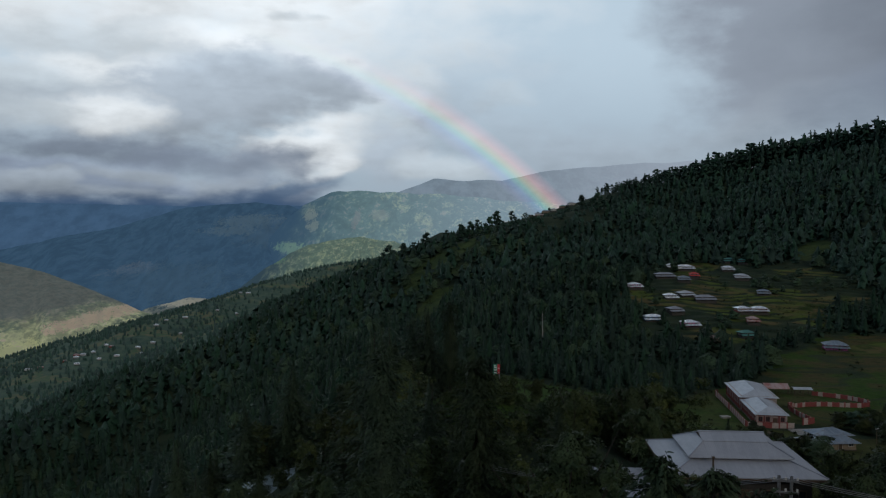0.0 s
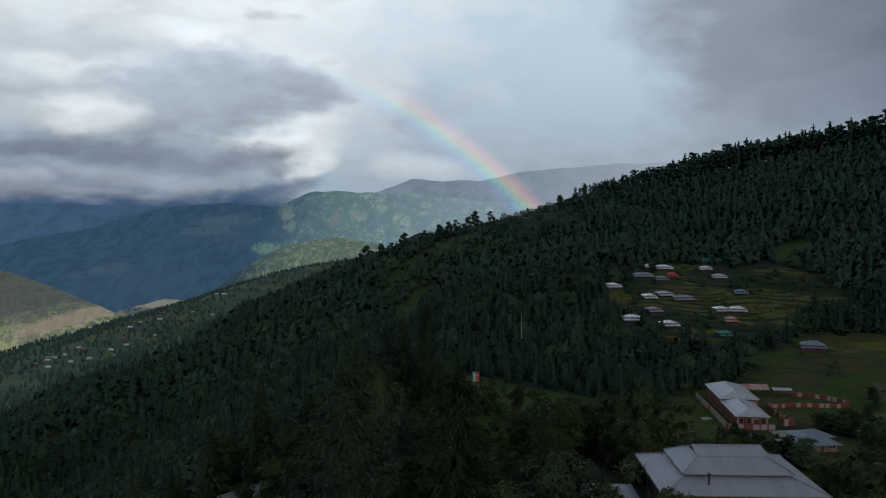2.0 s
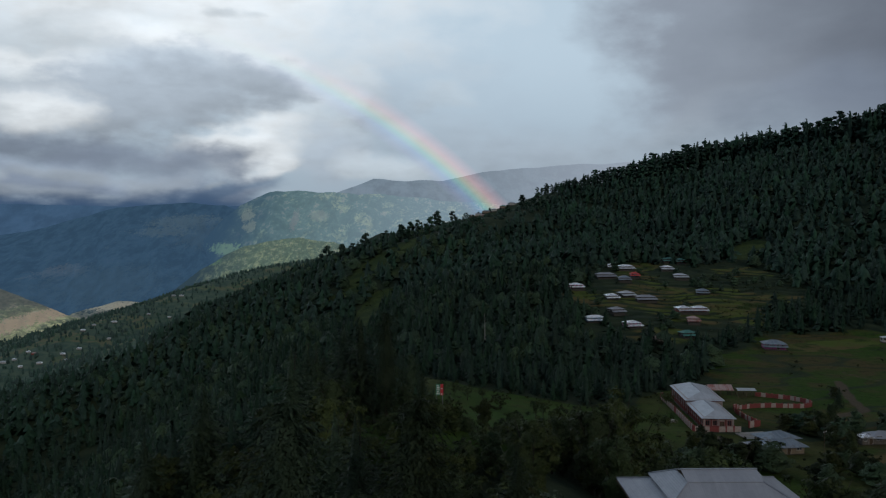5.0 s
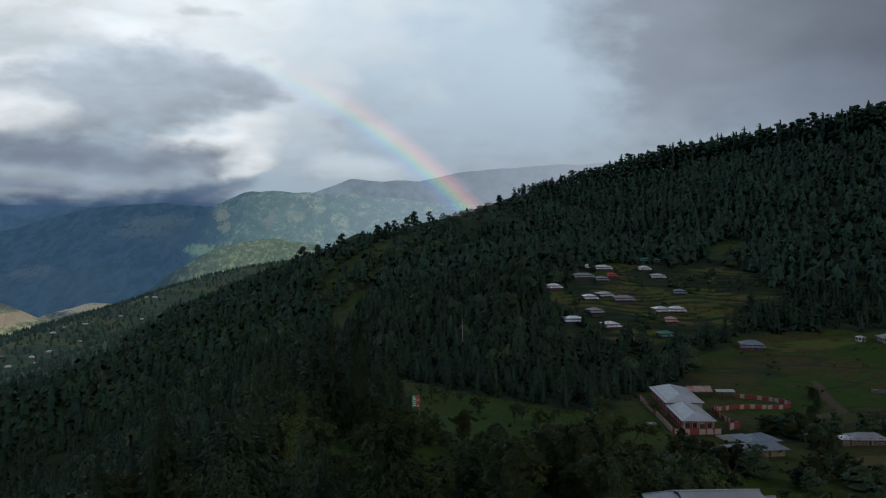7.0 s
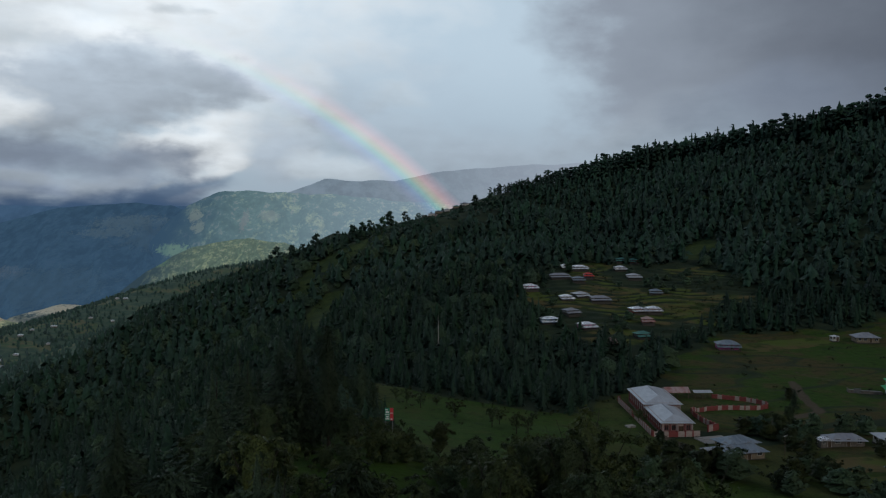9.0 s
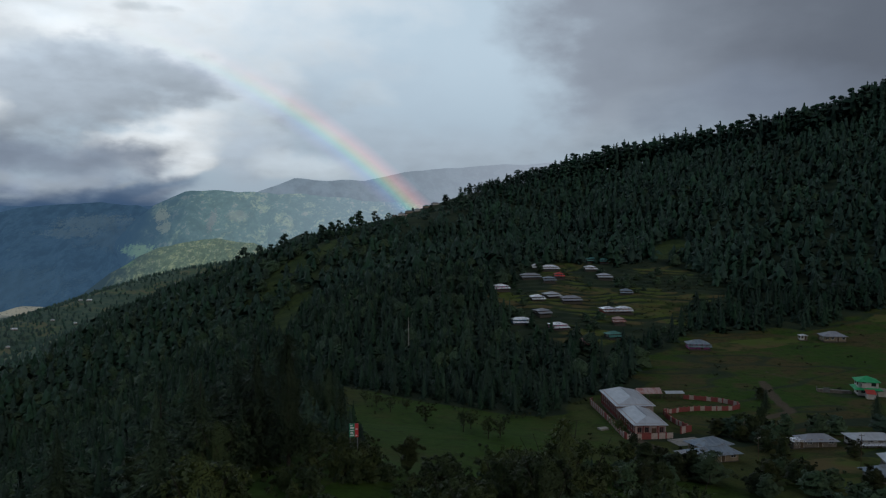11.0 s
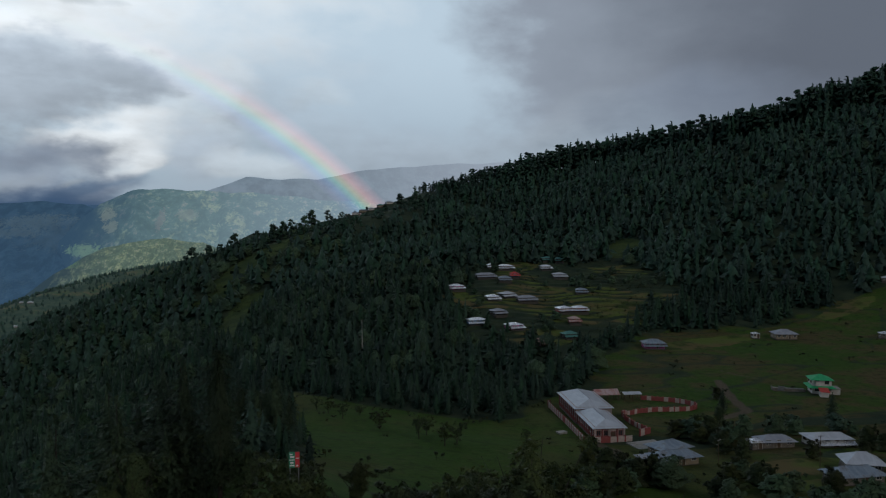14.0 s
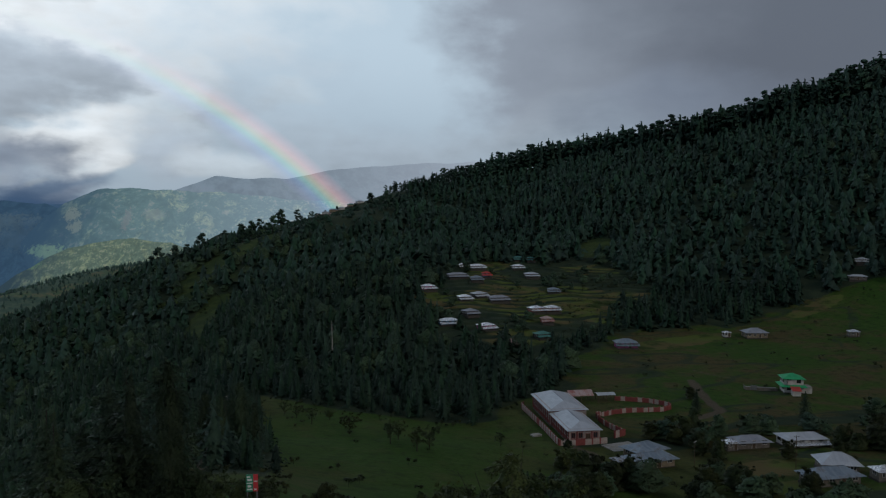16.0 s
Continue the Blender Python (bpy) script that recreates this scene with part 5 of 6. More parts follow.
# the red and white school: a higher and a lower block under hipped roofs
def school_block(name, label, x, y, w, d, eave, ground, rise, turn, bays):
    root = tagged(new(name), label, "school")
    root.matrix_basis = pose(x, y, ground, 0, 0, turn)
    h = eave - ground
    part("plinth", box(-w / 2 - 0.2, w / 2 + 0.2, -d / 2 - 0.2, d / 2 + 0.2, -2.5, 0.3), STONE_WALL, root)
    part("wall", box(-w / 2, w / 2, -d / 2, d / 2, 0.3, h + 0.3), PINKISH, root)
    part("wainscot", merge(box(-w / 2 - 0.05, w / 2 + 0.05, -d / 2 - 0.05, -d / 2 - 0.004, 0.3, 1.25), box(-w / 2 - 0.05, -w / 2 - 0.004, -d / 2, d / 2, 0.3, 1.25)), RED_PAINT, root)
    part("roof", slab([(-w / 2 - 0.8, -d / 2 - 0.8, h), (w / 2 + 0.8, -d / 2 - 0.8, h), (w / 2 + 0.8, d / 2 + 0.8, h), (-w / 2 - 0.8, d / 2 + 0.8, h), (0, -d / 2 + w * 0.42, h + rise), (0, d / 2 + 0.8 - w * 0.25, h + rise)],
                      [[0, 1, 4], [1, 2, 5, 4], [2, 3, 5], [3, 0, 4, 5]], 0.12), GALVANISED, root)
    part("ridge_cap", box(-0.12, 0.12, -d / 2 + w * 0.42, d / 2 + 0.8 - w * 0.25, h + rise - 0.02, h + rise + 0.07), GREY_SHEET, root)
    part("eaves_band", merge(box(-w / 2 - 0.06, w / 2 + 0.06, -d / 2 - 0.06, -d / 2 - 0.004, h - 0.5, h - 0.1), box(-w / 2 - 0.06, -w / 2 - 0.004, -d / 2, d / 2, h - 0.5, h - 0.1)), RED_PAINT, root)
    for k in range(bays + 1):
        u = -d / 2 + k * d / bays
        part("pilaster", box(-w / 2 - 0.28, -w / 2 - 0.062, u - 0.2, u + 0.2, 0.3, h - 0.05), RED_PAINT, root)
    for k in range(bays):
        u = -d / 2 + (k + 0.5) * d / bays
        window(root, -w / 2 - 0.02, u, 1.45, d / bays * 0.42, 1.35, 270, WHITE_WALL)
    front = max(3, round(w / 2.4))
    for k in range(front + 1):
        u = -w / 2 + k * w / front
        part("pilaster", box(u - 0.17, u + 0.17, -d / 2 - 0.30, -d / 2 - 0.062, 0.3, h - 0.05), RED_PAINT if k % 2 else PINKISH, root)
    for k in range(front):
        u = -w / 2 + (k + 0.5) * w / front
        if k == front - 2:
            door(root, u, -d / 2 - 0.06, 0.3, 1.2, 2.2, 0, RED_PAINT)
        else:
            window(root, u, -d / 2 - 0.06, 1.45, w / front * 0.48, 1.35, 0, RED_PAINT)
    return root


school_block("school_block", "red and white school block under a grey hipped roof", 103.0, 249.6, 10.7, 19.4, -59.9, -64.3, 1.7, -8.2, 8)
school_block("school_block", "lower school block with red pilasters and hipped roof", 99.5, 231.0, 8.4, 16.6, -60.8, -64.4, 1.5, -8.2, 7)


# boundary walls of red and white panels
def wall_run(label, line, tall, pitch, sink=0.6, pattern="rw"):
    """A panel wall along a line on the plan: posts and panels, painted red and white by turns."""
    pts = np.array(line, float)
    seg = np.linalg.norm(np.diff(pts, axis=0), axis=1)
    run = np.concatenate([[0], np.cumsum(seg)])
    n = max(2, round(run[-1] / pitch))
    s = np.linspace(0, run[-1], n + 1)
    xs, ys = np.interp(s, run, pts[:, 0]), np.interp(s, run, pts[:, 1])
    root = tagged(new("boundary_wall"), label, "wall")
    root.matrix_basis = pose(xs[0], ys[0], 0)
    zs = height(xs, ys)
    for k in range(n):
        a = np.array((xs[k] - xs[0], ys[k] - ys[0], zs[k]))
        b = np.array((xs[k + 1] - xs[0], ys[k + 1] - ys[0], zs[k + 1]))
        long = math.hypot(*(b - a)[:2])
        turn = math.degrees(math.atan2(b[1] - a[1], b[0] - a[0]))
        low = min(a[2], b[2])
        shape = merge(box(0.18, long - 0.18, -0.11, 0.11, -sink, tall - 0.12), box(0.16, long - 0.16, -0.16, 0.16, tall - 0.12, tall))
        part("panel", shape, RED_PAINT if pattern[k % len(pattern)] == "r" else PINKISH, root).matrix_local = pose(a[0], a[1], low, 0, 0, turn)
        part("pillar", merge(box(-0.2, 0.2, -0.2, 0.2, -sink, tall + 0.12), box(-0.25, 0.25, -0.25, 0.25, tall + 0.12, tall + 0.2)), RED_PAINT, root).matrix_local = pose(a[0], a[1], low, 0, 0, turn)
    return root


wall_run("winding panel wall painted red and white", [(112.9, 226.8), (112.0, 233.6), (112.3, 240.8), (114, 246), (117.5, 249.8), (123, 252.4), (129.5, 253), (136, 252), (141, 251.6), (145.2, 253.6), (146.4, 256.5),
         (145.4, 260), (142.2, 263.8), (137.3, 267.2), (133.2, 269.6)], 1.45, 1.9, 0.6, "wrwwrwrrwr")
wall_run("red and white panel wall beside the school", [(90.6, 222.6), (93.4, 243), (95.6, 262), (97.6, 264.6)], 1.7, 2.4, 0.8, "wwwwwwwwr")
wall_run("short red and white wall with the school gate", [(90.8, 222.2), (97, 221.4), (104.6, 221.2)], 1.6, 2.2, 0.8, "wwrw")
wall_run("short red wall at the school gate", [(108.6, 224.6), (112.6, 226.2)], 2.0, 2.2, 0.8, "wr")


# open sheds beside the school, and the yard slab
def shed(label, x, y, w, d, turn, roof, tall=2.5, slope=0.5, wall=None, lift=0.0):
    CLEARINGS.append((x, y, w))
    root = tagged(new("shed"), label, "shed")
    root.matrix_basis = pose(x, y, spot(x, y) + lift, 0, 0, turn)
    part("roof", slab([(-w / 2 - 0.3, -d / 2 - 0.3, tall), (w / 2 + 0.3, -d / 2 - 0.3, tall), (w / 2 + 0.3, 0, tall + slope), (-w / 2 - 0.3, 0, tall + slope), (w / 2 + 0.3, d / 2 + 0.3, tall), (-w / 2 - 0.3, d / 2 + 0.3, tall)],
                      [[0, 1, 2, 3], [3, 2, 4, 5]], 0.06), roof, root)
    for sx in (-1, 0, 1):
        for sy in (-1, 1):
            part("post", box(sx * w / 2 * 0.95 - 0.09, sx * w / 2 * 0.95 + 0.09, sy * d / 2 * 0.9 - 0.09, sy * d / 2 * 0.9 + 0.09, -1.0, tall + 0.02), DARK_WOOD, root)
    if wall:
        part("back_wall", box(-w / 2, w / 2, d / 2 * 0.9 - 0.3, d / 2 * 0.9 - 0.12, -1.0, tall), wall, root)
        part("side_wall", box(-w / 2, -w / 2 + 0.18, -d / 2 * 0.8, d / 2 * 0.9 - 0.31, -1.0, tall), wall, root)
        part("low_wall", box(-w / 2 + 0.19, w / 2, -d / 2 * 0.8, -d / 2 * 0.8 + 0.18, -1.0, tall * 0.55), wall, root)
    return root


shed("open shed with a rust-red sheet roof", 121.5, 273.0, 8.2, 4.8, -6, RUST_SHEET, 2.2, 1.5)
shed("open shed with a grey sheet roof", 130.2, 270.8, 6.0, 3.6, -8, GALVANISED, 2.3, 0.45)
slab_ob = tagged(new("yard_slab"), "pale concrete slab in front of the sheds", "slab")
slab_ob.matrix_basis = pose(106.5, 216.4, spot(106.5, 216.4) + 0.15, 0, 0, 6)
part("slab", box(-4.4, 4.4, -3.6, 3.6, -1.2, 0.05), CONCRETE, slab_ob)

# the group of sheet-roofed farm buildings below the school
house("farm shed with dented blue-grey sheet roof", 107.0, 206.5, 8.5, 6.0, 14, BLUE_SHEET, TAN_WALL, 2.3, 1.2, 1.0, name="farm_shed")
house("farm house with long blue-grey sheet roof", 102.8, 197.6, 11.5, 5.0, 4, BLUE_SHEET, TAN_WALL, 2.2, 1.1, 0.9, name="farm_house")
house("lean-to with dull grey sheet roof", 95.2, 198.2, 2.8, 3.0, 6, GREY_SHEET, TAN_WALL, 1.9, 0.5, 0.3, name="lean_to")
house("low farm building with curved grey sheet roof", 138.2, 206.0, 8.8, 4.6, -8, GREY_SHEET, STONE_WALL, 1.9, 1.1, 0.7, name="farm_house")
house("small shed with white sheet roof", 131.8, 205.6, 3.0, 3.2, -4, WHITE_SHEET, STONE_WALL, 2.0, 0.6, 0.3, name="shed")
house("white-roofed farm house with parapet and veranda", 151.6, 202.5, 10.5, 5.6, -10, GALVANISED, WHITE_WALL, 2.4, 0.9, 0.7, 1.6, 1, WHITE_SHEET, name="farm_house")
house("farm house with patched shining sheet roof", 141.0, 179.0, 7.6, 6.0, -24, GALVANISED, STONE_WALL, 2.4, 1.7, 0.8, name="farm_house")
house("long farm building with blue-grey hipped roof", 132.0, 171.5, 11.5, 5.0, -4, BLUE_SHEET, STONE_WALL, 2.2, 1.3, 0.8, name="farm_house")
house("small farm shed with white sheet roof", 144.5, 168.8, 5.0, 3.6, -14, WHITE_SHEET, STONE_WALL, 2.2, 0.8, 0.4, name="shed")

# the two-storey house with bright green roofs, its red porch and yard wall
green = house("two-storey white house with bright green roofs", 199.5, 261.5, 6.4, 6.0, -26, GREEN_ROOF, WHITE_WALL, 2.6, 1.3, 0.7, None, 2)
part("middle_roof", frustum(4.5, 4.3, 2.5, 3.22, 3.02, 3.1), GREEN_ROOF, green)
part("dormer", merge(box(-2.2, -0.8, -3.9, -3.01, 3.2, 4.6), box(-2.4, -0.6, -4.05, -3.0, 4.6, 4.72)), WHITE_WALL, green)
part("annex", box(3.25, 6.2, -2.6, 2.2, -1.5, 2.1), WHITE_WALL, green)
part("annex_roof", box(3.15, 6.4, -2.8, 2.4, 2.1, 2.25), CONCRETE, green)
part("porch", box(-1.3, 1.3, -7.2, -4.4, -1.5, 1.9), WHITE_WALL, green)
part("porch_roof", slab([(-1.6, -7.5, 1.9), (1.6, -7.5, 1.9), (1.6, -4.3, 2.8), (-1.6, -4.3, 2.8)], [[0, 1, 2, 3]], 0.08), RED_ROOF, green)
yard = tagged(new("yard_wall"), "low grey stone yard wall with a terrace", "wall")
yard.matrix_basis = pose(192.5, 267.5, spot(192.5, 267.5), 0, 0, -30)
part("terrace", box(-6.5, 4.5, -2.0, 2.0, -1.5, 0.6), CONCRETE, yard)
part("parapet", merge(box(-6.5, 4.5, -2.15, -2.004, -1.5, 1.2), box(-6.6, -6.504, -2.0, 2.0, -1.5, 1.3)), STONE_WALL, yard)
part("gate", merge(box(-4.6, -2.8, -2.26, -2.2, 0.3, 1.9), box(-4.75, -4.6, -2.28, -2.16, -1, 2.1), box(-2.8, -2.65, -2.28, -2.16, -1, 2.1)), STEEL, yard)

house("tan stone house with grey hipped roof in the meadow", 255.5, 352.0, 10.0, 7.4, -16, GREY_SHEET, TAN_WALL, 2.7, 1.7, 0.7)
house("small white outbuilding beside bushes", 243.0, 357.0, 3.2, 3.0, -10, WHITE_SHEET, WHITE_WALL, 2.3, 0.5, 0.3, name="outbuilding")
house("small hut with white roof in the meadow", 296.0, 332.0, 4.6, 3.6, -22, WHITE_SHEET, STONE_WALL, 2.4, 0.7, 0.4, name="hut")
house("magenta-walled house with grey hipped roof and veranda", 183.5, 350.5, 9.2, 6.5, -14, BLUE_SHEET, PINK_WALL, 2.6, 1.4, 0.7, 1.5, 1)

# the terraced village
VILLAGE = [
    ("white-roofed house with violet wing", 119.0, 468.0, 9.5, 6.0, 6, WHITE_SHEET, PINK_WALL, 2.0), ("broad white-roofed house above the terraces", 167.4, 521.0, 12.5, 7.0, -4, WHITE_SHEET, WHITE_WALL, 2.2),
    ("small white-roofed outhouse beside a house", 159.0, 527.0, 4.0, 3.5, 0, WHITE_SHEET, WHITE_WALL, None), ("long house with grey sheet roof", 146.5, 497.5, 14.0, 6.0, 2, GREY_SHEET, TAN_WALL, 1.8),
    ("house with blue-grey sheet roof", 155.8, 486.5, 8.0, 5.5, -6, BLUE_SHEET, STONE_WALL, 1.6), ("small blue house with red roof", 166.2, 497.5, 6.2, 5.0, -8, RED_ROOF, BLUE_WALL, None),
    ("house with two white roofs", 195.7, 518.0, 8.5, 5.5, -4, WHITE_SHEET, STONE_WALL, 1.8), ("house with pale grey hipped roof", 196.3, 495.0, 9.5, 6.5, -8, GALVANISED, STONE_WALL, 1.8),
    ("house with dark teal roof", 208.0, 547.0, 8.5, 6.0, -6, TEAL_ROOF, STONE_WALL, None), ("teal-roofed house with red wall", 215.5, 543.0, 6.5, 6.0, -8, TEAL_ROOF, RED_WALL, None),
    ("white-roofed house on a terrace edge", 134.4, 444.0, 8.0, 5.5, 4, WHITE_SHEET, STONE_WALL, 1.8), ("house with pale grey tiered roof", 144.8, 450.0, 9.5, 6.5, 18, GALVANISED, TAN_WALL, 1.6),
    ("long low grey-roofed house", 152.8, 438.5, 12.0, 6.0, -2, GREY_SHEET, TAN_WALL, 1.8), ("small house with blue-grey gable", 194.2, 455.5, 7.5, 5.5, -14, BLUE_SHEET, WHITE_WALL, 1.4),
    ("red-brick house with white and grey roof", 165.8, 415.5, 8.5, 6.0, 8, WHITE_SHEET, RED_WALL, 1.5), ("red-brick house with patched white roof", 175.0, 415.0, 8.5, 6.0, -8, WHITE_SHEET, RED_WALL, 1.5),
    ("house with dull grey roof among trees", 127.2, 412.5, 8.0, 6.0, 16, GREY_SHEET, STONE_WALL, None), ("blue and white house with white roof", 111.9, 400.0, 10.5, 6.0, 2, WHITE_SHEET, BLUE_WALL, 2.0),
    ("violet-walled house with white roof", 128.2, 389.5, 9.0, 6.0, 8, WHITE_SHEET, PINK_WALL, 1.9), ("hut with brown-red roof", 163.5, 396.0, 6.2, 4.5, -6, RUST_SHEET, RED_WALL, None),
    ("hut with faded green roof", 151.0, 373.5, 8.0, 5.0, 12, TEAL_ROOF, STONE_WALL, None), ("pink-roofed hut below the terraces", 130.5, 361.0, 6.0, 4.0, 4, RUST_SHEET, PINK_WALL, None),
]
for text, hx, hy, hw, hd, ht, hr, hl, hv in VILLAGE:
    CLEARINGS += [(hx * (1 - k / hy), hy - k, hw * 0.55) for k in (12, 19, 26, 33)]
    # walls not painted blue, pink or red get the dark tone painted for shade
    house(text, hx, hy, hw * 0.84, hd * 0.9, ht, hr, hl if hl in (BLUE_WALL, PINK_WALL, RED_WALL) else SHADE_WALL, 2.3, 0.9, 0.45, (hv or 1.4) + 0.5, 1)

house("small white-roofed house in the forest edge", 381.0, 413.0, 7.0, 5.0, -30, WHITE_SHEET, STONE_WALL, 2.6, 0.9, 0.5, 1.5, 1)
house("low grey-roofed house in the forest edge", 363.0, 398.0, 9.0, 4.5, -34, GALVANISED, STONE_WALL, 2.2, 0.8, 0.5)
# hamlet on the ridge under the rainbow, and houses strewn over the far spur
for k, (hx, hy, hr) in enumerate(((110, 931, RUST_SHEET), (119, 936, GREY_SHEET), (129, 942, BLUE_SHEET), (139, 944, GALVANISED), (152, 952, TEAL_ROOF), (164, 960, GREY_SHEET), (124, 922, RUST_SHEET))):
    house(("far ridge-top house with dull sheet roof", "far ridge-top house with grey roof")[k % 2], hx, hy, 6.5 + k % 3 * 1.5, 4.6, -20 + 9 * k, hr, WHITE_WALL if k % 2 else TAN_WALL, 2.5, 1.0, 0.5, detail=False)
SPUR = [(-250, 1610), (-400, 1500), (-380, 1480), (-400, 1342), (-366, 1340), (-430, 1262), (-452, 1236), (-455, 1200), (-368, 1195), (-492, 1102), (-477, 1086), (-520, 1070), (-518, 1030), (-454, 1049), (-425, 1065), (-495, 1068), (-486, 1000), (-565, 1025), (-340, 1240), (-352, 1252), (-300, 1390), (-330, 1420), (-430, 1120), (-440, 1090), (-410, 1180), (-510, 1048), (-505, 1060), (-470, 1030), (-540, 1010)]
for k, (hx, hy) in enumerate(SPUR):
    look_of = ((WHITE_SHEET, WHITE_WALL, "far white-roofed house on the spur"), (GALVANISED, WHITE_WALL, "far pale-roofed house on the spur"), (RUST_SHEET, RED_WALL, "far red-roofed house on the spur"))[(0, 1, 0, 1, 0, 0, 1, 0, 1, 0, 2, 2, 2, 0, 1, 0, 0, 1)[k % 18]]
    house(look_of[2], hx, hy, 5.0 + 1.8 * (k % 3), 3.8, (37 * k) % 50 - 25, look_of[0], look_of[1], 2.3, 0.9, 0.5, detail=False)

# houses on the near hill, half hidden by trees
house("house with long pale green sheet roof among trees", -18.9, 84.9, 9.0, 3.8, 47, PALE_GREEN, SHADE_WALL, 2.6, 0.9, 0.6, z=-33.75)
house("red-walled house with blue-grey roof beside the hall", 37.2, 53.0, 6.5, 5.5, -8, BLUE_SHEET, RED_WALL, 2.6, 1.0, 0.5, z=-24.6)
house("small house with pale sheet roof beside the hall", 14.8, 60.5, 3.4, 6.0, -4, GREY_SHEET, SHADE_WALL, 2.2, 0.6, 0.4, z=-24.4)

# ---- forests and trees, set into the land ----
TREE_KINDS = 5
far_templates = [fir(rng.uniform(11, 14.5), rng.uniform(3.8, 4.8), 6, 6, 0.0, f, 0.28, 0.66, 0.72) for f in (0.15, 0.4, 0.6, 0.8, 1.0)]
crest_templates = [fir(rng.uniform(17, 22), rng.uniform(3.4, 4.6), 11, 7, b, f, 0.36, 0.5, 0.6) for b, f in ((0.03, 0.85), (0.06, 1.0))] + [pine(rng.uniform(17, 21), rng.uniform(3.8, 4.8), 10, 9, b) for b in (0.08, 0.18, 0.12)]
spur_templates = [mass(rng.uniform(10, 14), rng.uniform(3.6, 4.6), 5, 5, 0.02, 1.0, 0.2) for _ in range(2)] + [mass(15, 3.4, 5, 5, 0.02, 0.4, 0.2)]
mid_templates = [fir(rng.uniform(12, 16), rng.uniform(2.9, 3.8), 10, 8, 0.02, f, 0.28, 0.56, 0.52) for f in (0.05, 0.2, 0.4, 0.1, 0.9)]
low_templates = [fir(rng.uniform(11, 15), rng.uniform(2.6, 3.3), 13, 9, 0.03, f, 0.28, 0.55, 0.30, False, 2) for f in (0.0, 0.15, 0.35, 0.1, 0.8)]
round_templates = [pine(rng.uniform(10, 14), rng.uniform(3.2, 4.4), 8, 12, b) for b in (0.25, 0.3, 0.4, 0.3, 0.45)]
leafy_templates = [mass(rng.uniform(7, 11), rng.uniform(3.2, 4.4), 6, 7, 0.04, 1.0, 0.24, 26, 1.6, True, 2) for _ in range(5)]
bush_templates = [join(broadleaf_shape(rng.uniform(2.2, 3.4), rng.uniform(1.4, 2.0), 3, 54, 0.58, 0.7, 1)) for _ in range(3)]
grove_templates = [join(broadleaf_shape(rng.uniform(6, 9), rng.uniform(2.6, 3.8), 5, 220, 0.6, 0.35, 3)) for _ in range(4)]


def rows_of(x, y, low, high, kinds=TREE_KINDS):
    return np.stack([x, y, rng.uniform(low, high, len(x)), rng.uniform(0, 6.3, len(x)), rng.integers(0, kinds, len(x))], 1)


def under_crest(rows, tall):
    """Keeps the trees below the open crest of the spur from standing up over it."""
    a = np.degrees(np.arctan2(rows[:, 0], rows[:, 1]))
    top = np.degrees(np.arctan2(height(rows[:, 0], rows[:, 1]) + rows[:, 2] * tall, np.hypot(rows[:, 0], rows[:, 1])))
    line = np.interp(a, (-3.1, 1.6, 5.4, 8.4, 9.7, 12.2, 13.5), (-2.6, -1.2, -0.66, -0.2, 0.35, 1.1, 1.6))
    return rows[(top < line) | (a < -3.5) | (a > 13.2)]


def crest_gap(x, y):
    """Distance on the plan from the wooded skyline of the main ridge."""
    best = np.full(np.shape(x), 1e6)
    for (ax, ay, _), (bx, by, _) in zip(MAIN_RIDGE[3:-1], MAIN_RIDGE[4:]):
        ux, uy = bx - ax, by - ay
        s = np.clip(((x - ax) * ux + (y - ay) * uy) / (ux * ux + uy * uy), 0, 1)
        best = np.minimum(best, np.hypot(x - ax - s * ux, y - ay - s * uy))
    return best


r_of = np.hypot
x, y = scatter(9.0, lambda x, y: wood(x, y) * (r_of(x, y) > 520) * (r_of(x, y) < 1250) * (y > 0.2 * np.abs(x)) * (crest_gap(x, y) > 34))
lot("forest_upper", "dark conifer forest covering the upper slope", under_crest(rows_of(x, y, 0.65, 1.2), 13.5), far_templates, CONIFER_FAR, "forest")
x, y = scatter(8.0, lambda x, y: 0.9 * wood(x, y) * (r_of(x, y) > 330) * (r_of(x, y) < 820) * step(120 - x, 30) * step(fbm(x, y, 90, 3, 59) + 0.08, 0.05) + 0.25 * (y > 430) * wood(x, y) * (r_of(x, y) < 900) * step(x - 240, 30) * step(fbm(x, y, 70, 3, 58) - 0.05, 0.04))
lot("forest_broadleaves", "lighter green broadleaved trees among the conifers", under_crest(rows_of(x, y, 0.55, 1.1), 9.5), leafy_templates, BROAD_FAR, "forest")
x, y = scatter(8.4, lambda x, y: 0.9 * (crest_gap(x, y) <= 34) * ~behind_crest(x, y) * (r_of(x, y) < 1500))
rows = rows_of(x, y, 0.8, 1.35)
rows[:, 2] *= (1 + 0.5 * step(x - 400, 60)) * (0.55 + 0.45 * step(x - 300, 22))
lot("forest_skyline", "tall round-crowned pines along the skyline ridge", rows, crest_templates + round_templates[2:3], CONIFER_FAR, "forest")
x, y = scatter(10, lambda x, y: (0.18 + 0.6 * step(fbm(x, y, 50, 2, 91) - 0.02, 0.04)) * (spur_crest(x, y) < 26) * ((x < 92) | (x > 150)))
lot("spur_pines", "single round pines along the open spur crest", rows_of(x, y, 0.4, 0.9), round_templates, CONIFER_FAR, "trees")
x, y = scatter(6.0, lambda x, y: wood(x, y) * (r_of(x, y) > 310) * (r_of(x, y) <= 520))
lot("forest_lower", "dark conifer forest round the village terraces", rows_of(x, y, 0.42, 1.0), mid_templates, CONIFER_MID, "forest")
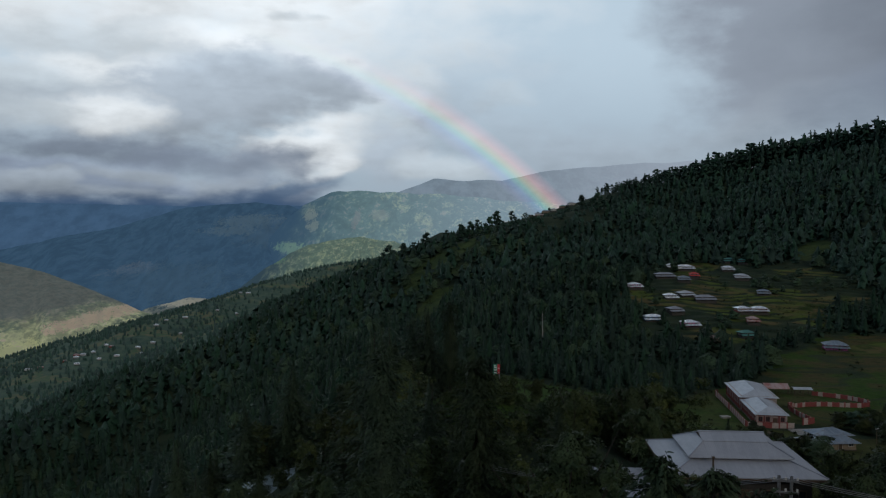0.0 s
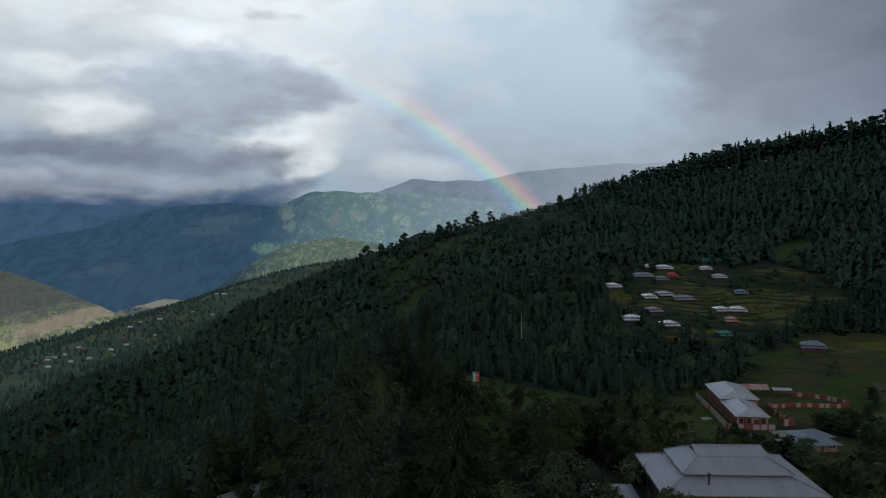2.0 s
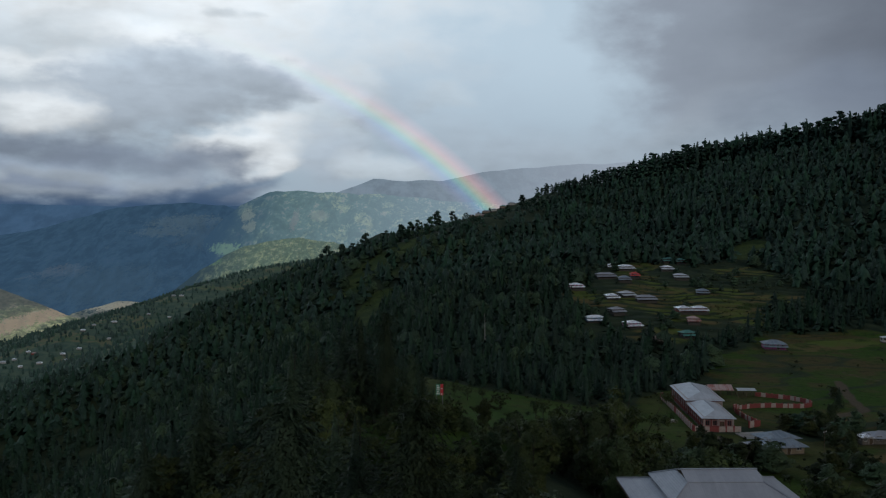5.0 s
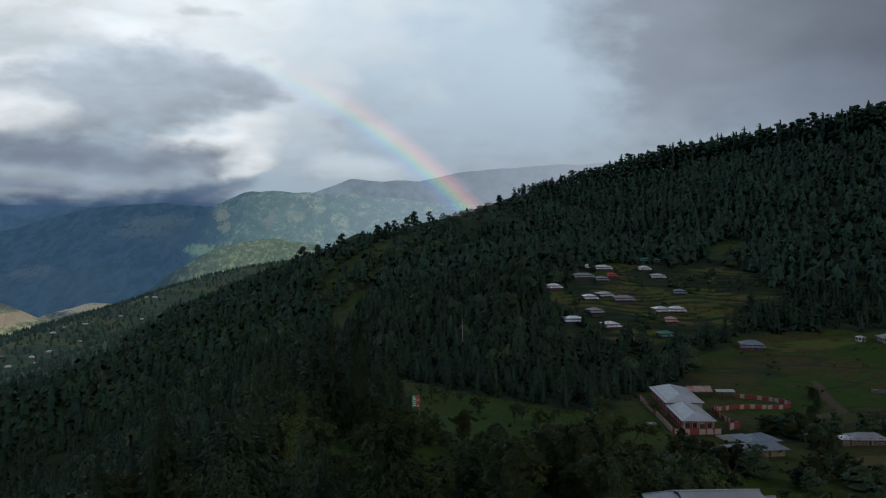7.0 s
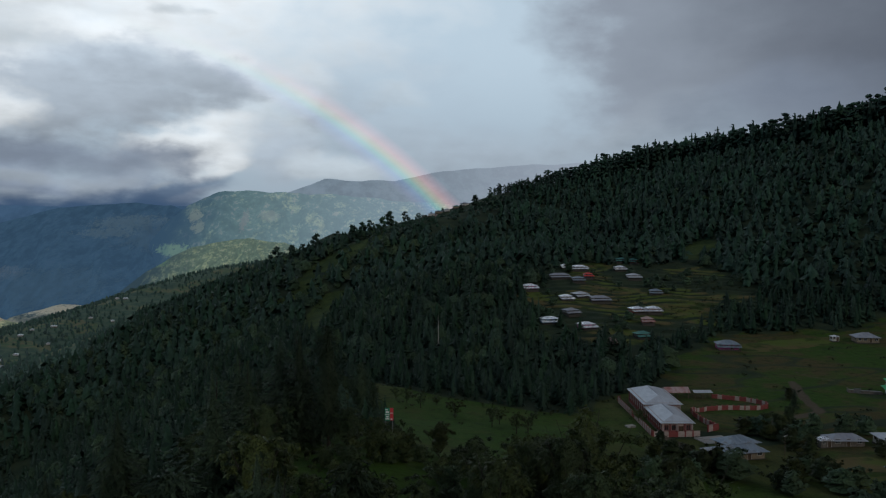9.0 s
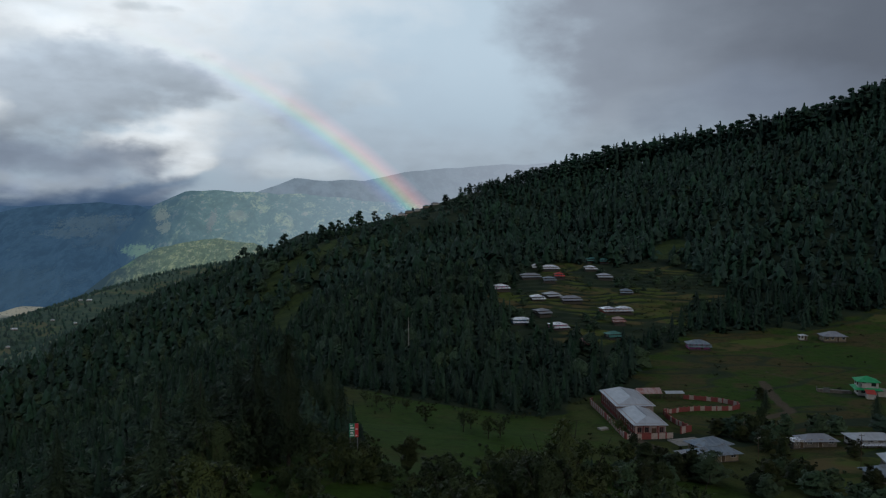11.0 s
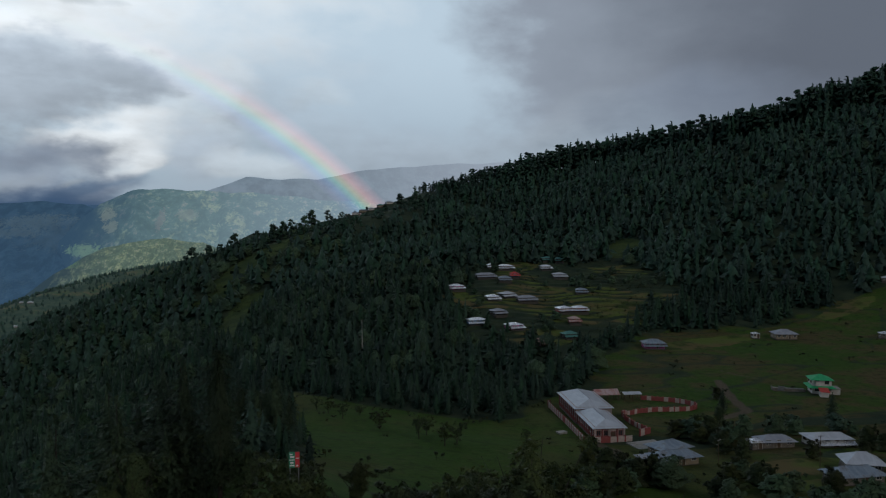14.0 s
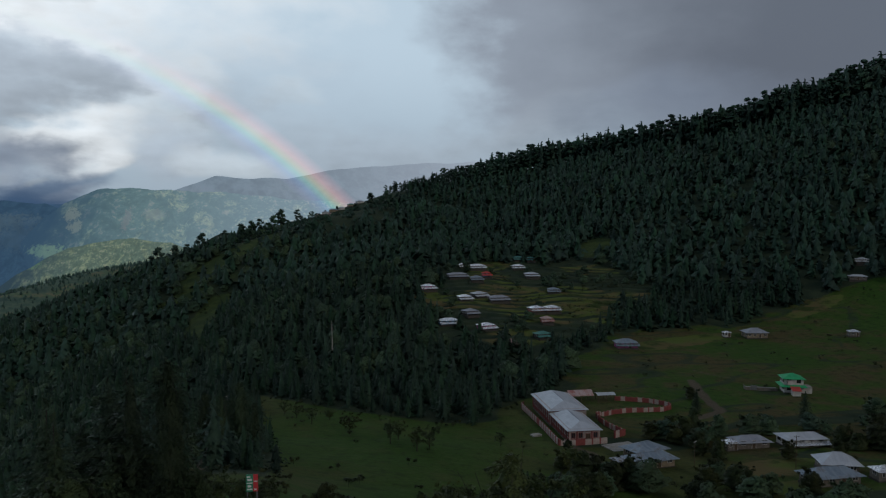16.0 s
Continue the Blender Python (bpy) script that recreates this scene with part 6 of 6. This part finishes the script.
x, y = scatter(4.9, lambda x, y: wood(x, y) * (r_of(x, y) > 165) * (r_of(x, y) <= 310) * ((x < 20) | (y > 246)))
lot("forest_edge", "dark conifer wood at the edge of the meadow", rows_of(x, y, 0.38, 0.85), low_templates, CONIFER_MID, "forest")
x, y = scatter(10, lambda x, y: (0.30 + 0.55 * step(fbm(x, y, 80, 3, 57) - 0.02, 0.06)) * (r_of(x, y) > 620) * (r_of(x, y) < 1950) * on_far_spur(x, y) * ~behind_crest(x, y))
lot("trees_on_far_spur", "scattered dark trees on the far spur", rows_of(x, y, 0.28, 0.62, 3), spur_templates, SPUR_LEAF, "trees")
x, y = scatter(8.0, lambda x, y: 0.5 * ((spur_crest(x, y) < 48) | (np.hypot(x - 135, y - 935) < 46)) * (x > 0) * (r_of(x, y) < 1020))
lot("crest_scrub", "low scrub and small trees round the ridge-top hamlet", rows_of(x, y, 0.25, 0.6), leafy_templates, CONIFER_FAR, "bushes")
# broadleaved groves: village gardens, hedges by the farm buildings
x, y = scatter(8.5, lambda x, y: 0.62 * village_at(x, y) * step(fbm(x, y, 34, 3, 63) - 0.02, 0.05))
lot("village_trees", "garden trees between the village houses", rows_of(x, y, 0.5, 0.95, 4), grove_templates, BROAD_FAR, "trees")
x, y = scatter(7.0, lambda x, y: 0.55 * blob(x, y, 150, 190, 62, 40, 0, 0.4) * step(fbm(x, y, 24, 2, 67) - 0.02, 0.04) * (1 - crop_at(x, y)))
lot("farm_trees", "dark garden trees round the farm buildings", rows_of(x, y, 0.5, 1.05, 4), grove_templates, BROAD_FAR, "trees")
x, y = scatter(5.2, lambda x, y: (0.22 * meadow_at(x, y) * step(fbm(x, y, 36, 3, 71) - 0.13, 0.03) + 0.6 * village_at(x, y) * step(fbm(x, y, 20, 2, 73) - 0.06, 0.03) + 0.35 * blob(x, y, 2, 600, 10, 70, -14, 0.6) + 0.75 * meadow_at(x, y) * (1 - meadow_at(x, y + 7)) * (x < 100) + 0.45 * meadow_at(x, y) * (banks(x, y) < 0.8) * (x > 104) * 0.3) * (r_of(x, y) < 680) * (1 - earth_at(x, y)))
lot("bushes", "low dark bushes in meadow and terraces", rows_of(x, y, 0.35, 0.8, 3), bush_templates, BUSH, "bushes")

x, y = scatter(3.6, lambda x, y: 0.5 * village_at(x, y) * np.clip(1.15 - tread(x, y) + 0.5 * step(fbm(x, y, 22, 3, 75) - 0.03, 0.03), 0, 1))
lot("terrace_scrub", "dark scrub on the terrace banks", rows_of(x, y, 0.25, 0.6, 3), bush_templates, BUSH, "bushes")

# ---- the trees of the near hill, each a thing of its own ----
near_pines = [tree("pine_tree", "dark green pine with drooping needle sprays", conifer_shape(t, s, 34, 12, 13, b, 0.34, f, 0.30, 0.34, False), CONIFER, "trees of the near hill")
              for t, s, b, f in ((11.5, 2.5, 0.06, 0.35), (13.0, 2.7, 0.12, 0.6), (10.0, 2.4, 0.05, 0.45), (12.0, 2.7, 0.2, 0.8))]
near_broad = [tree("broadleaf_tree", "dull green broadleaved tree with uneven crown", broadleaf_shape(t, s, n, 3200, 0.22), BROAD, "trees of the near hill")
              for t, s, n in ((8.5, 3.2, 9), (7.2, 2.9, 8), (9.2, 3.0, 10), (6.4, 2.7, 8))]
near_bush = [tree("bush", "dull green bush on the near slope", broadleaf_shape(t, s, 6, 1300, 0.14), BROAD, "bushes of the near hill") for t, s in ((2.8, 1.7), (2.2, 1.5))]
light_pines = [tree("pine_tree", "dark green pine among the hillside wood", fir(t, s, 34, 17, b, f, 0.30, 0.42, 0.17, True, 3), CONIFER, "trees of the near hill")
               for t, s, b, f in ((12.0, 2.8, 0.08, 0.15), (14.0, 3.0, 0.12, 0.4), (10.5, 2.6, 0.05, 0.05))]
light_broad = [tree("broadleaf_tree", "dull green broadleaved tree in the hillside wood", broadleaf_shape(t, s, 8, 1300, 0.32), BROAD, "trees of the near hill") for t, s in ((8.0, 3.2), (7.0, 2.9), (9.0, 3.3))]
first_use = set()


def plant(kind, x, y, s, turn=0.0):
    """Sets a tree of a kind at a place; the first one is the model itself."""
    m = pose(x, y, spot(x, y) - 0.1, 0, 0, turn) @ Matrix.Scale(s, 4)
    if kind.name in first_use:
        return copy_thing(kind, m)
    first_use.add(kind.name)
    kind.matrix_basis = m
    return kind


def tall_of(kind):
    return max(v.co.z for v in kind.children[1].data.vertices)


TALL = {k.name: tall_of(k) for k in near_pines + near_broad + near_bush + light_pines + light_broad}
crest_pines = [tree("old_pine", "old round-headed pine on the open crest", pine(14.0, r, 9, 26, b, True), CREST_NEEDLES, "crest pines") for r, b in ((4.4, 0.3), (3.8, 0.4), (4.8, 0.2))]
for k, (tx, ty, tall) in enumerate(((-14, 727, 20), (5, 717, 15.5), (19, 710, 15.8), (26, 710, 11.5), (33, 708, 14.8), (44, 705, 14), (55, 747, 13.5), (69, 744, 13.2), (131, 792, 7), (145, 790, 11.8), (154, 788, 11.5), (-53, 745, 16.5), (-37, 738, 12.2), (-27, 730, 14), (162, 786, 17))):
    plant(crest_pines[k % 3], tx, ty, tall / 14.0, 67 * k)
# open views: over the hall, over the meadow and over the farm buildings no tree stands higher than this slope below the eye
VIEW = [(0.5, 8, 11.5, 34, 23.5, 47), (0, 0, 2.2, 6.4, 14.2, 86), (0.5, 8, 2.2, 6.4, 15.0, 78), (2.5, 19, 1.0, 6.5, 15.6, 68), (5, 37, -2.0, 5.0, 21.2, 50), (4, 30, -9, 3, 13.0, 150), (5, 37, 4.5, 22, 21.2, 150), (5, 37, 17, 44, 19.4, 150), (1.4, 18.6, 5.5, 16, 17.4, 150), (5, 37, -2.5, 4.5, 18.8, 135), (0, 2, -18.5, -10.5, 20.6, 80), (0, 3, 12, 33, 19.8, 56), (0, 3, 5, 33, 13.6, 150)]


def fits(x, y, top):
    for ex, ey, a0, a1, fall, most in VIEW:
        a, d = math.degrees(math.atan2(x - ex, y - ey)), math.hypot(x - ex, y - ey)
        if a0 < a < a1 and 8 < y - ey and d < most and top > -0.5 - d * math.tan(radians(fall)):
            return False
    return True


plant(near_broad[0], 7.6, 45.0, 1.3, 20)
plant(near_broad[2], 12.6, 54.6, 0.62, 200)
for k, (tx, ty, s) in enumerate(((16.6, 54.0, 0.52), (19.2, 54.6, 0.5), (22.0, 54.2, 0.46), (24.8, 54.6, 0.5), (27.6, 54.4, 0.44), (30.6, 55.0, 0.5), (33.2, 57.0, 0.55))):
    plant(near_broad[k % 4], tx, ty, s, 70 * k)
plant(near_pines[0], 7.3, 24.5, 1.29, 0)
plant(near_pines[2], 8.9, 24.0, 1.455, 70)
plant(near_pines[3], 10.3, 23.4, 1.165, 140)
plant(near_pines[1], 1.0, 93.0, 0.92, 30)
plant(light_pines[0], -1.8, 96.0, 1.0, 60)
for k, (tx, ty, s) in enumerate(((-17.2, 79.6, 1.0), (-19.6, 78.2, 1.1), (-22.0, 79.0, 1.2), (-15.0, 82.0, 0.9))):
    plant(near_bush[k % 2], tx, ty, s, 75 * k)
plant(light_pines[1], -4.0, 100.5, 0.85, 10)
# a belt of broadleaved trees and scrub along the brow above the meadow
for k, (tx, ty, fall) in enumerate(((11.5, 92, 21.4), (13.5, 95.5, 21.3), (15.5, 92.5, 20.3), (18.0, 96.5, 19.8), (20.5, 93.0, 21.0), (23.0, 97.0, 20.4), (26.0, 94.0, 21.2), (28.5, 98.0, 20.6), (31.5, 95.0, 20.0), (34.0, 99.5, 20.8), (37.5, 97.0, 21.0), (41.0, 101.0, 20.2), (14.0, 86.5, 22.5), (19.0, 87.0, 22.6), (24.5, 87.5, 22.4), (30.0, 88.5, 22.2), (36.0, 90.5, 22.0), (45.0, 104.0, 20.6))):
    kind = (near_broad + light_broad)[k % 7]
    top = -0.5 - math.hypot(tx - 5, ty - 37) * math.tan(radians(max(fall, 20.9)))
    plant(kind, tx, ty, max((top - spot(tx, ty)) / TALL[kind.name], 0.35), 61 * k)
for k, (tx, ty) in enumerate(((5.7, 86.3), (7.1, 86.4), (6.4, 85.9))):
    plant(near_bush[0], tx, ty, 1.08, 110 * k)
for k, (tx, ty) in enumerate(((4.9, 85.6), (6.3, 85.0), (7.7, 85.6), (9.2, 86.6))):
    plant(near_bush[k % 2], tx, ty, 0.8, 80 * k)
# grass and knee-high scrub where the shoulder lies open
x, y = scatter(2.3, lambda x, y: 0.7 * (x > -16) * (x < 15) * (y > 54) * (y < 156))
keep = np.array([fits(a, b, spot(a, b) + 1.3) and not (abs(a - 6.4) < 1.2 and abs(b - 87) < 1.5) for a, b in zip(x, y)])
lot("slope_scrub", "knee-high scrub on the open shoulder", rows_of(x[keep], y[keep], 0.18, 0.45, 3), bush_templates, BUSH, "bushes")
# low scrub on the open slope below the signboard
for gx0 in np.arange(1.0, 10.0, 2.9):
    for gy0 in np.arange(58.0, 85.0, 3.3):
        px, py, size, pick = gx0 + rng.uniform(-1.2, 1.2), gy0 + rng.uniform(-1.4, 1.4), rng.uniform(0.7, 1.25), rng.integers(0, 2)
        if fits(px, py, spot(px, py) + size * TALL[near_bush[pick].name]):
            plant(near_bush[pick], px, py, size, rng.uniform(0, 360))
count, more = 0, []
for gx0, gy0 in sorted(((gx0, gy0) for gx0 in np.arange(-112, 112, 5.2) for gy0 in np.arange(10, 190, 5.2)), key=lambda p: math.hypot(*p)):
    px, py = gx0 + rng.uniform(-2.0, 2.0), gy0 + rng.uniform(-2.0, 2.0)
    a, d = math.degrees(math.atan2(px, py - 8)), math.hypot(px, py)
    pick, size, turn = rng.uniform(), rng.uniform(0.62, 1.12), rng.uniform(0, 360)
    if not -38 < a < 46 or d > 205 or (d > 168 and px < 20):
        continue
    if float(keep_clear(np.array([px]), np.array([py]), 1.0)[0]) or float(field(np.array([px]), np.array([py]), WEST_MEADOW, 5.0)[0]) > 0.4 or (px > 70 and float(open_land(np.array([px]), np.array([py]))[0]) > 0.4) or (abs(px - 3) < 5 and 80 < py < 92) or (0.5 < px < 10.0 and 60 < py < 90):
        continue
    conifers = 0.62 if px < 2 else 0.16
    pine = pick < conifers
    kinds = (near_pines if pine else near_broad) if d < 52 else (light_pines if pine else light_broad)
    kind = kinds[rng.integers(0, len(kinds))]
    base = spot(px, py)
    while size > 0.3 and not fits(px, py, base + size * TALL[kind.name]):
        size *= 0.85
    if count >= 215:
        if px > 4 and float(fbm(px, py, 26, 3, 83)) < 0.02 + 0.04 * (py > 120):
            continue
        if size < 0.5 and not fits(px, py, base + 2.6):
            continue
        more.append((px, py, size, turn, rng.integers(0, 3) + (10 if size < 0.5 else 0 if pine else 5)))
        continue
    if size < 0.45:
        kind, size = near_bush[rng.integers(0, 2)], rng.uniform(0.7, 1.1)
        if not fits(px, py, base + size * TALL[kind.name]):
            continue
    plant(kind, px, py, size, turn)
    count += 1
more = np.array(more)
pines = more[more[:, 4] < 5]
pines[:, 2] *= 0.8
if len(pines):
    lot("hillside_pines", "dark pines lower down the near hillside", pines, low_templates, CONIFER_MID, "trees")
scrub = more[more[:, 4] >= 10]
scrub[:, 4] -= 10
scrub[:, 2] = rng.uniform(0.5, 0.9, len(scrub))
if len(scrub):
    lot("hillside_scrub", "low scrub on the near hillside", scrub, bush_templates, BUSH, "bushes")
leafy = more[(more[:, 4] >= 5) & (more[:, 4] < 10)]
leafy[:, 4] -= 5
if len(leafy):
    lot("hillside_broadleaves", "dull green broadleaved trees lower down the hillside", leafy, grove_templates, BROAD_FAR, "trees")
# single trees in the meadows
meadow_trees = [tree("fruit_tree", "bare-branched fruit tree in the meadow", broadleaf_shape(t, s, 10, 900, 0.34, 0.7), BROAD, "meadow trees") for t, s in ((7.2, 3.0), (6.4, 3.2))]
TALL.update({k.name: tall_of(k) for k in meadow_trees})
for k, (tx, ty, s) in enumerate(((27.4, 247.7, 0.8), (35.9, 235.1, 1.0), (43.8, 220.2, 1.15), (47.2, 226.5, 0.9), (48.3, 211.2, 1.1), (52.1, 213.3, 1.05), (72.7, 219.5, 0.75), (21, 262, 0.7), (24, 256, 0.8), (33, 253, 0.6))):
    plant(meadow_trees[k % 2], tx, ty, s, 47 * k)
for k, (tx, ty, s) in enumerate(((0.6, 190.0, 1.0), (3.6, 184.0, 1.12), (7.2, 184.7, 1.15), (10.2, 193.5, 1.0), (-4.5, 188.0, 1.1), (5.5, 190.5, 0.9))):
    plant(near_pines[(3, 1, 3, 1, 3, 3)[k]], tx, ty, s, 83 * k)
for k, (tx, ty, s) in enumerate(((153, 251, 0.62), (173, 225, 0.8), (137, 229, 0.75), (133, 226, 0.7), (131, 231, 0.62), (62, 151, 0.8), (66, 158, 0.6), (90, 185, 0.6), (122, 196, 0.6), (127, 204, 0.7))):
    plant((light_pines if k < 2 or 4 < k < 8 else light_broad)[k % 3], tx, ty, s, 31 * k)
# dark trees round the farm buildings, and at the foot of the near hill
garden_trees = [tree("garden_tree", "dark broadleaved tree beside the farm buildings", broadleaf_shape(t, s, 7, 560, 0.42), BROAD_MID, "farm trees") for t, s in ((6.5, 3.0), (5.4, 2.8), (7.4, 3.1))]
TALL.update({k.name: tall_of(k) for k in garden_trees})
for k, (tx, ty, s) in enumerate((
    (118.2, 222.2, 0.9), (121.9, 215.4, 1.0), (129.5, 222.8, 0.9), (131.0, 233.1, 0.7), (127.2, 213.6, 1.0), (124.0, 208.4, 0.9), (121.5, 203.7, 0.8), (122.6, 198.0, 0.8), (135.8, 223.9, 0.6),
    (160.5, 197.7, 1.1), (160.2, 191.7, 1.0), (164.1, 190.2, 1.2), (179.8, 204.5, 1.2), (195.8, 222.2, 1.1), (137.9, 191.2, 0.8), (111.6, 184.2, 0.9),
    (148.3, 217.8, 0.6), (80.9, 189.1, 1.2), (86.1, 192.4, 1.0), (85.9, 183.3, 1.3), (92.6, 188.6, 0.9), (89.5, 180.0, 1.2), (80.5, 198.2, 0.9), (159.1, 263.3, 0.8), (89.2, 214.1, 0.6),
    (114.4, 176.7, 0.8), (109.4, 174.0, 1.0), (103.8, 175.7, 1.1), (123.0, 166.9, 1.0), (149.1, 164.4, 1.0), (64, 176, 1.0), (58, 168, 0.8), (72, 172, 1.1), (78, 176, 1.2), (97, 170, 1.0), (168.0, 181.0, 1.1), (172.0, 193.0, 1.3), (152.5, 190.0, 0.8))):
    plant(garden_trees[k % 3], tx, ty, s, 53 * k)
for kind in garden_trees + near_pines + near_broad + near_bush + light_pines + light_broad + meadow_trees:
    if kind.name not in first_use:
        plant(kind, -60, 40, 0.6)

# ---- small things ----
SIGN_GREEN = plain("sign_green", (0.03, 0.28, 0.16), (0.02, 0.22, 0.12), 0.6, 0.5)
SIGN_RED = plain("sign_red", (0.62, 0.05, 0.06), (0.52, 0.04, 0.05), 0.6, 0.5)
SIGN_WHITE = plain("sign_white", (0.8, 0.8, 0.8), (0.7, 0.7, 0.7), 0.6, 0.5)
board = tagged(new("signboard"), "green and red roadside signboard on two posts", "sign")
board.matrix_basis = pose(6.4, 87.5, spot(6.4, 87.5), 0, 0, -6)
up = -19.05 - spot(6.4, 87.5)
part("panel", box(-0.38, 0.07, -0.02, 0.02, up - 0.02, up + 1.1), SIGN_GREEN, board, "green half of the board")
part("panel", box(0.074, 0.38, -0.02, 0.02, up - 0.02, up + 1.1), SIGN_RED, board, "red half of the board")
for k, (x0, x1, z0, z1) in enumerate(((-0.32, 0.02, 0.08, 0.18), (-0.28, -0.04, 0.26, 0.40), (-0.34, 0.03, 0.50, 0.57), (-0.30, 0.0, 0.68, 0.82), (-0.32, -0.1, 0.90, 0.99), (0.14, 0.28, 0.06, 0.16), (0.12, 0.34, 0.62, 0.68))):
    part("bar", box(x0, x1, -0.034, -0.024, up + z0, up + z1), SIGN_WHITE, board)
for sx in (-0.30, 0.30):
    part("post", box(sx - 0.04, sx + 0.04, 0.024, 0.10, -0.6, up + 1.1), STEEL, board)


def power_pole(label, x, y, tall, twin=True, turn=0.0):
    root = tagged(new("power_pole"), label, "pole", "power poles")
    root.matrix_basis = pose(x, y, spot(x, y), 0, 0, turn)
    for sx in ((-0.35, 0.35) if twin else (0.0,)):
        part("post", tube_shape((sx, 0, -0.8), (sx, 0, tall), 0.10 if twin else 0.07), STEEL if twin else DARK_WOOD, root)
    for z in ((tall - 0.25, tall - 0.95, tall - 1.7) if twin else (tall - 0.3,)):
        part("crossarm", box(-0.75, 0.75, -0.16, -0.08, z - 0.06, z + 0.06), STEEL, root)
        for sx in (-0.65, 0, 0.65):
            part("insulator", merge(box(sx - 0.05, sx + 0.05, -0.17, -0.07, z + 0.06, z + 0.22)), WHITE_WALL, root)
    return root


def cable(label, a, b, sag, r=0.02):
    pts = [np.array(a) + (np.array(b) - np.array(a)) * k / 14 - np.array((0, 0, 4 * sag * (k / 14) * (1 - k / 14))) for k in range(15)]
    v, t = tube(pts, [r] * 15, 4)
    return tagged(new("power_cable", mesh_of("power_cable", v, t, STEEL)), label, "cable", "power cables")


power_pole("twin-post steel power pole beside the hall", 20.6, 44.6, 8.4, True, -12)
for dx in (-0.65, 0, 0.65):
    top = spot(20.6, 44.6) + 8.3
    cable("thin dark power cable over the near hill", (20.6 + dx, 44.5 - dx * 0.2, top), (2.0 + dx, 58.0, -19.5), 1.1)
    cable("thin dark power cable towards the houses", (20.6 + dx, 44.5 - dx * 0.2, top), (44.0 + dx, 40.0, -17.5), 0.8)
power_pole("single steel power pole beside the road", 2.0, 58.0, 5.6, False, 60)
power_pole("single steel power pole at the field edge", 44.0, 40.0, 8.0, False, 20)
for k, (tx, ty, tall) in enumerate(((133.5, 183.5, 8.0), (112.5, 193.0, 6.5))):
    power_pole("single grey power pole near the farm buildings", tx, ty, tall, False, 30 * k)


# a dead pale trunk rising out of the wood
dead = tagged(new("dead_tree"), "bare pale trunk standing in the wood", "tree")
dead.matrix_basis = pose(47.0, 352.0, spot(47, 352))
v, t = tube([(0, 0, -1), (0.2, 0, 9), (0.1, 0.2, 19)], (0.28, 0.2, 0.06), 6)
part("trunk", (v, [tuple(f) for f in t]), CONCRETE, dead)
for z, a in ((9, 0.4), (11.5, 2.6), (13, 4.1), (15, 1.2), (16.5, 5.2)):
    v, t = tube([(0.1, 0.1, z), (0.1 + math.cos(a) * 1.0, 0.1 + math.sin(a) * 1.0, z + 0.5)], (0.05, 0.02), 4)
    part("limb", (v, [tuple(f) for f in t]), CONCRETE, dead)

# loose timber and a board in the school meadow, a white goal-like frame beside the road
plank = tagged(new("tabletop"), "pale concrete tank cover in the grass", "slab")
plank.matrix_basis = pose(88.0, 232.0, spot(88, 232), 0, 0, 12)
part("cover", merge(box(-1.3, 1.3, -0.9, 0.9, -0.4, 0.35), box(-1.4, 1.4, -1.0, 1.0, 0.352, 0.5)), CONCRETE, plank)
rail = tagged(new("railing"), "white post-and-rail railing beside the track", "railing")
rail.matrix_basis = pose(5.2, 302.0, spot(5.2, 302), 0, 0, 70)
for k in range(6):
    part("post", box(k * 1.5 - 4, k * 1.5 - 3.85, -0.07, 0.07, -0.5, 1.2), WHITE_WALL, rail)
for z in (0.5, 1.0):
    part("rail", box(-4.1, 3.7, -0.13, -0.075, z - 0.06, z + 0.06), WHITE_WALL, rail)
